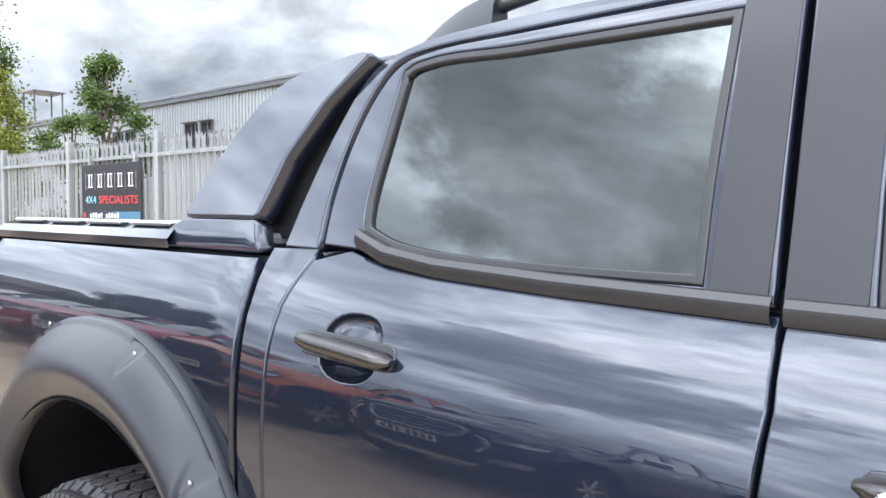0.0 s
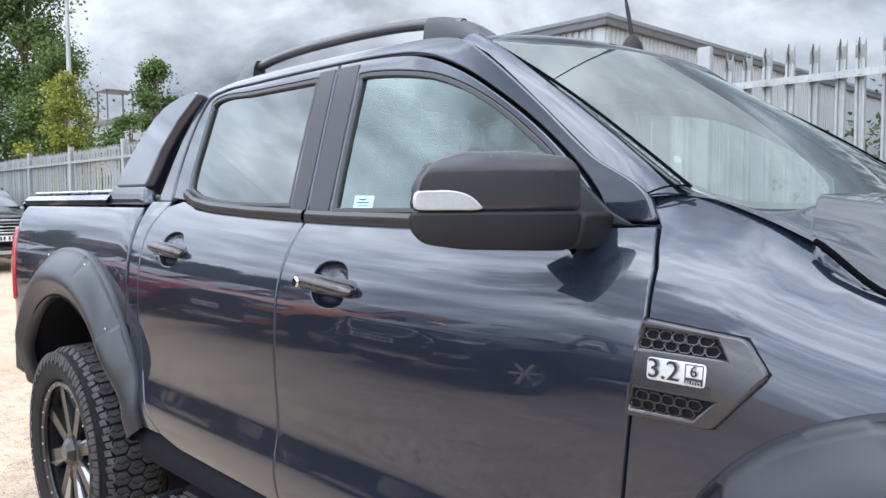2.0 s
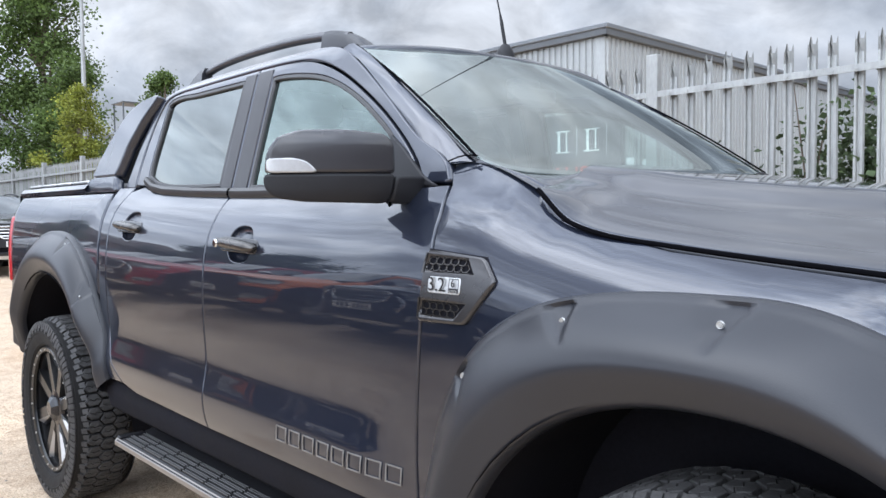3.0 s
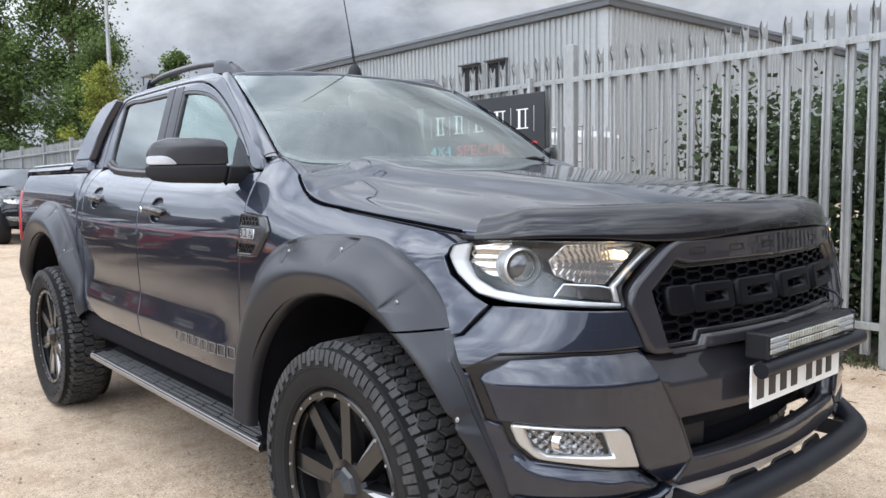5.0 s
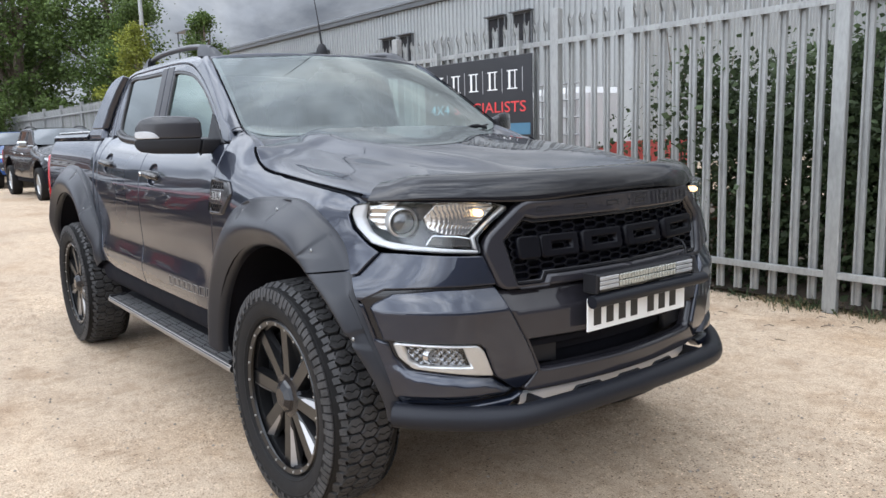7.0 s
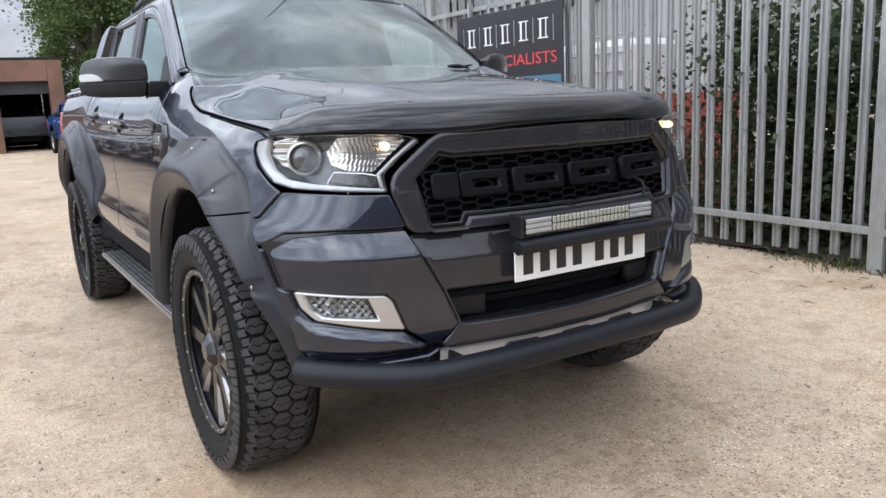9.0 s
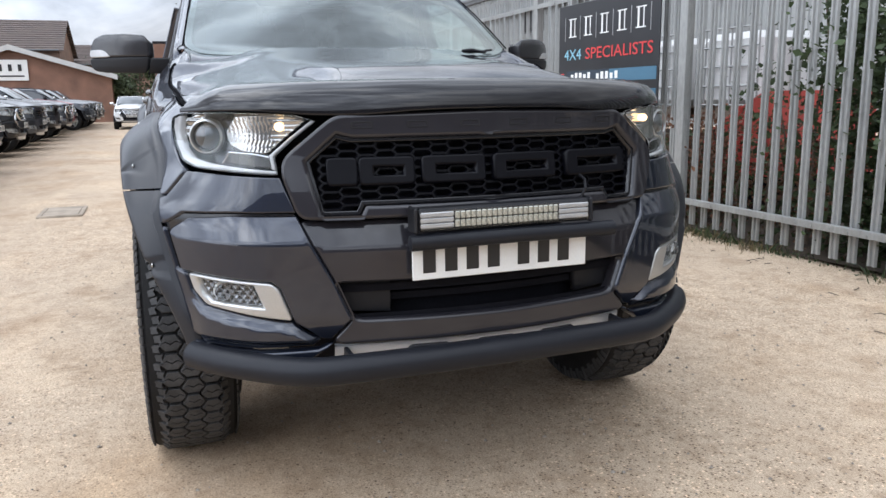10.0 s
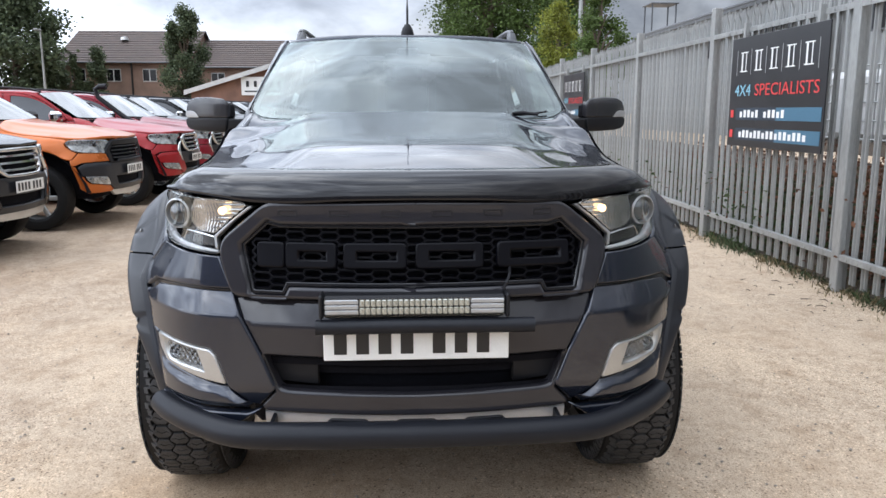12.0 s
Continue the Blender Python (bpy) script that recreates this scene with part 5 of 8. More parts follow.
    shell = [(-0.60, 0.56)] + arc(0, AXLE_Z, 0.63, 0.63, 150, 58, 10) + [(0.40, 0.97), (0.30, 1.12), (0.18, 1.17), (-0.14, 1.20), (-0.33, 1.235), (-0.5, 1.30), (-0.75, 1.345), (-1.6, 1.34), (-2.5, 1.37), (-4.05, 1.39), (-4.15, 1.2), (-4.15, 0.68), (-3.9, 0.66)] + arc(REAR_X, AXLE_Z, 0.66, 0.70, 160, 20, 12) + [(-2.62, 0.58)]
    mirror_pair("inner_panel", shell, side(shell_off), LINER, truck, gap=0.09, thick=0.01, edge=0.001)
    step_s = Solid().box((-1.53, -0.822, 0.391), (1.945, 0.165, 0.040), 0.012)
    ledge = [(-0.800, 0.409), (-0.792, 0.414), (-0.735, 0.428), (-0.690, 0.452), (-0.640, 0.455), (-0.640, 0.40), (-0.80, 0.38)]
    step_s.grid([[(x, y, z) for y, z in ledge] for x in (-2.49, -2.47, -1.53, -0.59, -0.57)])
    step_s.add([(-0.57, y, z) for y, z in ledge], [tuple(range(7))]).add([(-2.49, y, z) for y, z in ledge], [tuple(range(7))[::-1]])
    for r, l in (both("side_step", step_s, BLACK, truck, "black side step with ribbed tread"),):
        for sgn, host in ((-1, r), (1, l)):
            for c in (-0.588, -2.472):
                part("end_cap", Solid().box((c, sgn * 0.852, 0.4135), (0.034, 0.104, 0.012), 0.005), BLACK, host)
            rib0 = None
            for k in range(4):
                for j in range(11):
                    at = pose(-2.372 + 0.168 * j + 0.022 * (k % 2), sgn * (0.808 + 0.0245 * k), 0.4135)
                    if rib0 is None:
                        rib0 = part("tread_rib", Solid().box((0, -0.0045, 0), (0.158, 0.0055, 0.008), 0.002).box((0, 0.0045, 0), (0.158, 0.0055, 0.008), 0.002), SEAL, host)
                        rib0.matrix_basis = at
                    else:
                        clone_part(rib0, host, at)
            trim = Solid().grid([[(x, sgn * y, z) for x in (-2.503, -2.2, -1.5, -0.9, -0.557)] for y, z in ((0.898, 0.406), (0.9065, 0.396), (0.9065, 0.380), (0.895, 0.370))])
            if sgn > 0:
                trim.f = [f[::-1] for f in trim.f]
            part("step_trim", trim, STEP_TRIM, host, "brushed silver step edge")
    # wing vent
    vent = [(-0.690, 1.050), (-0.545, 1.055), (-0.468, 1.146), (-0.505, 1.193), (-0.672, 1.206)]
    for s in (-1, 1):
        fl_ = (lambda q: q) if s < 0 else (lambda q: q.mirrored())
        v = part("wing_vent", fl_(sheet(rounded(vent, 0.012, 3), side(0.012), 0.03, 0.02, 0.006, holes=[[(-0.672, 1.160), (-0.530, 1.160), (-0.548, 1.186), (-0.665, 1.192)], [(-0.680, 1.064), (-0.575, 1.066), (-0.545, 1.096), (-0.678, 1.096)]])), VENT, truck, "smoked chrome wing vent")
        part("vent_back", fl_(sheet(vent, side(0.002), 0.05, 0.004, 0.001)), LINER, v)
        cells = Solid()
        for zc, x0, x1 in ((1.1745, -0.66, -0.548), (1.080, -0.67, -0.565)):
            for r_ in range(2):
                for c in range(6):
                    xc, z_ = x0 + (c + 0.5 * r_) * 0.0215, zc - 0.007 + 0.0135 * r_
                    if xc < x1:
                        loop = [(xc + 0.0125 * math.cos(a), z_ + 0.0082 * math.sin(a)) for a in np.linspace(0, 2 * math.pi, 7)]
                        cells.tube([(x, -half_width(x, z) - 0.007, z) for x, z in loop], 0.0013, 5)
        part("vent_mesh", fl_(cells), SMOKED, v, kind="stuff")
        fr2 = sheet(rounded([(-0.651, 1.115), (-0.556, 1.115), (-0.556, 1.149), (-0.651, 1.149)], 0.006, 2), side(0.0145), 0.05, 0.003, 0.001)
        part("engine_badge", fl_(fr2), SILVER, v, "small engine badge")
        mm = pose(-0.622, s * (half_width(-0.6, 1.132) + 0.018), 1.132, 90, 0, 0 if s < 0 else 180)
        lettering("engine_size", "3.2", 0.042, mm, INK, v, 0.0006, width=0.050)
        mm = pose(-0.573, s * (half_width(-0.55, 1.135) + 0.018), 1.137, 90, 0, 0 if s < 0 else 180)
        lettering("gear_count", "6", 0.024, mm, INK, v, 0.0006)
        mm = pose(-0.573, s * (half_width(-0.55, 1.12) + 0.018), 1.1205, 90, 0, 0 if s < 0 else 180)
        lettering("gear_word", "AUTO", 0.009, mm, SILVER, v, 0.0006)
        box_o = [(-0.588, 1.118), (-0.559, 1.118), (-0.559, 1.147), (-0.588, 1.147)]
        part("gear_box_line", fl_(sheet(box_o, side(0.0152), 0.03, 0.001, 0.0003, holes=[[(-0.5865, 1.1275), (-0.5605, 1.1275), (-0.5605, 1.1455), (-0.5865, 1.1455)]])), INK, v)
    # door decal: plain outlined blocks
    for k in range(8):
        x = -1.248 + 0.066 * k
        z = 0.686
        o = [(x - 0.029, z - 0.022), (x + 0.023, z - 0.022), (x + 0.029, z + 0.022), (x - 0.023, z + 0.022)]
        mirror_pair("decal_block", o, side(0.0035), DECAL, truck, gap=0.03, thick=0.002, edge=0.0005, holes=[[(x - 0.024, z - 0.0185), (x + 0.0195, z - 0.0185), (x + 0.0245, z + 0.0185), (x - 0.0195, z + 0.0185)]])
    # tail
    mirror_pair("tail_lamp", rounded([(-4.02, 0.93), (-4.03, 1.28), (-4.165, 1.28), (-4.195, 0.95), (-4.185, 0.925)], 0.02, 3), side(0.010), RED_LENS, truck, "red tail lamp", gap=0.04, thick=0.03, edge=0.008)
    gate = Solid().grid([[(x, y, z) for y in (-0.80, -0.76, 0.76, 0.80)] for x, z in ((-4.10, 1.40), (-4.16, 1.385), (-4.20, 1.1), (-4.20, 0.75), (-4.10, 0.70))])
    part("tailgate", gate, PAINT, truck)
    part("rear_bumper", Solid().box((-4.20, 0, 0.62), (0.16, 1.68, 0.17), 0.03), BLACK, truck, "black rear bumper")
    cover = part("bed_cover", Solid().box((-3.42, 0, 1.400), (1.32, 1.52, 0.03), 0.01), SILVER, truck, "silver roller bed cover")
    for k in range(10):
        part("cover_slat", Solid().box((-2.95 - 0.122 * k, 0, 1.4165), (0.105, 1.42, 0.012), 0.005), SILVER, cover)
    rail = Solid().grid([[(x, -y, z) for x in (-3.06, -3.2, -3.4, -3.8, -4.06, -4.10)] for y, z in ((0.70, 1.395), (0.705, 1.422), (0.76, 1.427), (0.795, 1.418), (0.812, 1.398), (0.808, 1.377))])
    both("bed_rail", rail, PAINT, truck, "body-coloured bed rail cap")
    tops = Solid()
    for k in range(4):
        tops.box((-3.20 - 0.245 * k, -0.752, 1.431), (0.20, 0.065, 0.012), 0.005)
    both("rail_pad", tops, SILVER, truck, "pale rail pad")
    # sail fins behind the cab
    for nm, o in (("sail_fin", [(-2.758, 1.4485), (-3.035, 1.4495), (-2.99, 1.535), (-2.91, 1.630), (-2.84, 1.698), (-2.77, 1.737), (-2.68, 1.760), (-2.56, 1.770), (-2.515, 1.762), (-2.625, 1.675), (-2.71, 1.567)]), ("sail_base", [(-2.728, 1.377), (-3.10, 1.379), (-3.12, 1.400), (-3.07, 1.434), (-3.03, 1.4465), (-2.757, 1.4455)])):
        fin = sheet(rounded(o, 0.012, 2), lambda x, z: (x, -0.800 + 0.30 * max(0, z - 1.40), z), 0.03, 0.045, 0.006)
        r, l = both(nm, fin, PAINT, truck, "body-coloured sports bar fin")
    inner = Solid()
    o = [(-2.60, 1.40), (-3.05, 1.41), (-2.94, 1.52), (-2.70, 1.715), (-2.48, 1.75), (-2.56, 1.58)]
    inner.add([(x, -0.72 + 0.30 * max(0, z - 1.43), z) for x, z in o], [tuple(range(6))])
    both("sail_inner", inner, BLACK, truck)
    # roof rails, aerial
    for s in (-1, 1):
        pts = [(x, s * (0.585 - 0.02 * abs((x + 1.85) / 0.6) ** 2), roof_z(x, 0.58) + 0.055 * (1 - ((x + 1.86) / 0.64) ** 4) + 0.004) for x in np.linspace(-2.36, -1.36, 15)]
        rr_ = Solid().tube(pts, 0.015, 10)
        rail_o = part("roof_rail", rr_, RAIL_SATIN, truck, "satin grey roof rail", sharp=60)
        for x0, x1 in ((-1.47, -1.255), (-2.30, -2.52)):
            rows = []
            for f in np.linspace(0, 1, 9):
                x = lerp(x0, x1, f)
                h = 0.062 * (1 - f**2.2) + 0.006
                y = 0.58 - 0.02 * f
                zb = roof_z(x, y) - 0.012
                rows.append([(x, s * (y + dy), zb + h * dz) for dy, dz in ((-0.026, 0), (-0.020, 0.8), (-0.008, 1.12), (0.010, 1.12), (0.022, 0.8), (0.030, 0))])
            ft = Solid().grid(rows)
            ft.add(rows[0], [tuple(range(6))])
            part("rail_foot", ft, FLARE, rail_o, "dark rail end")
    aer = part("aerial", Solid().lathe([(0.034, -0.01), (0.034, 0.006), (0.028, 0.03), (0.016, 0.05), (0.010, 0.055)], Matrix.Translation((-1.25, 0, 1.80)), 20), BLACK, truck, "black whip aerial")
    part("whip", Solid().tube([(-1.25, 0, 1.85), (-1.266, 0, 1.93), (-1.275, 0, 1.97), (-1.42, 0, 2.52)], [0.006, 0.006, 0.0028, 0.0022], 8), BLACK, aer)
    # wipers
    for y0, y1, h in ((0.32, -0.33, 0.03), (0.64, 0.35, 0.49)):
        foot = lambda y: -0.040 + 0.022 * step(0.52, 0.66, abs(y))
        w = part("wiper", Solid().tube([screen(0.012)(y, foot(y)) for y in np.linspace(y0, y1, 11)], 0.0042, 8), BLACK, truck, "black wiper")
        arm = Solid().tube([screen(0.020)(h + 0.10, foot(h) - 0.016), screen(0.026)(h + 0.03, foot(h) - 0.004), screen(0.022)(h - 0.02, foot(h))], [0.006, 0.009, 0.006], 8)
        part("wiper_arm", arm, BLACK, w)
    mirrors(truck)
    cabin(truck)
    return truck


def door_fittings(door, hx, hz, s, front):
    """Handle, its cup and, on the front door, a lock."""
    fl_ = (lambda q: q) if s < 0 else (lambda q: q.mirrored())
    cup = [(hx + 0.004 + 0.0700 * math.copysign(abs(math.cos(a)) ** 0.8, math.cos(a)), hz + 0.0535 * math.copysign(abs(math.sin(a)) ** 0.8, math.sin(a))) for a in np.linspace(0, 2 * math.pi, 25)[:-1]]
    bowl, rings = Solid(), []
    for f, d in ((1.0, 0.004), (0.95, 0.012), (0.80, 0.018), (0.5, 0.021), (0.02, 0.022)):
        rings.append([(hx + (x - hx) * f, -half_width(hx + (x - hx) * f, hz + (z - hz) * f) + d, hz + (z - hz) * f) for x, z in cup])
    bowl.grid(rings, wrap=True)
    bowl.f = [f[::-1] for f in bowl.f]
    h = part("door_handle", fl_(handle_bar(hx, hz)), SMOKED, door, "smoked chrome door handle", sharp=50)
    part("handle_cup", fl_(bowl), PAINT, h, "dark handle recess", sharp=60)
    base = sheet(rounded([(hx - 0.112, hz - 0.020), (hx + 0.112, hz - 0.026), (hx + 0.112, hz + 0.016), (hx - 0.112, hz + 0.024)], 0.018, 3), side(0.004), 0.03, 0.006, 0.003)
    part("handle_base", fl_(base), GLOSS_BLACK, h)
    if front:
        k = Solid().lathe([(0.0, 0.004), (0.010, 0.004), (0.013, 0.0)], Matrix.Translation((hx - 0.080, -half_width(hx, hz) - 0.036, hz + 0.0028)) @ Matrix.Rotation(radians(90), 4, "X"), 16)
        part("lock", fl_(k), CHROME, h)


def handle_bar(hx, hz):
    rows = []
    for f in np.linspace(0, 1, 15):
        x = lerp(hx - 0.116, hx + 0.116, f)
        z = hz + lerp(0.008, -0.008, f)
        e = (1 - abs(2 * f - 1) ** 6) ** 0.5 if 0 < f < 1 else 0.25
        w, out = 0.0155 * max(0.3, e), 0.012 + 0.024 * e
        y = half_width(x, z)
        rows.append([(x, -(y + d * out), z + h * w) for h, d in ((-1.0, 0.25), (-0.95, 0.75), (-0.5, 1.0), (0.4, 1.02), (0.9, 0.8), (1.0, 0.3), (0.0, 0.2))])
    s = Solid().grid(rows, wrap=True)
    s.f.append(tuple(range(7))[::-1])
    s.f.append(tuple(14 * 7 + i for i in range(7)))
    return s


def mirror_face(off=0.0):
    def at(y, z):
        a = abs(y)
        return (-0.785 - 1.9 * (a - 0.80) ** 2 - 7 * max(0.0, z - 1.43) ** 2 - 6 * max(0.0, 1.345 - z) ** 2 + off, y, z)
    return at


def mirrors(truck):
    """Door mirrors: dark cap, black lower half and arm, clear indicator, glass."""
    cap = [(0.862, 1.371), (0.864, 1.44), (0.880, 1.465), (0.96, 1.474), (1.045, 1.473), (1.085, 1.455), (1.102, 1.42), (1.106, 1.371)]
    low = [(0.864, 1.371), (1.107, 1.371), (1.106, 1.340), (1.09, 1.316), (1.04, 1.306), (0.89, 1.300), (0.874, 1.306)]
    arm = [(0.772, 1.367), (0.860, 1.367), (0.870, 1.304), (0.880, 1.299), (0.80, 1.298), (0.772, 1.315)]
    ind = [(1.02, 1.373), (1.104, 1.373), (1.1025, 1.406), (1.06, 1.407), (1.04, 1.400), (1.028, 1.388)]
    skins = []
    for nm, o, e, off, th, material, label in (("door_mirror", cap, 0.010, 0.0, 0.09, MIRROR_CAP, "dark grey door mirror cap"), ("mirror_base", low, 0.007, 0.0, 0.09, BLACK, "black mirror base"), ("mirror_arm", arm, 0.008, -0.002, 0.09, BLACK, "black mirror arm"), ("indicator", ind, 0.004, 0.0035, 0.02, CLEAR_LENS, "clear indicator lens")):
        skins.append((nm, sheet(rounded(right(o), 0.012, 3), mirror_face(off), 0.025, th, e), material, label))
    gls = Solid().add([(-0.958, -0.885, 1.335), (-0.958, -1.075, 1.338), (-0.958, -1.070, 1.445), (-0.958, -0.885, 1.45)], [(0, 1, 2, 3)])
    body = Solid().box((-0.925, -0.970, 1.386), (0.06, 0.17, 0.12), 0.03)
    sail = sheet([(-0.745, 1.345), (-0.80, 1.345), (-0.95, 1.345), (-0.955, 1.480), (-0.90, 1.445), (-0.80, 1.37)], cab(0.012), 0.05, 0.02, 0.004)
    for s in (-1, 1):
        fl_ = (lambda q: q) if s < 0 else (lambda q: q.mirrored())
        host = None
        for nm, sk, material, label in skins:
            o = part(nm, fl_(sk), material, truck if host is None else host, label)
            host = host or o
        part("mirror_body", fl_(body), BLACK, host)
        part("mirror_glass", fl_(gls), CHROME, host)
        part("mirror_sail", fl_(sail), BLACK, host)


def cabin(truck):
    """What can be made out through the glass: dash, wheel, seats, mirror, back panel."""
    tub = Solid().box((-1.70, 0, 0.95), (1.9, 1.50, 0.06), 0.01)
    part("cabin_floor", tub, LINER, truck)
    dash = Solid().grid([[(x, y, z - 0.03 * (abs(y) / 0.7) ** 2) for y in np.linspace(-0.72, 0.72, 9)] for x, z in ((-0.72, 1.355), (-0.85, 1.372), (-1.02, 1.365), (-1.08, 1.33), (-1.10, 1.15), (-1.05, 0.98))])
    part("dashboard", dash, BLACK, truck, "black dashboard")
    part("steering_wheel", Solid().tube([(-1.24 + 0.09 * math.sin(a), -0.37 + 0.18 * math.cos(a), 1.22 + 0.16 * math.sin(a)) for a in np.linspace(0, 2 * math.pi, 25)], 0.015, 8), BLACK, truck, sharp=60)
    for x, ys in ((-1.62, (-0.37, 0.37)), (-2.18, (-0.40, 0.0, 0.40))):
        for y in ys:
            seat = part("seat", Solid().box((x, y, 1.10), (0.50, 0.50 if x > -2 else 0.38, 0.16), 0.05), SEAT, truck, "dark cloth seat")
            part("backrest", Solid().box((x - 0.22, y, 1.36), (0.14, 0.48 if x > -2 else 0.37, 0.50), 0.05, Matrix.Rotation(radians(-10), 4, "Y")), SEAT, seat)
            part("headrest", Solid().box((x - 0.27, y, 1.665), (0.09, 0.27 if x > -2 else 0.22, 0.13), 0.035), SEAT, seat)
    part("rear_view_mirror", Solid().box((-1.13, 0.0, 1.665), (0.03, 0.24, 0.06), 0.012), BLACK, truck)
    part("sensor_box", Solid().box((-1.17, 0.0, 1.705), (0.07, 0.12, 0.04), 0.012), BLACK, truck)
    back = Solid()
    back.box((-2.64, 0, 1.10), (0.04, 1.46, 0.56), 0.01)
    for y in (-0.64, 0.64):
        back.tube([(-2.62, y, 1.36), (-2.57, y * 0.97, 1.55), (-2.49, y * 0.93, 1.74)], 0.03, 8)
    back.box((-2.48, 0, 1.755), (0.05, 1.16, 0.04), 0.01)
    part("cab_back", back, PAINT, truck)
    rg = part("rear_screen", Solid().add([(-2.63, -0.62, 1.38), (-2.63, 0.62, 1.38), (-2.49, 0.60, 1.745), (-2.49, -0.60, 1.745)], [(0, 1, 2, 3)]), DARK_GLASS, truck)
    rg.visible_shadow = False
    lining = Solid().grid([[(x, y, roof_z(x, y) - 0.03) for y in np.linspace(-0.60, 0.60, 7)] for x in (-1.22, -1.6, -2.0, -2.5)])
    part("headlining", lining, PILLAR, truck, "grey headlining")
    sticker = Solid().add([(-1.570, -cab_width(1.365) + 0.012, 1.366), (-1.494, -cab_width(1.365) + 0.012, 1.365), (-1.494, -cab_width(1.40) + 0.012, 1.401), (-1.570, -cab_width(1.40) + 0.012, 1.402)], [(0, 1, 2, 3)])
    st = part("window_sticker", sticker, STICKER, truck, "pale green permit sticker")
    for z, w in ((1.391, 0.028), (1.383, 0.05), (1.376, 0.045)):
        part("sticker_bar", Solid().add([(-1.532 - w / 2, -cab_width(1.385) + 0.0085, z), (-1.532 + w / 2, -cab_width(1.385) + 0.0085, z), (-1.532 + w / 2, -cab_width(1.385) + 0.0085, z + 0.0028), (-1.532 - w / 2, -cab_width(1.385) + 0.0085, z + 0.0028)], [(0, 1, 2, 3)]), INK, st)


STICKER = mat("pale_green_paper", (0.62, 0.78, 0.72), 0.6, 0.0, 0.05, 9, 90)
truck = build_pickup()


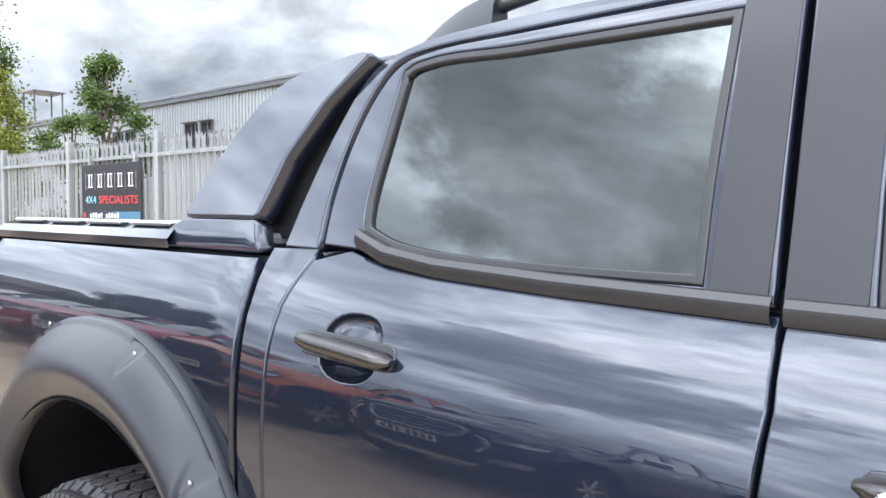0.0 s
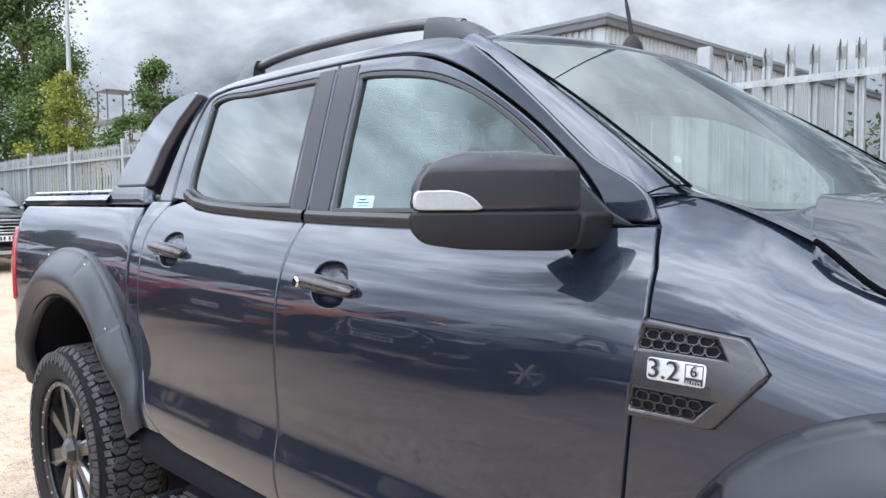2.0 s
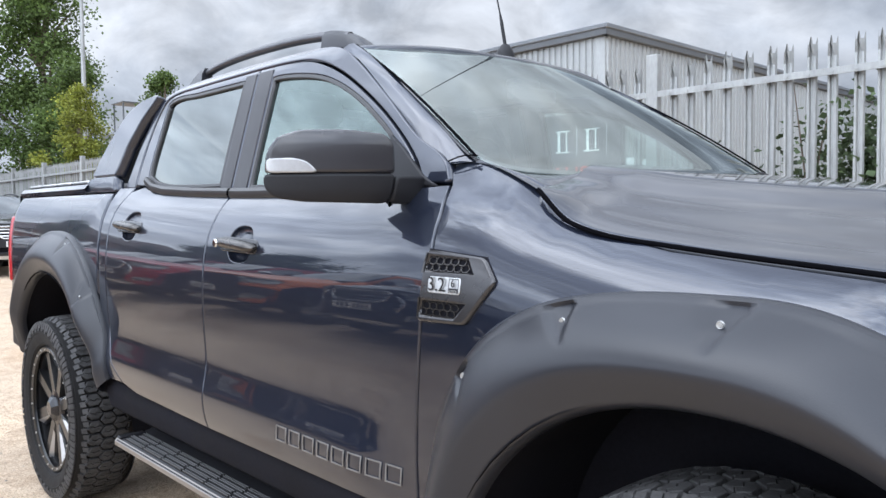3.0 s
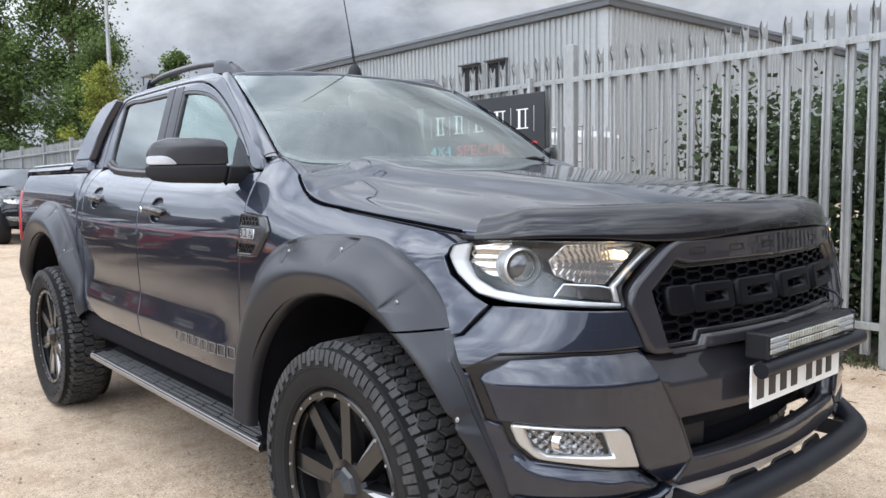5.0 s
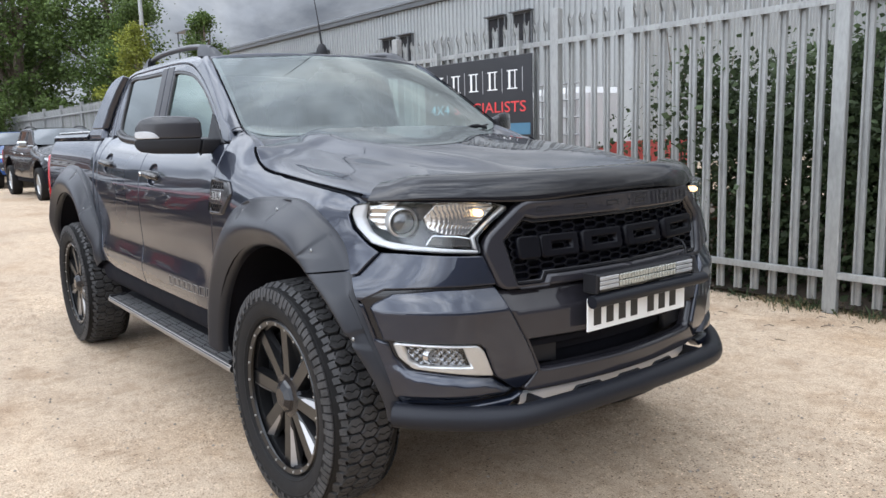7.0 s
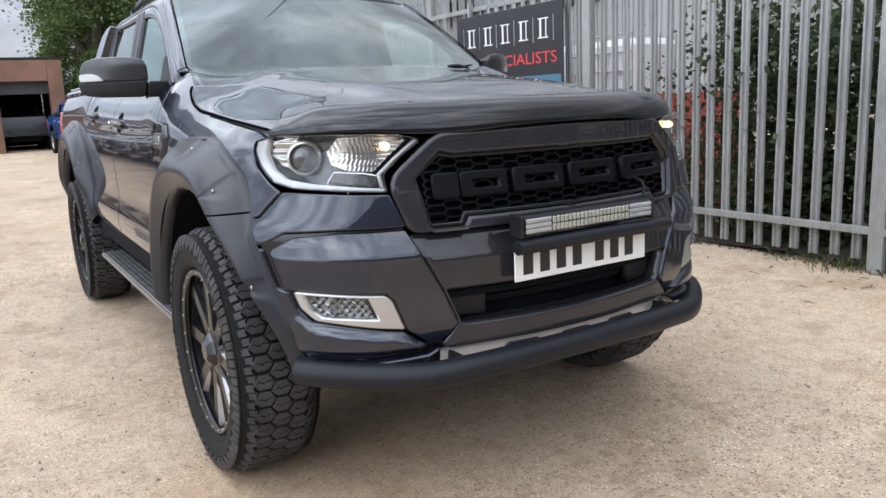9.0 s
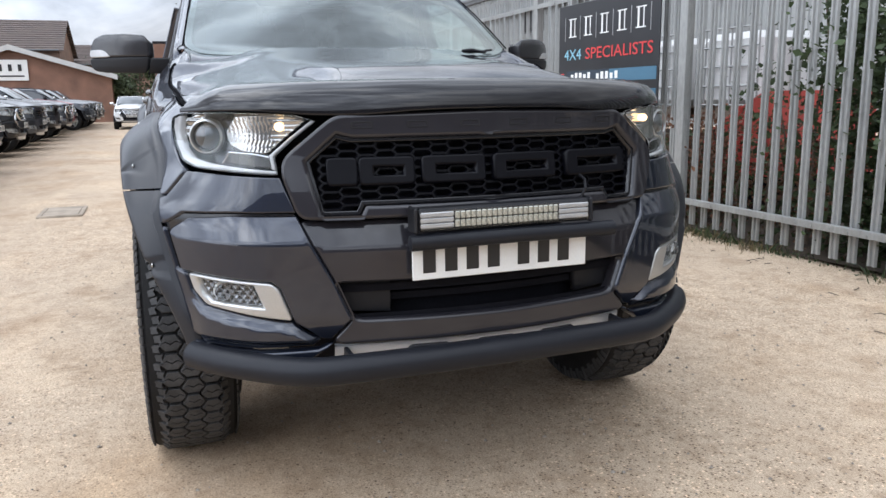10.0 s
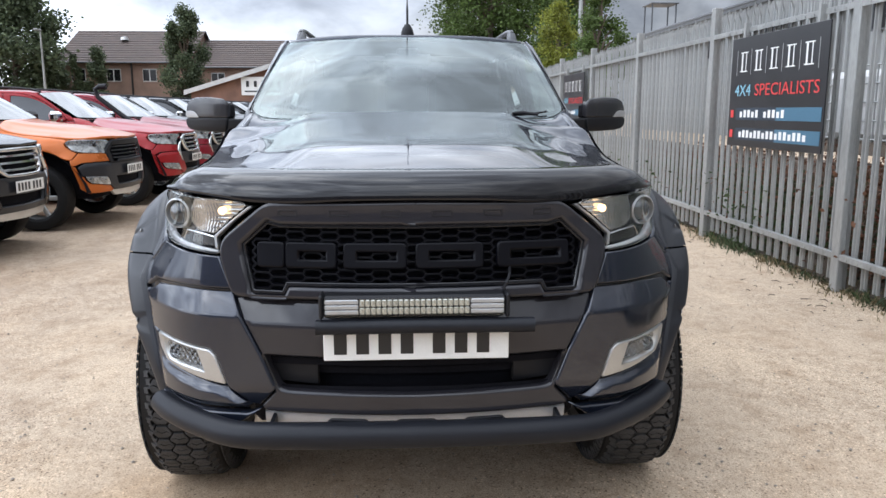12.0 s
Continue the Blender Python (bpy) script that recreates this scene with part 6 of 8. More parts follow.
# ---- the yard ----
def ground_mat():
    """Dusty concrete: broad stains, ridges left by the tamping board, grain, and small stones of two tones."""
    m = mat("dusty_concrete", (0.525, 0.412, 0.297), 0.9, 0.0, 0.07, 0.5, 260)
    nt = m.node_tree
    N, L = nt.nodes.new, nt.links.new
    b = nt.nodes["Principled BSDF"]
    tc = N("ShaderNodeTexCoord")
    last = b.inputs["Base Color"].links[0].from_socket

    def field(scale, detail=8.0, rough=0.6, stretch=(1, 1, 1), turn=0.0, shift=0.0):
        mp, n = N("ShaderNodeMapping"), N("ShaderNodeTexNoise")
        mp.inputs["Scale"].default_value, mp.inputs["Rotation"].default_value = stretch, (0, 0, radians(turn))
        mp.inputs["Location"].default_value = (shift, shift * 0.7, 0)
        n.inputs["Scale"].default_value, n.inputs["Detail"].default_value, n.inputs["Roughness"].default_value = scale, detail, rough
        L(tc.outputs["Object"], mp.inputs["Vector"]), L(mp.outputs[0], n.inputs["Vector"])
        return n.outputs["Fac"]

    def span(src, lo, hi, to=(0.0, 1.0)):
        r = N("ShaderNodeMapRange")
        r.inputs["From Min"].default_value, r.inputs["From Max"].default_value = lo, hi
        r.inputs["To Min"].default_value, r.inputs["To Max"].default_value = to
        L(src, r.inputs["Value"])
        return r.outputs["Result"]

    def times(p, q):
        n = N("ShaderNodeMath")
        n.operation = "MULTIPLY"
        L(p, n.inputs[0]), L(q, n.inputs[1])
        return n.outputs[0]

    def stones(scale, radius, share):
        v, sep = N("ShaderNodeTexVoronoi"), N("ShaderNodeSeparateColor")
        v.inputs["Scale"].default_value = scale
        L(tc.outputs["Object"], v.inputs["Vector"]), L(v.outputs["Color"], sep.inputs[0])
        dot = span(v.outputs["Distance"], radius, radius * 0.6)
        return times(dot, span(sep.outputs[0], 1 - share, 1 - share + 0.05)), sep.outputs[1]

    worn = span(field(0.55, 6.0, 0.55, shift=3.0), 0.44, 0.60)
    ridges = times(span(field(1.0, 5.0, 0.6, (30.0, 3.6, 1.0), 6.0), 0.52, 0.66), span(field(0.9, 5.0, 0.6, shift=9.0), 0.50, 0.60))
    dark_a, _ = stones(80.0, 0.42, 0.42)
    dark_b, _ = stones(38.0, 0.22, 0.20)
    pale_a, _ = stones(64.0, 0.40, 0.34)
    grain = field(150.0, 4.0, 0.8)
    apart = N("ShaderNodeSeparateXYZ")
    L(tc.outputs["Object"], apart.inputs[0])
    edge = N("ShaderNodeMath")
    edge.operation = "MULTIPLY_ADD"
    edge.inputs[1].default_value = 3.2
    L(field(0.7, 7.0, 0.62, shift=4.0), edge.inputs[0]), L(apart.outputs["Y"], edge.inputs[2])
    lane = times(span(edge.outputs[0], -0.1, -1.8), span(field(2.6, 8.0, 0.7, (0.7, 1.6, 1.0), 20.0, 2.0), 0.38, 0.56, (0.45, 1.0)))
    for src, tone in ((span(field(0.42, 9.0, 0.62, (0.8, 1.2, 1.0)), 0.50, 0.66), (0.84, 0.77, 0.69)),
                      (span(field(1.5, 10.0, 0.68, shift=5.0), 0.53, 0.66), (0.80, 0.75, 0.70)),
                      (span(field(0.9, 9.0, 0.6, (0.6, 1.5, 1.0), shift=7.0), 0.52, 0.64), (1.13, 1.13, 1.12)),
                      (span(field(7.0, 6.0, 0.75), 0.46, 0.62), (0.84, 0.81, 0.78)),
                      (times(span(field(24.0, 5.0, 0.75, shift=2.0), 0.52, 0.64), span(worn, 0.0, 1.0, (0.35, 1.0))), (0.72, 0.68, 0.64)),
                      (span(field(19.0, 5.0, 0.75, shift=6.0), 0.54, 0.66), (1.14, 1.14, 1.14)),
                      (lane, (0.77, 0.755, 0.76)),
                      (ridges, (0.82, 0.80, 0.78)),
                      (span(grain, 0.50, 0.64), (0.50, 0.46, 0.42)),
                      (span(grain, 0.48, 0.30), (1.28, 1.28, 1.26)),
                      (times(dark_a, span(worn, 0.0, 1.0, (0.5, 1.0))), (0.34, 0.30, 0.27)),
                      (dark_b, (0.32, 0.28, 0.25)),
                      (times(pale_a, span(worn, 0.0, 1.0, (0.3, 1.0))), (1.55, 1.55, 1.52))):
        mx = N("ShaderNodeMix")
        mx.data_type, mx.blend_type = "RGBA", "MULTIPLY"
        L(src, mx.inputs["Factor"]), L(last, mx.inputs["A"])
        mx.inputs["B"].default_value = (*tone, 1)
        last = mx.outputs["Result"]
    L(last, b.inputs["Base Color"])
    total = N("ShaderNodeMath")
    total.operation = "ADD"
    L(grain, total.inputs[0]), L(span(ridges, 0.0, 1.0, (0.0, -0.5)), total.inputs[1])
    bp = N("ShaderNodeBump")
    bp.inputs["Strength"].default_value, bp.inputs["Distance"].default_value = 0.55, 0.006
    L(total.outputs[0], bp.inputs["Height"]), L(bp.outputs[0], b.inputs["Normal"])
    return m


def ground_dip(x, y):
    """The concrete sinks a little where the rear wheels stand."""
    return REAR_DIP * step(-1.0, -3.0, x) * step(-6.2, -4.4, x) * step(-3.0, -2.0, y) * step(2.8, 1.9, y)


def build_ground():
    rnd = random.Random(3)
    axis = [-400, -200, -100, -60, -40, -30] + [x for x in np.arange(-24, -9.1, 1.0)] + [x for x in np.arange(-9, 4.1, 0.25)] + [x for x in np.arange(5, 12.1, 1.0)] + [20, 40, 80, 200, 400]
    rows = []
    for y in axis:
        rows.append([(x, y, 0.0 - ground_dip(x, y) + 0.012 * noise.noise(Vector((x * 0.35, y * 0.35, 0))) * (1 if abs(y) > 1.6 or x > 1.5 or x < -5 else 0) * (1 if -24 < x < 12 and -24 < y < 3 else 0)) for x in axis])
    tagged(part("ground", Solid().grid(rows), ground_mat(), sharp=180), "pale dusty concrete yard", "ground", kind="structure")
    stones = Solid()
    for k in range(5200):
        x, y = rnd.uniform(-6, 4.5), rnd.uniform(-4.5, 3.2)
        r = 0.0022 + 0.0075 * rnd.random() ** 2.2
        c = Vector((x, y, r * 0.4 - ground_dip(x, y)))
        vs = [c + Vector((r * math.cos(a) * rnd.uniform(0.7, 1.2), r * math.sin(a) * rnd.uniform(0.7, 1.2), 0)) for a in (0, 1.3, 2.5, 3.8, 5.1)]
        stones.add([*vs, c + Vector((0, 0, r * 0.8)), ], [(i, (i + 1) % 5, 5) for i in range(5)])
    tagged(part("loose_stones", stones, mat("pale_stone", (0.27, 0.23, 0.19), 0.9, 0, 0.4, 4, 60)), "small loose stones on the concrete", "stones", kind="stuff")


build_ground()


COVER_STEEL = mat("dusty_cover_steel", (0.34, 0.285, 0.225), 0.85, 0.1, 0.25, 6, 90, bump=0.001, spec=0.2)


def drain_cover(x, y):
    c = thing("drain_cover", "grey steel cover set in the concrete", "drain cover")
    rim = sheet([(x - 0.36, y - 0.22), (x + 0.36, y - 0.22), (x + 0.36, y + 0.22), (x - 0.36, y + 0.22)], lambda a, b: (a, b, 0.022), 0.2, 0.03, 0.004, holes=[[(x - 0.31, y - 0.18), (x + 0.31, y - 0.18), (x + 0.31, y + 0.18), (x - 0.31, y + 0.18)]])
    part("frame", rim, COVER_STEEL, c)
    part("plate", Solid().box((x, y, 0.010), (0.61, 0.35, 0.020), 0.004), COVER_STEEL, c, "worn chequered plate")


drain_cover(-6.45, -1.88)

# ---- palisade fence ----
FENCE_Y, BAY, POST_X = 3.37, 2.70, -0.07


def pale_solid():
    """A steel pale, W-shaped in section, with a split, splayed point."""
    s = Solid()
    prof = [(-0.034, 0.012), (-0.028, -0.004), (-0.014, -0.004), (-0.007, 0.010), (0.007, 0.010), (0.014, -0.004), (0.028, -0.004), (0.034, 0.012)]
    rows = [[(x, y, z) for x, y in prof] for z in (0.07, 2.26)]
    for z, f in ((2.34, 0.85), (2.42, 0.45)):
        rows.append([(x * (f if abs(x) < 0.02 else 1.0) * (1 if z < 2.4 else 0.9), y - (0.03 if z > 2.4 and abs(x) < 0.02 else 0.0), z - (0.05 if 0.01 < abs(x) < 0.03 else 0)) for x, y in prof])
    s.grid(rows)
    back = [[(x, y + 0.003, z) for x, y, z in row] for row in rows]
    k = len(s.f)
    s.grid(back)
    s.f = s.f[:k] + [f[::-1] for f in s.f[k:]]
    return s


def build_fence():
    fence = thing("palisade_fence", "galvanised steel palisade fence with split pointed pales", "fence")
    post0 = Solid().box((0, 0, 1.245), (0.10, 0.055, 2.49), 0.006)
    post0.box((0, 0.045, 1.245), (0.055, 0.05, 2.49), 0.004)
    rail0 = Solid().box((BAY / 2, 0.0, 0.0), (BAY - 0.10, 0.045, 0.006), 0.001)
    rail0.box((BAY / 2, -0.020, -0.022), (BAY - 0.10, 0.006, 0.045), 0.001)
    for k in range(17):
        rail0.tube([(0.155 + 0.149 * k, -0.029, -0.024), (0.155 + 0.149 * k, -0.020, -0.024)], 0.009, 6)
    post = rail = pale = None
    for k in range(-13, 3):
        x = POST_X + k * BAY
        if post is None:
            post, rail, pale = part("post", post0, GALV, fence), part("rail", rail0, GALV, fence), part("pale", pale_solid(), GALV, fence)
            post.matrix_basis, rail.matrix_basis, pale.matrix_basis = pose(x, FENCE_Y, 0), pose(x, FENCE_Y, 0.30), pose(x + 0.155, FENCE_Y + 0.032, 0)
            clone_part(rail, fence, pose(x, FENCE_Y, 2.20))
            start = 1
        else:
            clone_part(post, fence, pose(x, FENCE_Y, 0)), clone_part(rail, fence, pose(x, FENCE_Y, 0.30)), clone_part(rail, fence, pose(x, FENCE_Y, 2.20))
            start = 0
        rnd = random.Random(k)
        for j in range(start, 17):
            clone_part(pale, fence, pose(x + 0.155 + 0.149 * j + rnd.uniform(-0.006, 0.006), FENCE_Y + 0.032, rnd.uniform(-0.012, 0.012), 0, rnd.uniform(-0.5, 0.5), 0))


build_fence()
SIGN_BLACK = mat("sign_black", (0.018, 0.018, 0.02), 0.35, 0.0, 0.12, 3, 60)
SIGN_WHITE = mat("sign_white", (0.8, 0.8, 0.78), 0.45, 0.0, 0.05, 4, 90)
SIGN_RED = mat("sign_red", (0.62, 0.05, 0.05), 0.45, 0.0, 0.06, 4, 90)
SIGN_NAVY = mat("sign_navy", (0.020, 0.035, 0.055), 0.45, 0.0, 0.1, 2, 90)
SIGN_BLUE = mat("sign_blue", (0.06, 0.155, 0.235), 0.45, 0.0, 0.1, 2, 90)
SIGN_SKY = mat("sign_pale_blue", (0.25, 0.50, 0.62), 0.45, 0.0, 0.06, 4, 90)


def slab(y, x0, x1, z0, z1, d=0.002):
    return Solid().box(((x0 + x1) / 2, y, (z0 + z1) / 2), (abs(x1 - x0), d, abs(z1 - z0)), d * 0.2)


def yard_sign(x0):
    """A board on the fence; the trader's name stands as plain blocks."""
    w, h, zb = 1.78, 1.04, 1.06
    y = FENCE_Y - 0.075
    sign = thing("yard_sign", "black dealer sign with red and blue lettering on fence", "sign", "fence signs")
    part("board", Solid().box((x0 + w / 2, y + 0.006, zb + h / 2), (w, 0.012, h), 0.002), SIGN_BLACK, sign)
    f = lambda u: x0 + w * u
    for u in (0.12, 0.88):
        part("hanger", Solid().box((f(u), y + 0.040, zb + h / 2 + 0.08), (0.04, 0.056, h + 0.12), 0.002), GALV, sign, "galvanised hanger strap")
    g = lambda v: zb + h * v
    for k in range(5):
        c = 0.16 + 0.17 * k
        # each serif letter is a plain upright block with a foot and a head
        b = slab(y - 0.002, f(c - 0.030), f(c - 0.014), g(0.685), g(0.865))
        mid = slab(y - 0.002, f(c + 0.020), f(c + 0.028), g(0.693), g(0.857))
        b.add(mid.v, mid.f)
        for v in (0.685, 0.856):
            bar = slab(y - 0.0022, f(c - 0.044), f(c + 0.044), g(v), g(v + 0.010))
            b.add(bar.v, bar.f)
        part("name_block", b, SIGN_WHITE, sign)
    for k in range(6):
        u = 0.075 + 0.17 * k
        part("name_rule", slab(y - 0.002, f(u - 0.002), f(u + 0.002), g(0.655), g(0.885)), SILVER, sign)
    m = lambda u, v: pose(f(u), y - 0.003, g(v), 90, 0, 0)
    lettering("word", "4X4", 0.155, m(0.165, 0.51), SIGN_SKY, sign, 0.001, width=0.34)
    lettering("word", "SPECIALISTS", 0.155, m(0.63, 0.51), SIGN_RED, sign, 0.001, width=1.14)
    for v in (0.30, 0.115):
        part("dark_band", slab(y - 0.002, f(0.10), f(0.56), g(v - 0.055), g(v + 0.055)), SIGN_NAVY, sign)
        part("blue_band", slab(y - 0.0022, f(0.56), f(0.985), g(v - 0.055), g(v + 0.055)), SIGN_BLUE, sign)
        part("red_mark", slab(y - 0.002, f(0.03), f(0.065), g(v - 0.035), g(v + 0.035)), SIGN_RED, sign)
    for v, n, u1 in ((0.30, 11, 0.63), (0.115, 16, 0.85)):
        for k in range(n):
            if v > 0.2 and k == 5:
                continue
            u = lerp(0.165, u1, k / (n - 1))
            part("text_bar", slab(y - 0.0045, f(u - 0.014), f(u + 0.014), g(v - 0.032), g(v + (0.036 if (k * 7) % 3 else 0.02))), SIGN_WHITE, sign)


yard_sign(-4.80)
yard_sign(-12.95)

# ---- buildings ----
CLAD = mat("ribbed_cladding", (0.33, 0.34, 0.335), 0.5, 0.25, 0.1, 0.4, 20, stretch=(1, 1, 0.3))
CLAD_DARK = mat("dark_cladding", (0.085, 0.09, 0.10), 0.5, 0.25, 0.1, 0.4, 20, stretch=(1, 1, 0.3))
CLAD_EDGE = mat("dark_flashing", (0.10, 0.105, 0.11), 0.5, 0.2, 0.1, 2, 40)
ROOF_GREY = mat("roof_sheet", (0.16, 0.17, 0.18), 0.6, 0.2, 0.12, 1, 20)
BRICK = mat("red_brick", (0.215, 0.118, 0.084), 0.9, 0.0, 0.25, 1.2, 25, bump=0.004)
BRICK_PALE = mat("brown_brick", (0.25, 0.165, 0.125), 0.9, 0.0, 0.22, 1.2, 25, bump=0.004)
TILE = mat("roof_tile", (0.11, 0.085, 0.075), 0.85, 0.0, 0.2, 1.5, 25, bump=0.005)
WHITE_PAINT = mat("white_paint", (0.55, 0.545, 0.53), 0.5, 0.0, 0.08, 3, 60)
# near-black: the shade of unlit rooms put into the colour
ROOM_SHADE = mat("dark_interior", (0.012, 0.012, 0.014), 0.9, 0.0, 0.1, 2, 30)


def ribbed(p0, p1, z0, z1, pitch=0.25, depth=0.055):
    """Upright ribbed sheet from p0 to p1, ribs outwards to the right of the way."""
    a, b = Vector((*p0, 0)), Vector((*p1, 0))
    d = (b - a).normalized()
    n = Vector((d.y, -d.x, 0))
    top, bot = [], []
    for k in range(int((b - a).length / pitch)):
        for f, o in ((0.0, 0), (0.35, 0), (0.45, 1), (0.9, 1)):
            p = a + d * (k + f) * pitch + n * depth * o
            bot.append((p.x, p.y, z0)), top.append((p.x, p.y, z1))
    bot.append((b.x, b.y, z0)), top.append((b.x, b.y, z1))
    s = Solid().grid([bot, top])
    return s


def warehouse(x0, x1, y0, y1, h, label, windows):
    w = thing("warehouse", label, "building")
    part("wall", ribbed((x0, y0), (x1, y0), 0, h), CLAD, w, sharp=20)
    part("wall", ribbed((x1, y0), (x1, y1), 0, h), CLAD, w, sharp=20)
    part("wall", ribbed((x1, y1), (x0, y1), 0, h), CLAD, w, sharp=20)
    part("wall", ribbed((x0, y1), (x0, y0), 0, h), CLAD, w, sharp=20)
    part("roof", Solid().box(((x0 + x1) / 2, (y0 + y1) / 2, h + 0.1), (x1 - x0 + 0.5, y1 - y0 + 0.5, 0.16), 0.03), ROOF_GREY, w)
    eave = Solid().box(((x0 + x1) / 2, y0 - 0.10, h - 0.05), (x1 - x0 + 0.4, 0.20, 0.26), 0.02)
    eave.box((x1 + 0.10, (y0 + y1) / 2, h - 0.05), (0.20, y1 - y0 + 0.4, 0.26), 0.02)
    part("eave", eave, CLAD_EDGE, w, "dark eaves flashing")
    for x, z0, z1, ww in windows:
        win = part("window", Solid().box((x, y0 - 0.06, (z0 + z1) / 2), (ww, 0.10, z1 - z0), 0.01), ROOM_SHADE, w, "dark upright window")
        fr = Solid()
        for dx in (-ww / 2, 0.12, ww / 2):
            fr.box((x + dx, y0 - 0.12, (z0 + z1) / 2), (0.06, 0.06, z1 - z0 + 0.06), 0.008)
        for z in (z0, z1):
            fr.box((x, y0 - 0.12, z), (ww + 0.06, 0.07, 0.07), 0.008)
        part("window_frame", fr, CLAD_EDGE, win)
        part("hood", Solid().box((x, y0 - 0.20, z1 + 0.05), (ww + 0.15, 0.25, 0.05), 0.01), CLAD_EDGE, win)
    return w


pairs = [(xc + d, 4.45, 5.60, 0.95) for xc in (-19.5, -27.0, -34.5, -42.0) for d in (-0.72, 0.72)]
warehouse(-58.0, -13.8, 18.3, 46.0, 6.9, "long grey ribbed metal warehouse behind fence", pairs)
warehouse(-9.0, 18.0, 34.0, 54.0, 6.4, "pale grey metal unit beyond the hedge", [])

tagged(part("wall_east", ribbed((17.0, 16.0), (17.0, -34.0), 0, 5.0).box((17.5, -9.0, 2.5), (0.9, 50.0, 4.98), 0.02), CLAD_DARK, sharp=20), "dark ribbed wall closing the yard", "wall", kind="structure")


def gabled(name, label, x, y0, y1, depth, eave_z, ridge_z, wall_m, roof_m, gable_front, parts):
    """A house seen end on (gable_front) or along its eaves; its front stands at x and looks to +x."""
    h = thing(name, label, "building")
    yc = (y0 + y1) / 2
    walls = Solid()
    if gable_front:
        o = [(y0, 0), (y1, 0), (y1, eave_z), (yc, ridge_z), (y0, eave_z)]
        walls.add([(x, y, z) for y, z in o] + [(x - depth, y, z) for y, z in o], [(0, 1, 2, 3, 4), (9, 8, 7, 6, 5), (1, 0, 5, 6), (2, 1, 6, 7), (4, 9, 5, 0)])
        rf = Solid()
        for ya, sg in ((y0, -1), (y1, 1)):
            yo, zo = ya + sg * 0.35, eave_z - 0.35 * (ridge_z - eave_z) / (yc - y0)
            q = [(x + 0.35, yc, ridge_z), (x + 0.35, yo, zo), (x - depth - 0.3, yo, zo), (x - depth - 0.3, yc, ridge_z)]
            rf.add(q + [(a, b, c + 0.14) for a, b, c in q], [(4, 5, 6, 7), (0, 1, 5, 4), (1, 2, 6, 5), (3, 2, 1, 0)])
        part("roof", rf, roof_m, h)
        for ya in (y0 - 0.35, y1 + 0.35):
            zo = eave_z - 0.35 * (ridge_z - eave_z) / (yc - y0)
            b = Solid().add([(x + 0.37, yc, ridge_z + 0.16), (x + 0.37, ya, zo + 0.16), (x + 0.37, ya, zo - 0.12), (x + 0.37, yc, ridge_z - 0.12), (x + 0.31, yc, ridge_z + 0.16), (x + 0.31, ya, zo + 0.16), (x + 0.31, ya, zo - 0.12), (x + 0.31, yc, ridge_z - 0.12)], [(0, 1, 2, 3), (4, 7, 6, 5), (0, 4, 5, 1), (3, 2, 6, 7), (1, 5, 6, 2)])
            part("bargeboard", b, WHITE_PAINT, h, "white bargeboard")
    else:
        xr = x - depth / 2
        walls.add([(x, y0, 0), (x, y1, 0), (x, y1, eave_z), (x, y0, eave_z), (x - depth, y0, 0), (x - depth, y1, 0), (x - depth, y1, eave_z), (x - depth, y0, eave_z), (xr, y0, ridge_z), (xr, y1, ridge_z)], [(0, 1, 2, 3), (5, 4, 7, 6), (1, 5, 6, 9, 2), (4, 0, 3, 8, 7)])
        n = 14
        for sg in (1, -1):
            rf = Solid()
            xe = x + 0.4 if sg > 0 else x - depth - 0.4
            prof = []
            for k in range(n):
                za, zb = lerp(eave_z - 0.2, ridge_z, k / n), lerp(eave_z - 0.2, ridge_z, (k + 1) / n)
                prof += [(lerp(xe, xr, k / n), za), (lerp(xe, xr, k / n), za + 0.07), (lerp(xe, xr, (k + 1) / n), zb + 0.02)]
            rf.grid([[(a, y1 + 0.3, c), (a, y0 - 0.3, c)] if sg < 0 else [(a, y0 - 0.3, c), (a, y1 + 0.3, c)] for a, c in prof])
            part("roof", rf, roof_m, h, sharp=10)
        part("gutter", Solid().tube([(x + 0.42, y0, eave_z - 0.16), (x + 0.42, y1, eave_z - 0.16)], 0.06, 8), CLAD_EDGE, h)
    part("wall", walls, wall_m, h, sharp=10)
    for yy, z0, z1, ww in parts:
        win = part("window", Solid().box((x + 0.02, yy, (z0 + z1) / 2), (0.06, ww, z1 - z0), 0.01), WHITE_PAINT, h, "white framed window")
        for d in (-0.25, 0.25):
            part("pane", Solid().box((x + 0.06, yy + d * ww, (z0 + z1) / 2), (0.02, ww * 0.42, (z1 - z0) * 0.86), 0.004), GLOSS_BLACK, win)
    return h


hall = gabled("brick_hall", "red brick gabled sales building with white bargeboards", -46.0, -13.0, -3.0, 14.0, 2.6, 4.12, BRICK, TILE, True, [])
ob = part("name_board", Solid().box((-45.93, -8.55, 2.92), (0.06, 2.7, 1.12), 0.01), SIGN_WHITE, hall, "white name board with dark blocks")
for k in range(5):
    part("name_block", Solid().box((-45.885, -9.51 + 0.48 * k, 3.05), (0.02, 0.18, 0.36), 0.004), INK, ob)
part("text_bar", Solid().box((-45.885, -8.55, 2.60), (0.02, 2.3, 0.08), 0.004), INK, ob)
house = gabled("brick_house", "brown brick terrace with dark tiled roof", -55.0, -24.7, -15.6, 10.0, 5.0, 7.55, BRICK_PALE, TILE, False, [(-18.25, 3.5, 4.42, 1.0), (-20.8, 3.5, 4.42, 1.0), (-23.3, 3.5, 4.42, 1.0)])
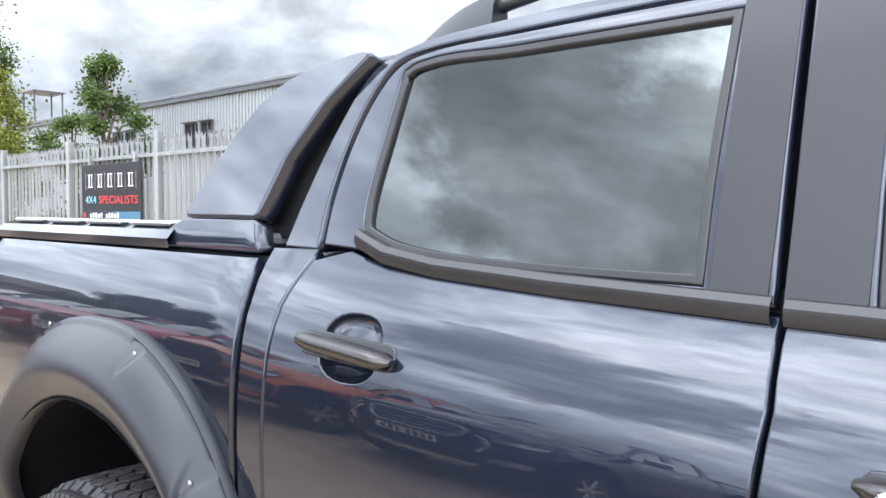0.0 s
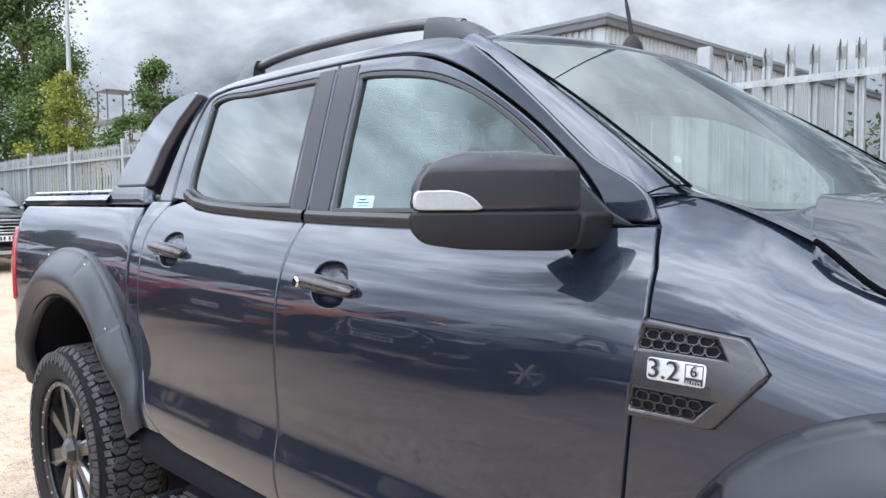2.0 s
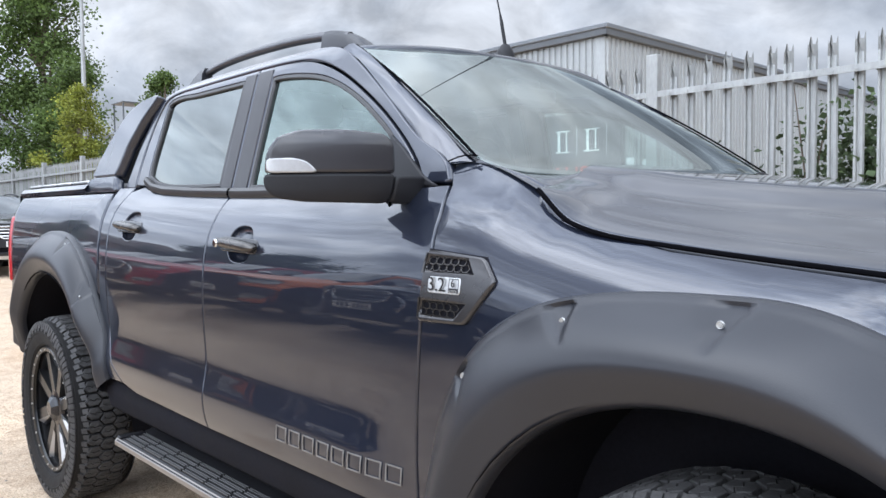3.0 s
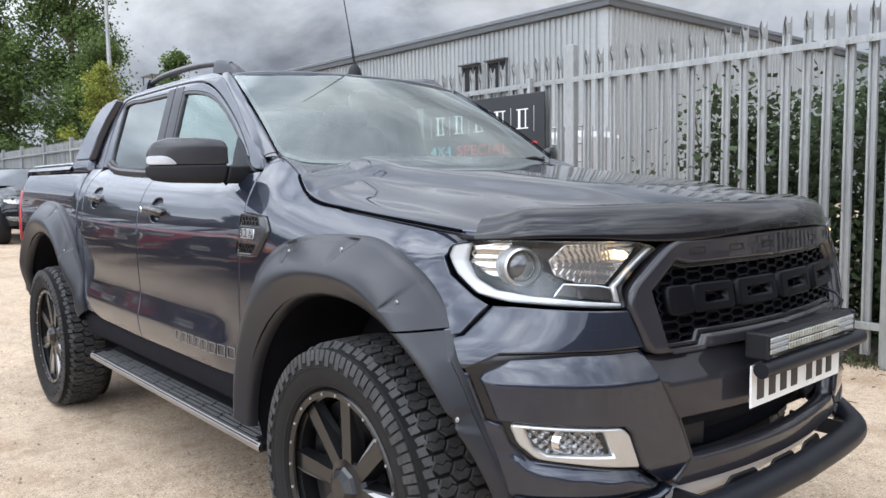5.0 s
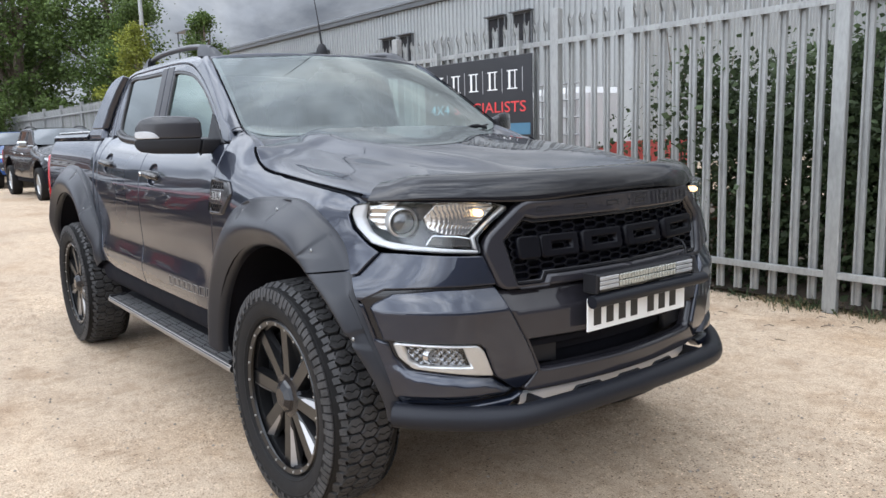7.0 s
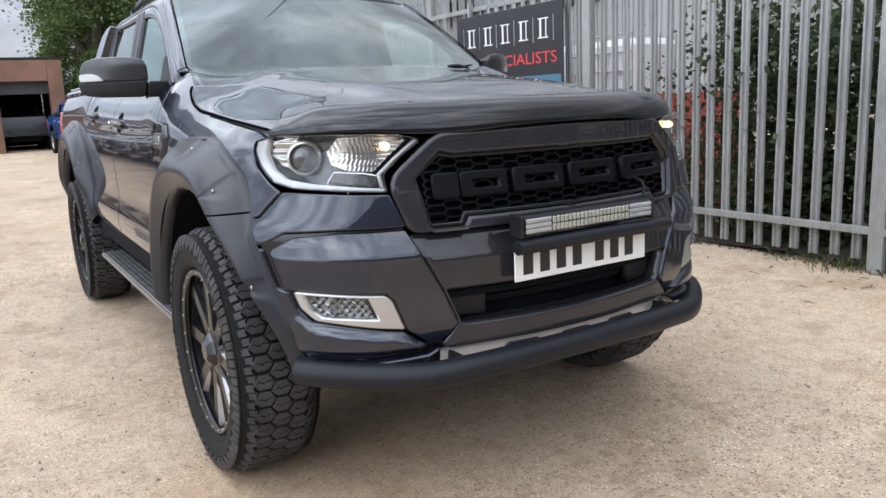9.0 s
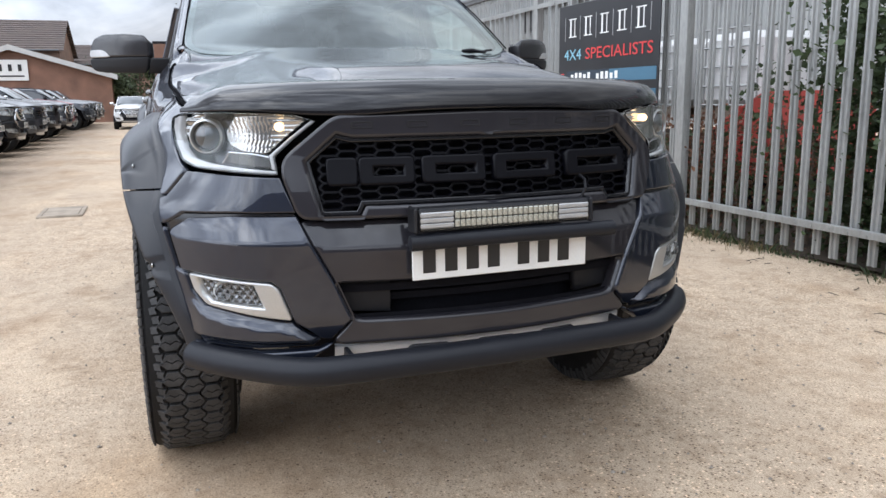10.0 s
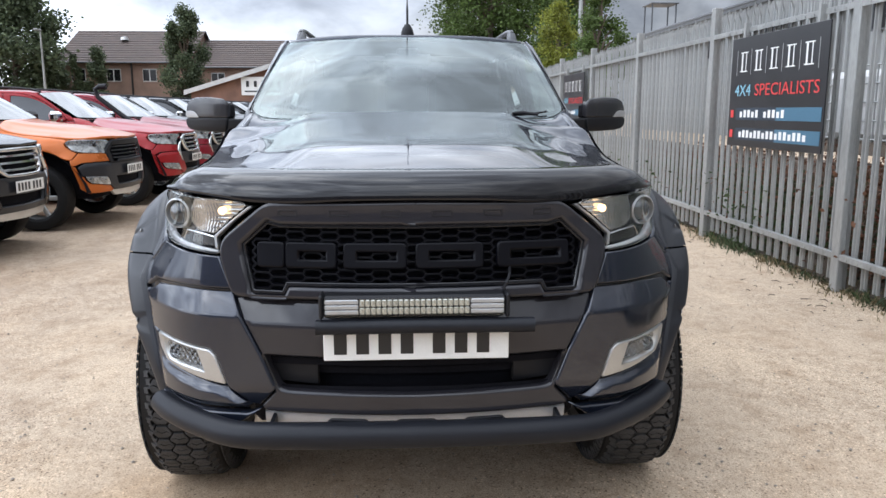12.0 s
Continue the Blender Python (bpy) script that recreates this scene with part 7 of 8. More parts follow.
part("downpipe", Solid().tube([(-54.9, -19.5, 0), (-54.9, -19.5, 4.9)], 0.07, 8), INK, house)
part("roof_vent", Solid().lathe([(0.0, 0.25), (0.25, 0.2), (0.3, 0.0)], Matrix.Translation((-58.0, -20.9, 6.7)), 12), SILVER, house)
gabled("brick_house", "lower brown brick terrace with dark tiled roof", -56.0, -15.6, -6.5, 10.0, 4.72, 6.95, BRICK_PALE, TILE, False, [(-13.6, 3.3, 4.2, 1.0), (-9.5, 3.3, 4.2, 1.0)])
far = gabled("far_house", "far brown brick house with a chimney", -66.0, -8.4, -0.5, 9.0, 4.2, 5.85, BRICK_PALE, TILE, False, [])
part("chimney", Solid().box((-70.0, -8.75, 3.35), (0.9, 0.62, 6.3), 0.05).box((-70.0, -8.75, 6.42), (1.0, 0.74, 0.14), 0.03).tube([(-70.0, -8.72, 6.4), (-70.0, -8.72, 6.85)], 0.13, 8), BRICK, far)


def garage():
    g = thing("brick_garage", "red brick garage with a dark open doorway", "building")
    x = -30.5
    part("pier", Solid().box((x, -0.45, 1.68), (0.6, 0.45, 3.36), 0.01), BRICK, g)
    part("pier", Solid().box((x, 1.75, 1.68), (0.6, 0.5, 3.36), 0.01), BRICK, g)
    part("lintel", Solid().box((x, 0.63, 2.98), (0.58, 1.72, 0.76), 0.01), BRICK, g)
    part("shutter", Solid().box((x - 0.3, 0.6, 2.45), (0.1, 1.9, 0.62), 0.02), CLAD_EDGE, g, "raised grey shutter")
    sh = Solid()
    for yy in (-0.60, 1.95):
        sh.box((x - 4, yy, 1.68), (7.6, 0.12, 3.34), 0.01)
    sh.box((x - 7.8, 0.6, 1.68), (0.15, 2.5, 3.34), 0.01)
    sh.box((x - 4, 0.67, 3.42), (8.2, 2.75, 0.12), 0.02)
    # the shell is coloured near-black so that the doorway looks unlit
    part("shell", sh, ROOM_SHADE, g)


garage()


# an added plain wall, out of view, darkens what the truck's front mirrors
part_wall = part("wall_east", Solid().box((15.0, -14.0, 2.2), (0.3, 44.0, 4.4), 0.01), mat("grey_block_wall", (0.17, 0.172, 0.185), 0.85, 0.0, 0.2, 0.8, 25, bump=0.004))
tagged(part_wall, "unseen grey wall added to darken reflections", "wall", kind="structure")


# ---- the other vehicles ----
CAR_RED = mat("red_paint", (0.22, 0.006, 0.018), 0.3, 0.2, 0.06, 1.5, 500, coat=0.4, spec=0.25)
CAR_ORANGE = mat("orange_paint", (0.50, 0.125, 0.018), 0.3, 0.25, 0.06, 1.5, 500, coat=0.4, spec=0.25)
CAR_BRIGHT = mat("bright_red_paint", (0.30, 0.010, 0.014), 0.3, 0.15, 0.06, 1.5, 500, coat=0.4, spec=0.25)
CAR_BLACK = mat("black_paint", (0.010, 0.010, 0.012), 0.25, 0.2, 0.06, 1.5, 500, coat=0.4, spec=0.25)
CAR_GREY = mat("grey_paint", (0.07, 0.075, 0.085), 0.3, 0.5, 0.06, 1.5, 500, coat=0.4, spec=0.25)
CAR_BLUE = mat("blue_paint", (0.012, 0.055, 0.20), 0.3, 0.3, 0.06, 1.5, 500, coat=0.4, spec=0.25)
CAR_WHITE = mat("white_car_paint", (0.70, 0.70, 0.69), 0.3, 0.0, 0.05, 1.5, 500, coat=0.4, spec=0.25)
CABIN_GLASS = mat("dark_car_glass", (0.010, 0.012, 0.013), 0.04, 0.0, 0.1, 3, 50, coat=1.0, spec=0.9)
# base colour is lifted to imitate the pale sky mirrored in the screens
SCREEN_FAR = mat("pale_car_screen", (0.085, 0.095, 0.10), 0.08, 0.0, 0.25, 2, 50, coat=0.6, spec=0.7)
PAINTED = {"front_wing", "front_door", "rear_door", "cab_corner", "bed_side", "cab_frame", "front_window", "rear_window", "roof", "bonnet", "bumper_upper", "bumper_corner", "bumper_flank", "tailgate"}


def plain_pickup(style):
    """A standard double cab pickup with parts for body, glass, lamps, grille and wheels; its front at +x."""
    root = thing("parked_pickup", "parked double cab pickup", "pickup truck", "row of parked pickups")
    for name, outline in simple_side():
        both(name, sheet(outline, wing_skin if name == "front_wing" else side(), 0.14, 0.02, 0.004), CAR_RED, root)
    mirror_pair("cab_frame", strip(UPPER_OUT, UPPER_IN), cab(0.004), CAR_RED, root, gap=0.1, thick=0.03, edge=0.004)
    for nm, fr, op in (("front_window", FRONT_FRAME, FRONT_OPEN), ("rear_window", REAR_FRAME, REAR_OPEN)):
        r, l = mirror_pair(nm, fr, cab(0.002), CAR_RED, root, gap=0.1, thick=0.03, edge=0.003, holes=[op])
        g = sheet(op, cab(-0.012), 0.15, 0.003, 0.001)
        part("glass", g, CABIN_GLASS, r, "dark glass"), part("glass", g.mirrored(), CABIN_GLASS, l, "dark glass")
    half = [(-1.168, 0.0), (-1.19, 0.30), (-1.225, 0.48), (-1.262, 0.60), (-1.30, 0.625), (-1.9, 0.632), (-2.38, 0.628), (-2.50, 0.58), (-2.545, 0.0)]
    part("roof", sheet(half + [(x, -y) for x, y in half[-2:0:-1]], lambda x, y: (x, y, roof_z(x, y)), 0.12, 0.02, 0.006), CAR_RED, root)
    part("windscreen", sheet(rounded([(-0.733, 0.0), (0.733, 0.0), (0.627, 0.69), (-0.627, 0.69)], 0.05, 3), screen(0), 0.12, 0.005, 0.003), SCREEN_FAR, root, "windscreen with pale sky sheen in its colour")
    bh = [(0.80, 0.0), (0.775, 0.30), (0.725, 0.50), (0.655, 0.62), (0.545, 0.70), (0.405, 0.748), (0.18, 0.778), (-0.14, 0.782), (-0.385, 0.772), (-0.475, 0.66), (-0.52, 0.4), (-0.55, 0.0)]
    part("bonnet", sheet(bh + [(x, -y) for x, y in bh[-2:0:-1]], bonnet(), 0.09, 0.03, 0.005), CAR_RED, root)
    mirror_pair("headlamp", rounded(right(HEAD), 0.02, 2), nose(0.004), LAMP_CLUSTER, root, "clear headlamp", gap=0.05, thick=0.03, edge=0.006)
    ds = Solid().lathe([(0.0, 0.02), (0.03, 0.018), (0.034, 0.0)], Matrix.Translation((nose_x(0.68, 1.1), -0.68, 1.105)) @ Matrix.Rotation(radians(90), 4, "Y"), 14)
    both("lamp_lens", ds, GLOSS_BLACK, root)
    mirror_pair("bumper_upper", right(BUMPER_TOP), nose(0.002), CAR_RED, root, gap=0.07, thick=0.03, edge=0.004)
    mirror_pair("bumper_corner", right(BLOCK), block_face, CAR_RED if style != "hex" else FLARE, root, gap=0.05, thick=0.04, edge=0.006)
    mirror_pair("bumper_flank", right(FLANK), nose(0.010), CAR_RED, root, gap=0.05, thick=0.04, edge=0.006)
    mirror_pair("fog_lamp", rounded(right(FOG), 0.008, 2), nose(0.022), LAMP_CLUSTER, root, "fog lamp", gap=0.06, thick=0.02, edge=0.006)
    if style == "hex":
        part("grille", sheet(rounded(full(FRAME_HALF), 0.03, 3), nose(0.018), 0.08, 0.05, 0.010, holes=[full(MESH_HALF)]), BLACK, root, "black grille frame")
        bars = Solid()
        for z in (0.93, 0.975, 1.02, 1.065):
            bars.grid([[nose(-0.01 + dx)(y, z + dz) for y in np.linspace(-0.46, 0.46, 13)] for dx, dz in ((0, -0.012), (0.012, -0.008), (0.012, 0.008), (0, 0.012))])
        part("grille_bars", bars, GLOSS_BLACK, root)
    else:
        shield = [(0.0, 1.150), (0.36, 1.145), (0.44, 1.09), (0.38, 0.93), (0.30, 0.878), (0.0, 0.872)]
        part("grille", sheet(rounded(full(shield), 0.03, 3), nose(0.020), 0.08, 0.05, 0.010, holes=[full([(0.0, 1.12), (0.33, 1.115), (0.38, 1.08), (0.34, 0.95), (0.28, 0.905), (0.0, 0.90)])]), CHROME, root, "chrome grille surround")
        for z in (0.945, 1.01, 1.075):
            bar = Solid().grid([[nose(-0.005 + dx)(y, z + dz) for y in np.linspace(-0.35, 0.35, 13)] for dx, dz in ((0, -0.016), (0.016, -0.010), (0.016, 0.010), (0, 0.016))])
            part("grille_bar", bar, CHROME, root, "chrome grille bar")
        mirror_pair("chrome_flank", right([(0.47, 1.06), (0.56, 0.99), (0.60, 0.90), (0.52, 0.74), (0.49, 0.75), (0.55, 0.90), (0.52, 0.97)]), nose(0.024), CHROME, root, "chrome flank strip", gap=0.06, thick=0.03, edge=0.006)
    part("grille_back", sheet(full([(0.0, 1.15), (0.54, 1.05), (0.56, 1.0), (0.50, 0.7), (0.45, 0.60), (0.0, 0.59)]), nose(-0.05), 0.12, 0.01, 0.001), LINER, root)
    centre = full(CENTRE_HALF)
    part("bumper_centre", sheet(rounded(centre, 0.012, 2), nose(0.006), 0.08, 0.05, 0.008, holes=[rounded(full(SLOT_HALF), 0.02, 2)]), FLARE, root, "dark bumper centre")
    part("skid_plate", sheet(full([(0.0, 0.536), (0.50, 0.536), (0.42, 0.47), (0.0, 0.46)]), nose(0.0), 0.1, 0.04, 0.006), SILVER, root, "silver skid plate")
    plate = part("number_plate", Solid().box((0.865, 0, 0.78), (0.006, 0.52, 0.111), 0.002), PLATE, root, "white number plate with dark bars")
    for k in range(7):
        part("plate_bar", Solid().box((0.8685, -0.205 + 0.062 * k + (0.028 if k > 3 else 0) - 0.008, 0.78), (0.002, 0.036, 0.075), 0.0006), INK, plate)
    tyre = Solid().lathe([(0.25, 0.09), (0.28, 0.118), (0.34, 0.128), (0.375, 0.118), (0.388, 0.09), (0.388, -0.09), (0.37, -0.12), (0.28, -0.118)], Matrix.Rotation(radians(90), 4, "X"), 36)
    rim = Solid().lathe([(0.25, 0.09), (0.24, 0.06), (0.235, -0.08)], Matrix.Rotation(radians(90), 4, "X"), 36)
    for k in range(6):
        a = radians(60 * k)
        rim.box((0.135 * math.cos(a), -0.062, 0.135 * math.sin(a)), (0.23, 0.03, 0.055), 0.008, Matrix.Rotation(-a, 4, "Y"))
    rim.lathe([(0.0, 0.085), (0.05, 0.08), (0.06, 0.06), (0.0, 0.05)], Matrix.Rotation(radians(90), 4, "X"), 18)
    first = part("wheel", rim, SILVER, root, "silver alloy wheel")
    part("tyre", tyre, RUBBER, first)
    first.matrix_basis = pose(0, -0.80, 0.478)
    for x, s in ((REAR_X, -1), (0.0, 1), (REAR_X, 1)):
        clone_part(first, root, pose(x, s * 0.80, 0.478, 0, 0, 0 if s < 0 else 180))
    for cx in (0.0, REAR_X):
        ln = Solid().grid([[(x, -y, z) for x, z in arc(cx, AXLE_Z, 0.61, 0.61 if cx == 0 else 0.68, 182, 10, 16)] for y in (0.885, 0.60)])
        ln.add([(cx, -0.60, AXLE_Z)] + [(x, -0.60, z) for x, z in arc(cx, AXLE_Z, 0.61, 0.61 if cx == 0 else 0.68, 182, 10, 16)], [(0, i, i + 1) for i in range(1, 17)])
        both("arch_liner", ln, LINER, root)
    part("underbody", Solid().box((-1.75, 0, 0.55), (4.6, 1.15, 0.24), 0.02).box((-1.66, 0, 0.54), (2.0, 1.66, 0.14), 0.03), LINER, root, "dark underside")
    gate = Solid().grid([[(x, y, z) for y in (-0.80, -0.76, 0.76, 0.80)] for x, z in ((-4.10, 1.40), (-4.16, 1.385), (-4.20, 1.1), (-4.20, 0.66), (-4.10, 0.62))])
    part("tailgate", gate, CAR_RED, root)
    part("bed_cover", Solid().box((-3.40, 0, 1.40), (1.36, 1.56, 0.04), 0.012), BLACK, root, "black bed cover")
    part("dash", Solid().box((-1.0, 0, 1.25), (0.5, 1.3, 0.2), 0.03), BLACK, root)
    cap = Solid().box((-0.88, -0.985, 1.415), (0.13, 0.23, 0.155), 0.04)
    cap.box((-0.86, -0.82, 1.36), (0.08, 0.16, 0.05), 0.01)
    both("door_mirror", cap, CHROME if style != "hex" else BLACK, root, "door mirror")
    both("door_handle", handle_bar(-1.52, 1.18), CHROME, root)
    both("door_handle", handle_bar(-2.415, 1.205), CHROME, root)
    lamps = [(-4.02, 0.93), (-4.03, 1.28), (-4.165, 1.28), (-4.195, 0.95)]
    mirror_pair("tail_lamp", lamps, side(0.010), RED_LENS, root, "red tail lamp", gap=0.1, thick=0.03, edge=0.008)
    for s in (-1, 1):
        rails = Solid()
        rails.tube([(x, s * 0.58, roof_z(x, 0.58) + 0.05 * (1 - ((x + 1.86) / 0.66) ** 4)) for x in np.linspace(-2.5, -1.24, 9)], 0.016, 8)
        part("roof_rail", rails, BLACK, root)
    return root


LAMP_CLUSTER = mat("lamp_cluster", (0.42, 0.43, 0.43), 0.12, 0.7, 0.45, 14, 60, coat=1.0)


def dressed(src, m, paint, label):
    c = copy_thing(src, m)
    c["label"] = label
    for o in c.children_recursive:
        if o.name.split(".")[0] in PAINTED and o.data.materials[0] == CAR_RED:
            o.material_slots[0].link = "OBJECT"
            o.material_slots[0].material = paint
    return c


hexy, chromed = plain_pickup("hex"), plain_pickup("shield")
ROW = [
    (-4.80, "shield", CAR_BLACK, "black pickup with chrome shield grille in the row"),
    (-7.2, "hex", CAR_ORANGE, "orange double cab pickup with black grille"),
    (-9.65, "shield", CAR_BRIGHT, "bright red pickup with chrome flanked grille"),
    (-12.1, "shield", CAR_RED, "deep red pickup parked nose out"),
    (-14.5, "hex", CAR_GREY, "dark grey pickup parked nose out"),
    (-16.9, "shield", CAR_BLACK, "black pickup parked nose out"),
    (-19.3, "hex", CAR_GREY, "dark grey pickup parked nose out"),
    (-21.7, "shield", CAR_GREY, "grey pickup parked nose out"),
    (-24.1, "hex", CAR_BLACK, "black pickup parked nose out"),
    (-26.5, "shield", CAR_GREY, "grey pickup parked nose out"),
    (-28.9, "hex", CAR_BLACK, "black pickup near the far end of the row"),
    (-33.7, "hex", CAR_GREY, "grey pickup near the far end of the row"),
    (-36.1, "shield", CAR_BLACK, "black pickup near the far end of the row"),
    (-38.5, "hex", CAR_BLUE, "dark blue pickup near the far end of the row"),
    (-40.9, "shield", CAR_GREY, "grey pickup at the far end of the row"),
]
DROP = -0.09
for n, (x, style, paint, label) in enumerate(ROW):
    at = pose(x, (-4.55, -4.35, -4.2, -4.3)[n] if n < 4 else -4.35 - 0.10 * ((n * 5) % 3) + (0.35 if x < -30 else 0), DROP, 0, 0, 89 + (n * 7) % 3 - 1)
    c = dressed(hexy if style == "hex" else chromed, at, paint, label)
    if paint == CAR_RED:
        pipe = Solid().tube([(-0.45, -0.80, 1.25), (-0.66, -0.79, 1.36), (-1.18, -0.70, 1.74), (-1.22, -0.70, 1.88), (-1.14, -0.70, 1.93), (-1.02, -0.70, 1.93)], [0.045, 0.045, 0.04, 0.04, 0.05, 0.055], 10)
        part("snorkel", pipe, BLACK, c, "black raised air intake", sharp=60)
dressed(chromed, pose(-17.6, 2.25, DROP, 0, 0, 2), CAR_BLACK, "black pickup parked along the fence")
dressed(hexy, pose(-24.4, 2.2, DROP, 0, 0, 3), CAR_BLUE, "bright blue pickup parked along the fence")
dressed(chromed, pose(-33.0, -1.75, -0.07) @ Matrix.Scale(0.80, 4), CAR_WHITE, "small white vehicle facing out beside the garage")
hexy.matrix_basis, chromed.matrix_basis = pose(-36.0, 0.6, DROP, 0, 0, 180), pose(-31.3, -4.6, DROP, 0, 0, 91)
hexy["label"], chromed["label"] = "dark pickup inside the open brick garage", "deep red pickup far along the row"
for o in hexy.children_recursive:
    if o.name.split(".")[0] in PAINTED and o.data.materials[0] == CAR_RED:
        o.material_slots[0].link = "OBJECT"
        o.material_slots[0].material = CAR_GREY


# ---- trees and growth ----
def leaf_mat(name, color, var=0.35):
    m = mat(name, color, 0.6, 0.0, var, 1.2, 14, spec=0.3)
    nt = m.node_tree
    b = nt.nodes["Principled BSDF"]
    src = b.inputs["Base Color"].links[0].from_socket
    geo, r, mul = nt.nodes.new("ShaderNodeNewGeometry"), nt.nodes.new("ShaderNodeMapRange"), nt.nodes.new("ShaderNodeVectorMath")
    r.inputs["To Min"].default_value, r.inputs["To Max"].default_value = 0.55, 1.45
    mul.operation = "SCALE"
    nt.links.new(geo.outputs["Random Per Island"], r.inputs["Value"])
    nt.links.new(src, mul.inputs[0]), nt.links.new(r.outputs["Result"], mul.inputs["Scale"])
    nt.links.new(mul.outputs["Vector"], b.inputs["Base Color"])
    glow, mix = nt.nodes.new("ShaderNodeBsdfTranslucent"), nt.nodes.new("ShaderNodeMixShader")
    mix.inputs[0].default_value = 0.35
    nt.links.new(mul.outputs["Vector"], glow.inputs["Color"])
    nt.links.new(b.outputs[0], mix.inputs[1]), nt.links.new(glow.outputs[0], mix.inputs[2])
    nt.links.new(mix.outputs[0], nt.nodes["Material Output"].inputs["Surface"])
    return m


LEAF = leaf_mat("green_leaves", (0.10, 0.145, 0.04))
LEAF_LIGHT = leaf_mat("yellow_green_leaves", (0.24, 0.26, 0.045))
LEAF_DARK = leaf_mat("dark_leaves", (0.095, 0.12, 0.065))
LEAF_HEDGE = leaf_mat("bramble_leaves", (0.065, 0.09, 0.042))
LEAF_RUST = leaf_mat("rust_brown_stalks", (0.15, 0.075, 0.045))
BERRY = leaf_mat("red_berries", (0.42, 0.030, 0.018))
BARK = mat("bark", (0.13, 0.10, 0.075), 0.9, 0.0, 0.3, 3, 25, bump=0.01)


def leaf(s, c, size, rnd, fold=0.25):
    """One bent leaf: two triangles a half, joined at the midrib."""
    d = Vector((rnd.gauss(0, 1), rnd.gauss(0, 1), rnd.gauss(0, 0.6))).normalized()
    w = d.cross(Vector((rnd.gauss(0, 1), rnd.gauss(0, 1), rnd.gauss(0, 1)))).normalized()
    n = d.cross(w)
    a, b = c - d * size * 0.5, c + d * size * 0.5
    s.add([a, c + w * size * 0.36 + n * size * fold * 0.4, b, c - w * size * 0.36 + n * size * fold * 0.4], [(0, 1, 2), (0, 2, 3)])


def tree(label, x, y, h, spread, leaves, material, size, seed, low=0.25, clumps=26, tall=1.0):
    t = thing("tree", label, "tree", at=pose(x, y, 0))
    rnd = random.Random(seed)
    wood = Solid()
    bend = [Vector((rnd.gauss(0, 0.02) * h * f, rnd.gauss(0, 0.02) * h * f, h * 0.86 * f)) for f in (0, 0.2, 0.4, 0.6, 0.8, 1.0)]
    wood.tube(bend, [h * 0.026 * (1 - 0.85 * f) for f in (0, 0.2, 0.4, 0.6, 0.8, 1.0)], 9)
    centres = []
    for k in range(clumps):
        f = lerp(low, 1.0, (k + rnd.random()) / clumps)
        a = rnd.uniform(0, 2 * math.pi)
        reach = spread * (math.sin(math.pi * min(1, (f - low) / (1 - low) * 0.86 + 0.12)) ** 0.7) * rnd.uniform(0.45, 1.0)
        i = min(4, int(f * 0.86 * 5))
        root = bend[i].lerp(bend[i + 1], 0.5)
        tip = Vector((reach * math.cos(a), reach * math.sin(a), h * f * rnd.uniform(0.93, 1.03)))
        mid = root.lerp(tip, 0.5) + Vector((0, 0, 0.04 * h))
        wood.tube([root, mid, tip], [h * 0.008, h * 0.005, h * 0.002], 6)
        centres.append((tip, spread * rnd.uniform(0.22, 0.42)))
    part("trunk", wood, BARK, t)
    s = Solid()
    for k in range(int(leaves * 1.9)):
        c, r = centres[rnd.randrange(len(centres))]
        d = Vector((rnd.gauss(0, 1), rnd.gauss(0, 1), rnd.gauss(0, 0.8 * tall))) * r * 0.52
        leaf(s, c + d, size * 0.72 * rnd.uniform(0.6, 1.3), rnd)
    part("crown", s, material, t, sharp=180)
    return t


tree("tall dark green tree beyond the fence", -34.0, 7.6, 12.0, 2.3, 19000, LEAF, 0.203, 11, 0.10, 80)
tree("tall green tree behind the garage", -37.5, 4.4, 13.0, 2.6, 19000, LEAF, 0.218, 12, 0.10, 80)
tree("tall green tree behind the garage", -41.0, 4.4, 11.0, 2.6, 9500, LEAF, 0.234, 13, 0.10, 40)
tree("yellow-green young tree behind the fence", -20.2, 4.5, 4.5, 0.85, 5700, LEAF_LIGHT, 0.101, 14, 0.25, 26)
tree("small green tree rising above the fence", -14.6, 4.5, 4.1, 0.62, 4940, LEAF, 0.094, 15, 0.40, 20)
tree("low green tree above the fence", -16.4, 4.6, 3.3, 0.6, 3040, LEAF, 0.086, 16, 0.35, 16)
tree("green tree beyond the fence", -28.0, 7.0, 6.5, 1.6, 6080, LEAF, 0.172, 23, 0.15, 30)
tree("slender conifer before the brick terrace", -48.0, -13.74, 7.8, 1.35, 12000, LEAF_DARK, 0.218, 17, 0.05, 40, 1.6)
tree("broad dark tree beyond the terrace", -50.0, -25.4, 9.4, 3.4, 14000, LEAF_DARK, 0.39, 18, 0.08, 40)
tree("broad dark tree beside the terrace", -52.0, -32.0, 9.5, 4.4, 13000, LEAF_DARK, 0.39, 19, 0.08, 40)
tree("dense conifer by the terrace wall", -51.0, -20.6, 5.4, 0.95, 6000, LEAF_DARK, 0.234, 20, 0.03, 22, 1.4)
tree("dense conifer by the terrace wall", -51.0, -22.0, 5.0, 0.45, 4500, LEAF_DARK, 0.234, 21, 0.03, 20, 1.4)
tree("leafy tree behind the red brick hall", -50.0, -1.5, 4.0, 2.6, 4560, LEAF_DARK, 0.273, 22, 0.08, 24)


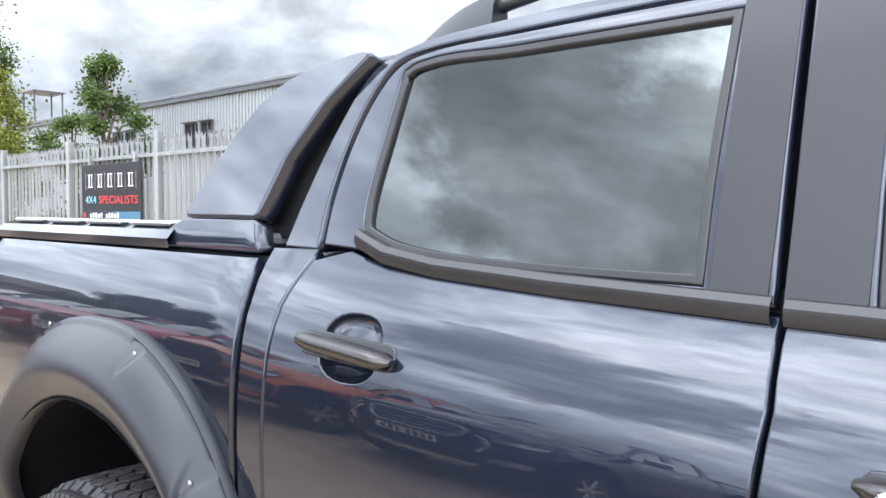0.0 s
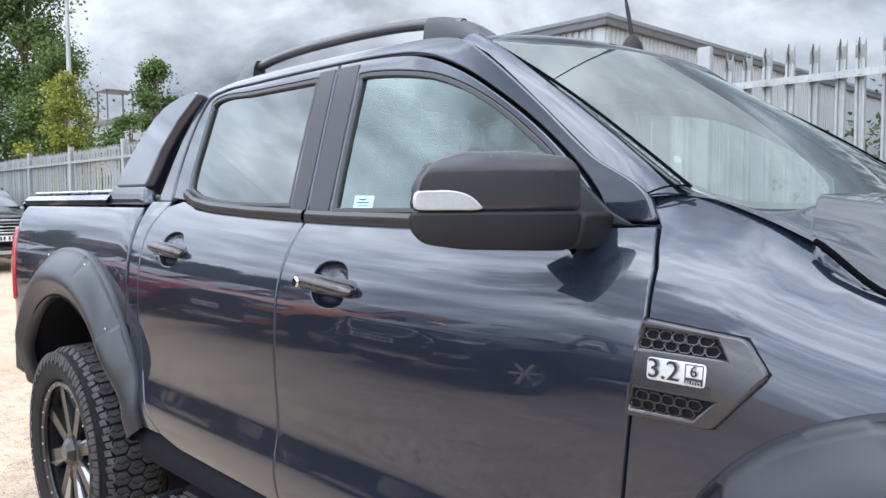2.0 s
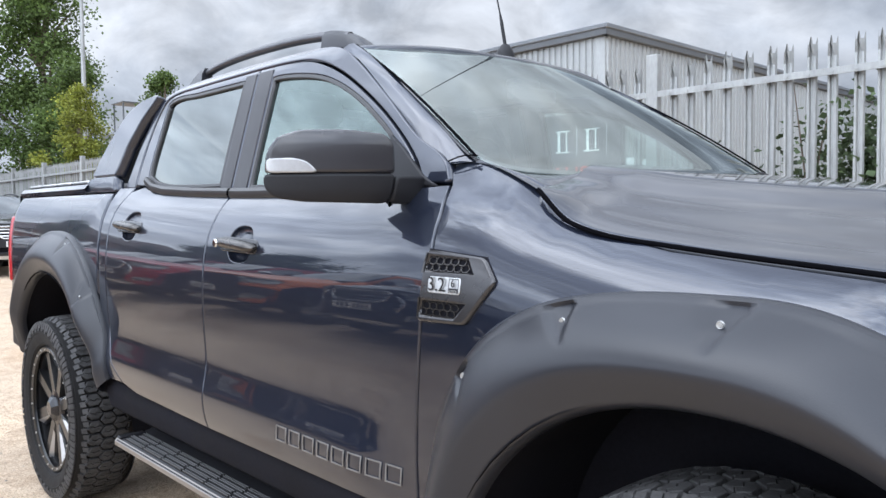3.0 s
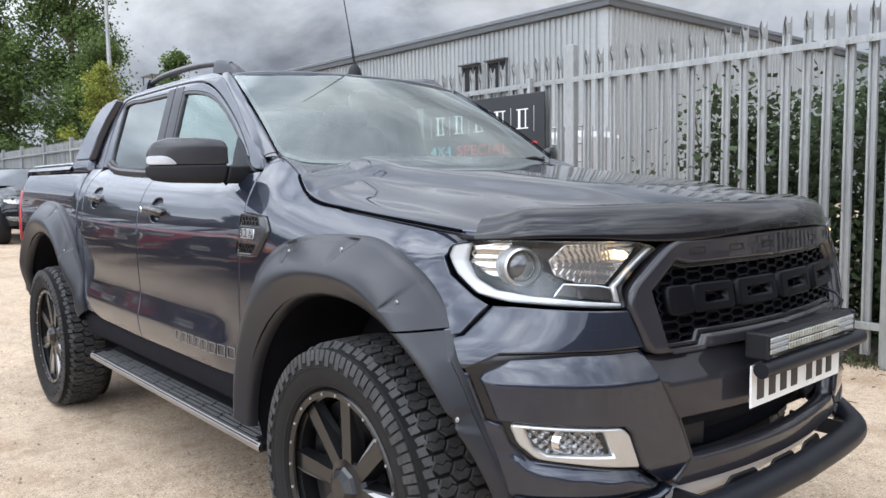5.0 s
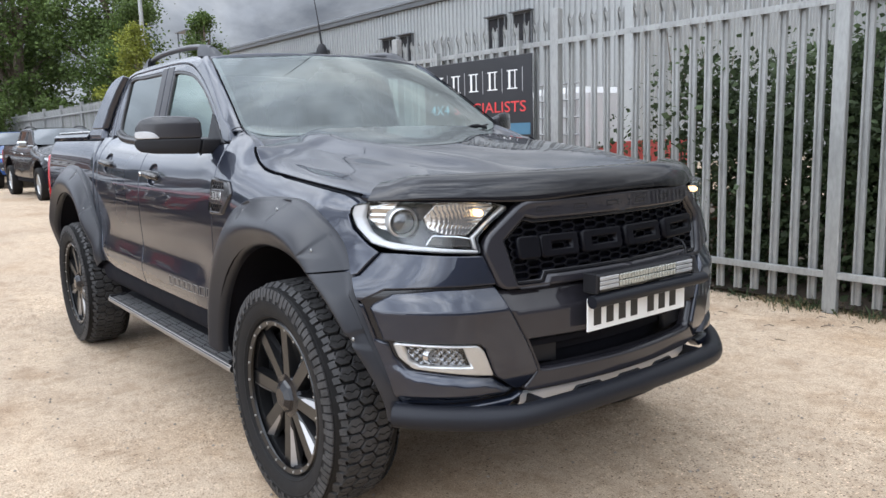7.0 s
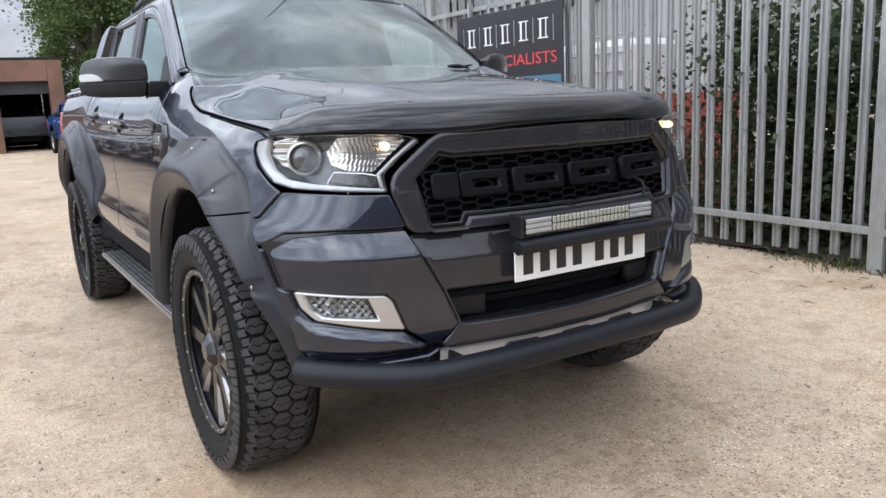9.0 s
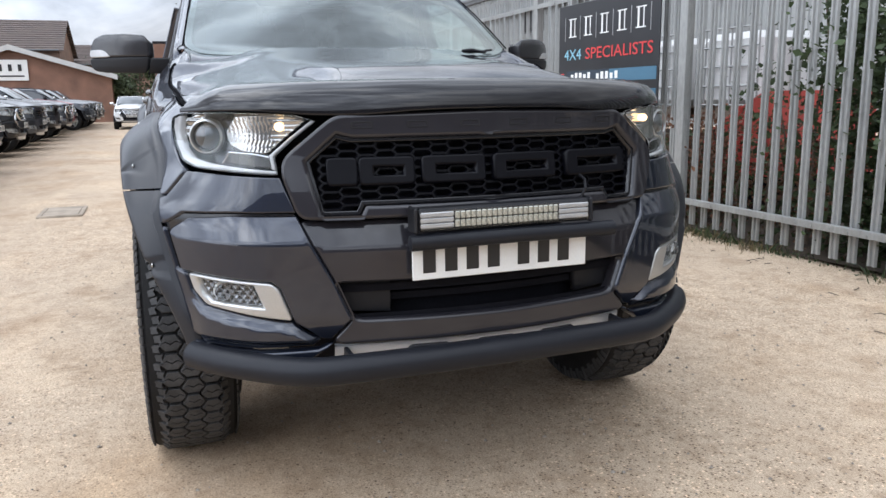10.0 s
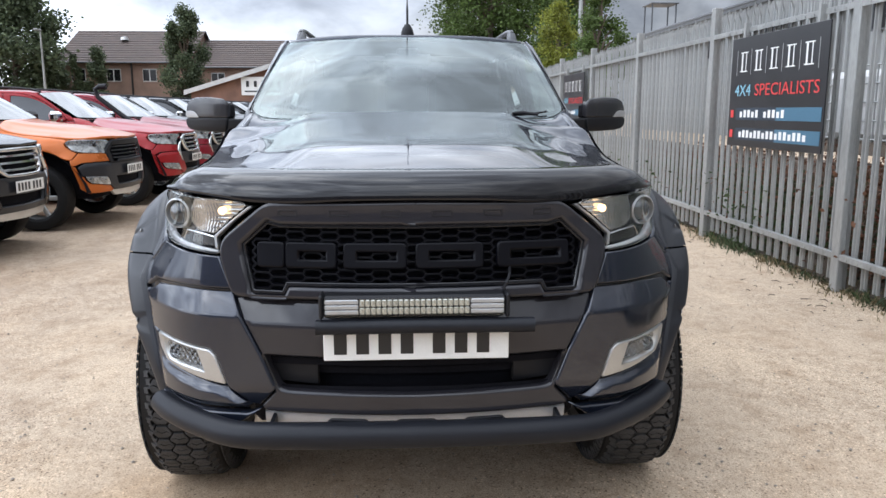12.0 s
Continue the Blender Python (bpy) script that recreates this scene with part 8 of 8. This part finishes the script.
def shrub(label, x0, x1, y0, y1, h, n, material, seed, size=0.085):
    t = thing("shrub", label, "shrub", "growth behind the fence")
    rnd = random.Random(seed)
    stems, s = Solid(), Solid()
    clumps = []
    for k in range(int((x1 - x0) * 9)):
        x, y = rnd.uniform(x0, x1), rnd.uniform(y0, y1)
        top = h * rnd.uniform(0.6, 1.08)
        tip = Vector((x + rnd.gauss(0, 0.2), y + rnd.gauss(0, 0.15), top))
        mid = Vector((x, y, top * 0.5))
        stems.tube([(x, y, 0), tuple(mid), tuple(tip)], [0.014, 0.010, 0.004], 5)
        for f in np.linspace(0.1, 1.0, 7):
            p = Vector((x, y, 0)).lerp(mid, f * 2) if f < 0.5 else mid.lerp(tip, f * 2 - 1)
            clumps.append((p, rnd.uniform(0.12, 0.26)))
    for k in range(n):
        c, r = clumps[rnd.randrange(len(clumps))]
        q = c + Vector((rnd.gauss(0, 1), rnd.gauss(0, 0.8), rnd.gauss(0, 1))) * r
        if q.z < h * 0.95 or (q.z < h * 1.06 and rnd.random() < 0.2):
            leaf(s, q, size * rnd.uniform(0.5, 1.4), rnd)
    part("stem_mass", stems, BARK, t, kind="stuff")
    part("foliage", s, material, t, sharp=180)
    return t


shrub("dense dark bramble hedge behind the fence", -1.35, 0.6, 3.65, 4.6, 2.12, 26000, LEAF_HEDGE, 31, 0.062)
shrub("tall leafy hedge behind the fence", 0.6, 3.6, 3.7, 4.8, 2.1, 26000, LEAF_HEDGE, 32, 0.062)
shrub("thin climbing shrub behind the fence", -2.3, -1.35, 3.7, 4.4, 2.1, 1900, LEAF_HEDGE, 33, 0.055)
shrub("low overgrown weeds behind the fence", -9.5, -2.2, 3.6, 4.5, 0.80, 11000, LEAF_HEDGE, 34, 0.05)
shrub("rust-brown dock and dead stalks behind the fence", -8.5, -1.2, 3.7, 4.5, 1.02, 17000, LEAF_RUST, 36, 0.042)
verge = Solid().grid([[(x, y, 0.02 + 0.03 * noise.noise(Vector((x, y, 2.0)))) for x in np.arange(-40.0, 8.1, 0.8)] for y in (3.46, 3.9, 4.5, 5.5, 7.0, 9.0, 12.0)])
tagged(part("verge", verge, mat("dark_soil", (0.075, 0.055, 0.038), 0.95, 0.0, 0.4, 2, 40, bump=0.01), sharp=180), "dark weedy soil behind the fence", "soil", kind="structure")
shrub("dense undergrowth below the tall trees", -38.0, -31.5, 2.6, 6.5, 3.4, 9000, LEAF, 35, 0.13)
berries = thing("berry_bush", "tall bush with red berry clusters behind the fence", "shrub")
rnd = random.Random(5)
bs, st = Solid(), Solid()
for k in range(16):
    c = Vector((rnd.uniform(-0.35, 1.2), rnd.uniform(4.9, 5.8), rnd.uniform(1.7, 2.9)))
    st.tube([(c.x, c.y, 0.0), (c.x, c.y, c.z)], [0.012, 0.005], 5)
    for j in range(90):
        leaf(bs, c + Vector((rnd.gauss(0, 0.06), rnd.gauss(0, 0.06), rnd.gauss(0, 0.12))), 0.05, rnd)
part("stem_mass", st, BARK, berries, kind="stuff")
part("berries", bs, BERRY, berries, sharp=180)

def growth_at(x):
    return 0.5 + 0.9 * noise.noise(Vector((x * 0.8, 3.1, 0))) + 0.5 * noise.noise(Vector((x * 3.1, 8.4, 0)))


def weed_strip(name, label, material, count, reach, tall, seed):
    """Blades and small leaves in uneven tufts along the foot of the fence."""
    g, rnd = Solid(), random.Random(seed)
    for k in range(count):
        x = rnd.uniform(-26, 6) if rnd.random() < 0.35 else rnd.uniform(-8, 3.2)
        thick = growth_at(x + seed)
        if rnd.random() > thick:
            continue
        y = FENCE_Y + 0.10 - abs(rnd.gauss(0, reach)) * (0.5 + thick) if rnd.random() < 0.6 else FENCE_Y + rnd.uniform(0.0, 0.28)
        h = rnd.uniform(0.25, 1.0) ** 1.5 * tall * (0.4 + thick)
        if rnd.random() < 0.55:
            a = rnd.uniform(0, 6.28)
            dx, dy = math.cos(a) * 0.004, math.sin(a) * 0.004
            lx, ly = rnd.gauss(0, 0.4) * h, rnd.gauss(0, 0.4) * h
            g.add([(x - dx, y - dy, 0), (x + dx, y + dy, 0), (x + lx * 0.4 + dx * 0.7, y + ly * 0.4 + dy * 0.7, h * 0.6), (x + lx, y + ly, h)], [(0, 1, 2), (0, 2, 3)])
        else:
            leaf(g, Vector((x, y, 0.006 + h * 0.6 * rnd.random())), rnd.uniform(0.010, 0.032), rnd)
    tagged(part(name, g, material, sharp=180), label, "weeds", kind="stuff")


LEAF_DRY = leaf_mat("dry_grass", (0.17, 0.135, 0.075))
weed_strip("weeds", "green weeds along the foot of the fence", LEAF_HEDGE, 9000, 0.08, 0.10, 3)
weed_strip("dry_grass", "dry brown grass along the foot of the fence", LEAF_DRY, 11000, 0.10, 0.08, 8)
twigs, rnd = Solid(), random.Random(12)
for k in range(90):
    x, y = rnd.uniform(-7, 3.2), FENCE_Y - 0.15 - abs(rnd.gauss(0, 0.35))
    a, n = rnd.uniform(0, 6.28), rnd.uniform(0.02, 0.09)
    twigs.tube([(x, y, 0.006), (x + math.cos(a) * n * 0.5, y + math.sin(a) * n * 0.5, 0.012), (x + math.cos(a + 0.4) * n, y + math.sin(a + 0.4) * n, 0.006)], [0.0028, 0.0035, 0.0015], 5)
tagged(part("twigs", twigs, BARK), "dry twigs on the concrete near the fence", "twigs", kind="stuff")


# ---- odds and ends ----
def lamp_post(label, x, y, h):
    p = thing("lamp_post", label, "lamp post")
    part("pole", Solid().tube([(x, y, 0), (x, y, h * 0.5), (x, y, h)], [0.10, 0.08, 0.05], 10), GALV, p)
    part("lamp_head", Solid().box((x + 0.35, y, h), (0.7, 0.22, 0.14), 0.04), GALV, p)


lamp_post("tall grey lamp post beyond the fence", -26.0, 6.6, 9.5)
lamp_post("grey lamp post near the terrace", -47.0, -22.2, 6.3)
lamp_post("grey lamp post by the trees", -44.0, 5.2, 7.5)
tank = thing("rooftop_frame", "small steel frame on the far roofline", "frame")
for x in (-57.4, -55.6):
    for y in (18.8, 20.6):
        part("leg", Solid().tube([(x, y, 6.9), (x, y, 9.3)], 0.06, 6), CLAD_EDGE, tank)
part("top", Solid().box((-56.5, 19.7, 9.3), (2.2, 2.1, 0.08), 0.01), CLAD_EDGE, tank)
load = thing("red_trailer", "red covered trailer among weeds behind the fence", "trailer")
profile_r = ((-4.40, 0.32), (-4.36, 0.50), (-3.70, 0.92), (-3.15, 1.20), (-2.95, 1.20), (-2.88, 0.40))
hull = Solid().grid([[(x, y, z) for y in (4.60, 4.66, 5.74, 5.80)] for x, z in profile_r])
hull.add([(x, 4.60, z) for x, z in profile_r], [(5, 4, 3, 2, 1, 0)])
for x, z in ((-4.05, 0.70), (-3.45, 1.055)):
    hull.tube([(x, 4.585, 0.36), (x, 4.585, z)], 0.022, 6)
part("cover", hull, mat("faded_red_cover", (0.42, 0.06, 0.045), 0.6, 0, 0.2, 2, 30), load)
part("chassis", Solid().box((-3.65, 5.2, 0.34), (1.6, 1.1, 0.12), 0.02), LINER, load)
for x in (-4.0, -3.3):
    part("trailer_wheel", Solid().lathe([(0.0, 0.1), (0.30, 0.1), (0.34, 0.05), (0.34, -0.05), (0.30, -0.1), (0.0, -0.1)], Matrix.Translation((x, 4.75, 0.30)) @ Matrix.Rotation(radians(90), 4, "X") @ Matrix.Scale(0.84, 4), 20), RUBBER, load)


def bulk_container(x):
    """A white plastic tank in a wire cage, on a stack of two pallets."""
    c = thing("bulk_container", "white caged bulk container behind the fence", "container", "containers behind the fence")
    part("tank_body", Solid().box((x, 6.5, 1.47), (1.06, 0.92, 0.92), 0.09), WHITE_PAINT, c)
    for z in (0.50, 0.88):
        p = Solid()
        for k in range(6):
            p.box((x - 0.5 + 0.2 * k, 6.5, z + 0.11), (0.14, 1.0, 0.022), 0.002)
        for y in (6.05, 6.5, 6.95):
            p.box((x, y, z + 0.02), (1.14, 0.1, 0.15), 0.004)
        part("pallet", p, BARK, c, kind="stuff")
    part("crate", Solid().box((x, 6.5, 0.21), (1.14, 1.0, 0.42), 0.01), BARK, c)
    cage = Solid()
    for k in range(8):
        cage.tube([(x - 0.56 + 0.16 * k, 6.0, 1.0), (x - 0.56 + 0.16 * k, 6.0, 1.98)], 0.013, 5)
    for z in (1.03, 1.27, 1.51, 1.75, 1.98):
        cage.tube([(x - 0.57, 5.99, z), (x + 0.57, 5.99, z)], 0.013, 5)
    for y in (6.2, 6.5, 6.8):
        cage.tube([(x + 0.57, y, 1.0), (x + 0.57, y, 1.98)], 0.013, 5)
    part("cage", cage, GALV, c, kind="stuff")


for x in (-5.35, -6.75, -8.15):
    bulk_container(x)
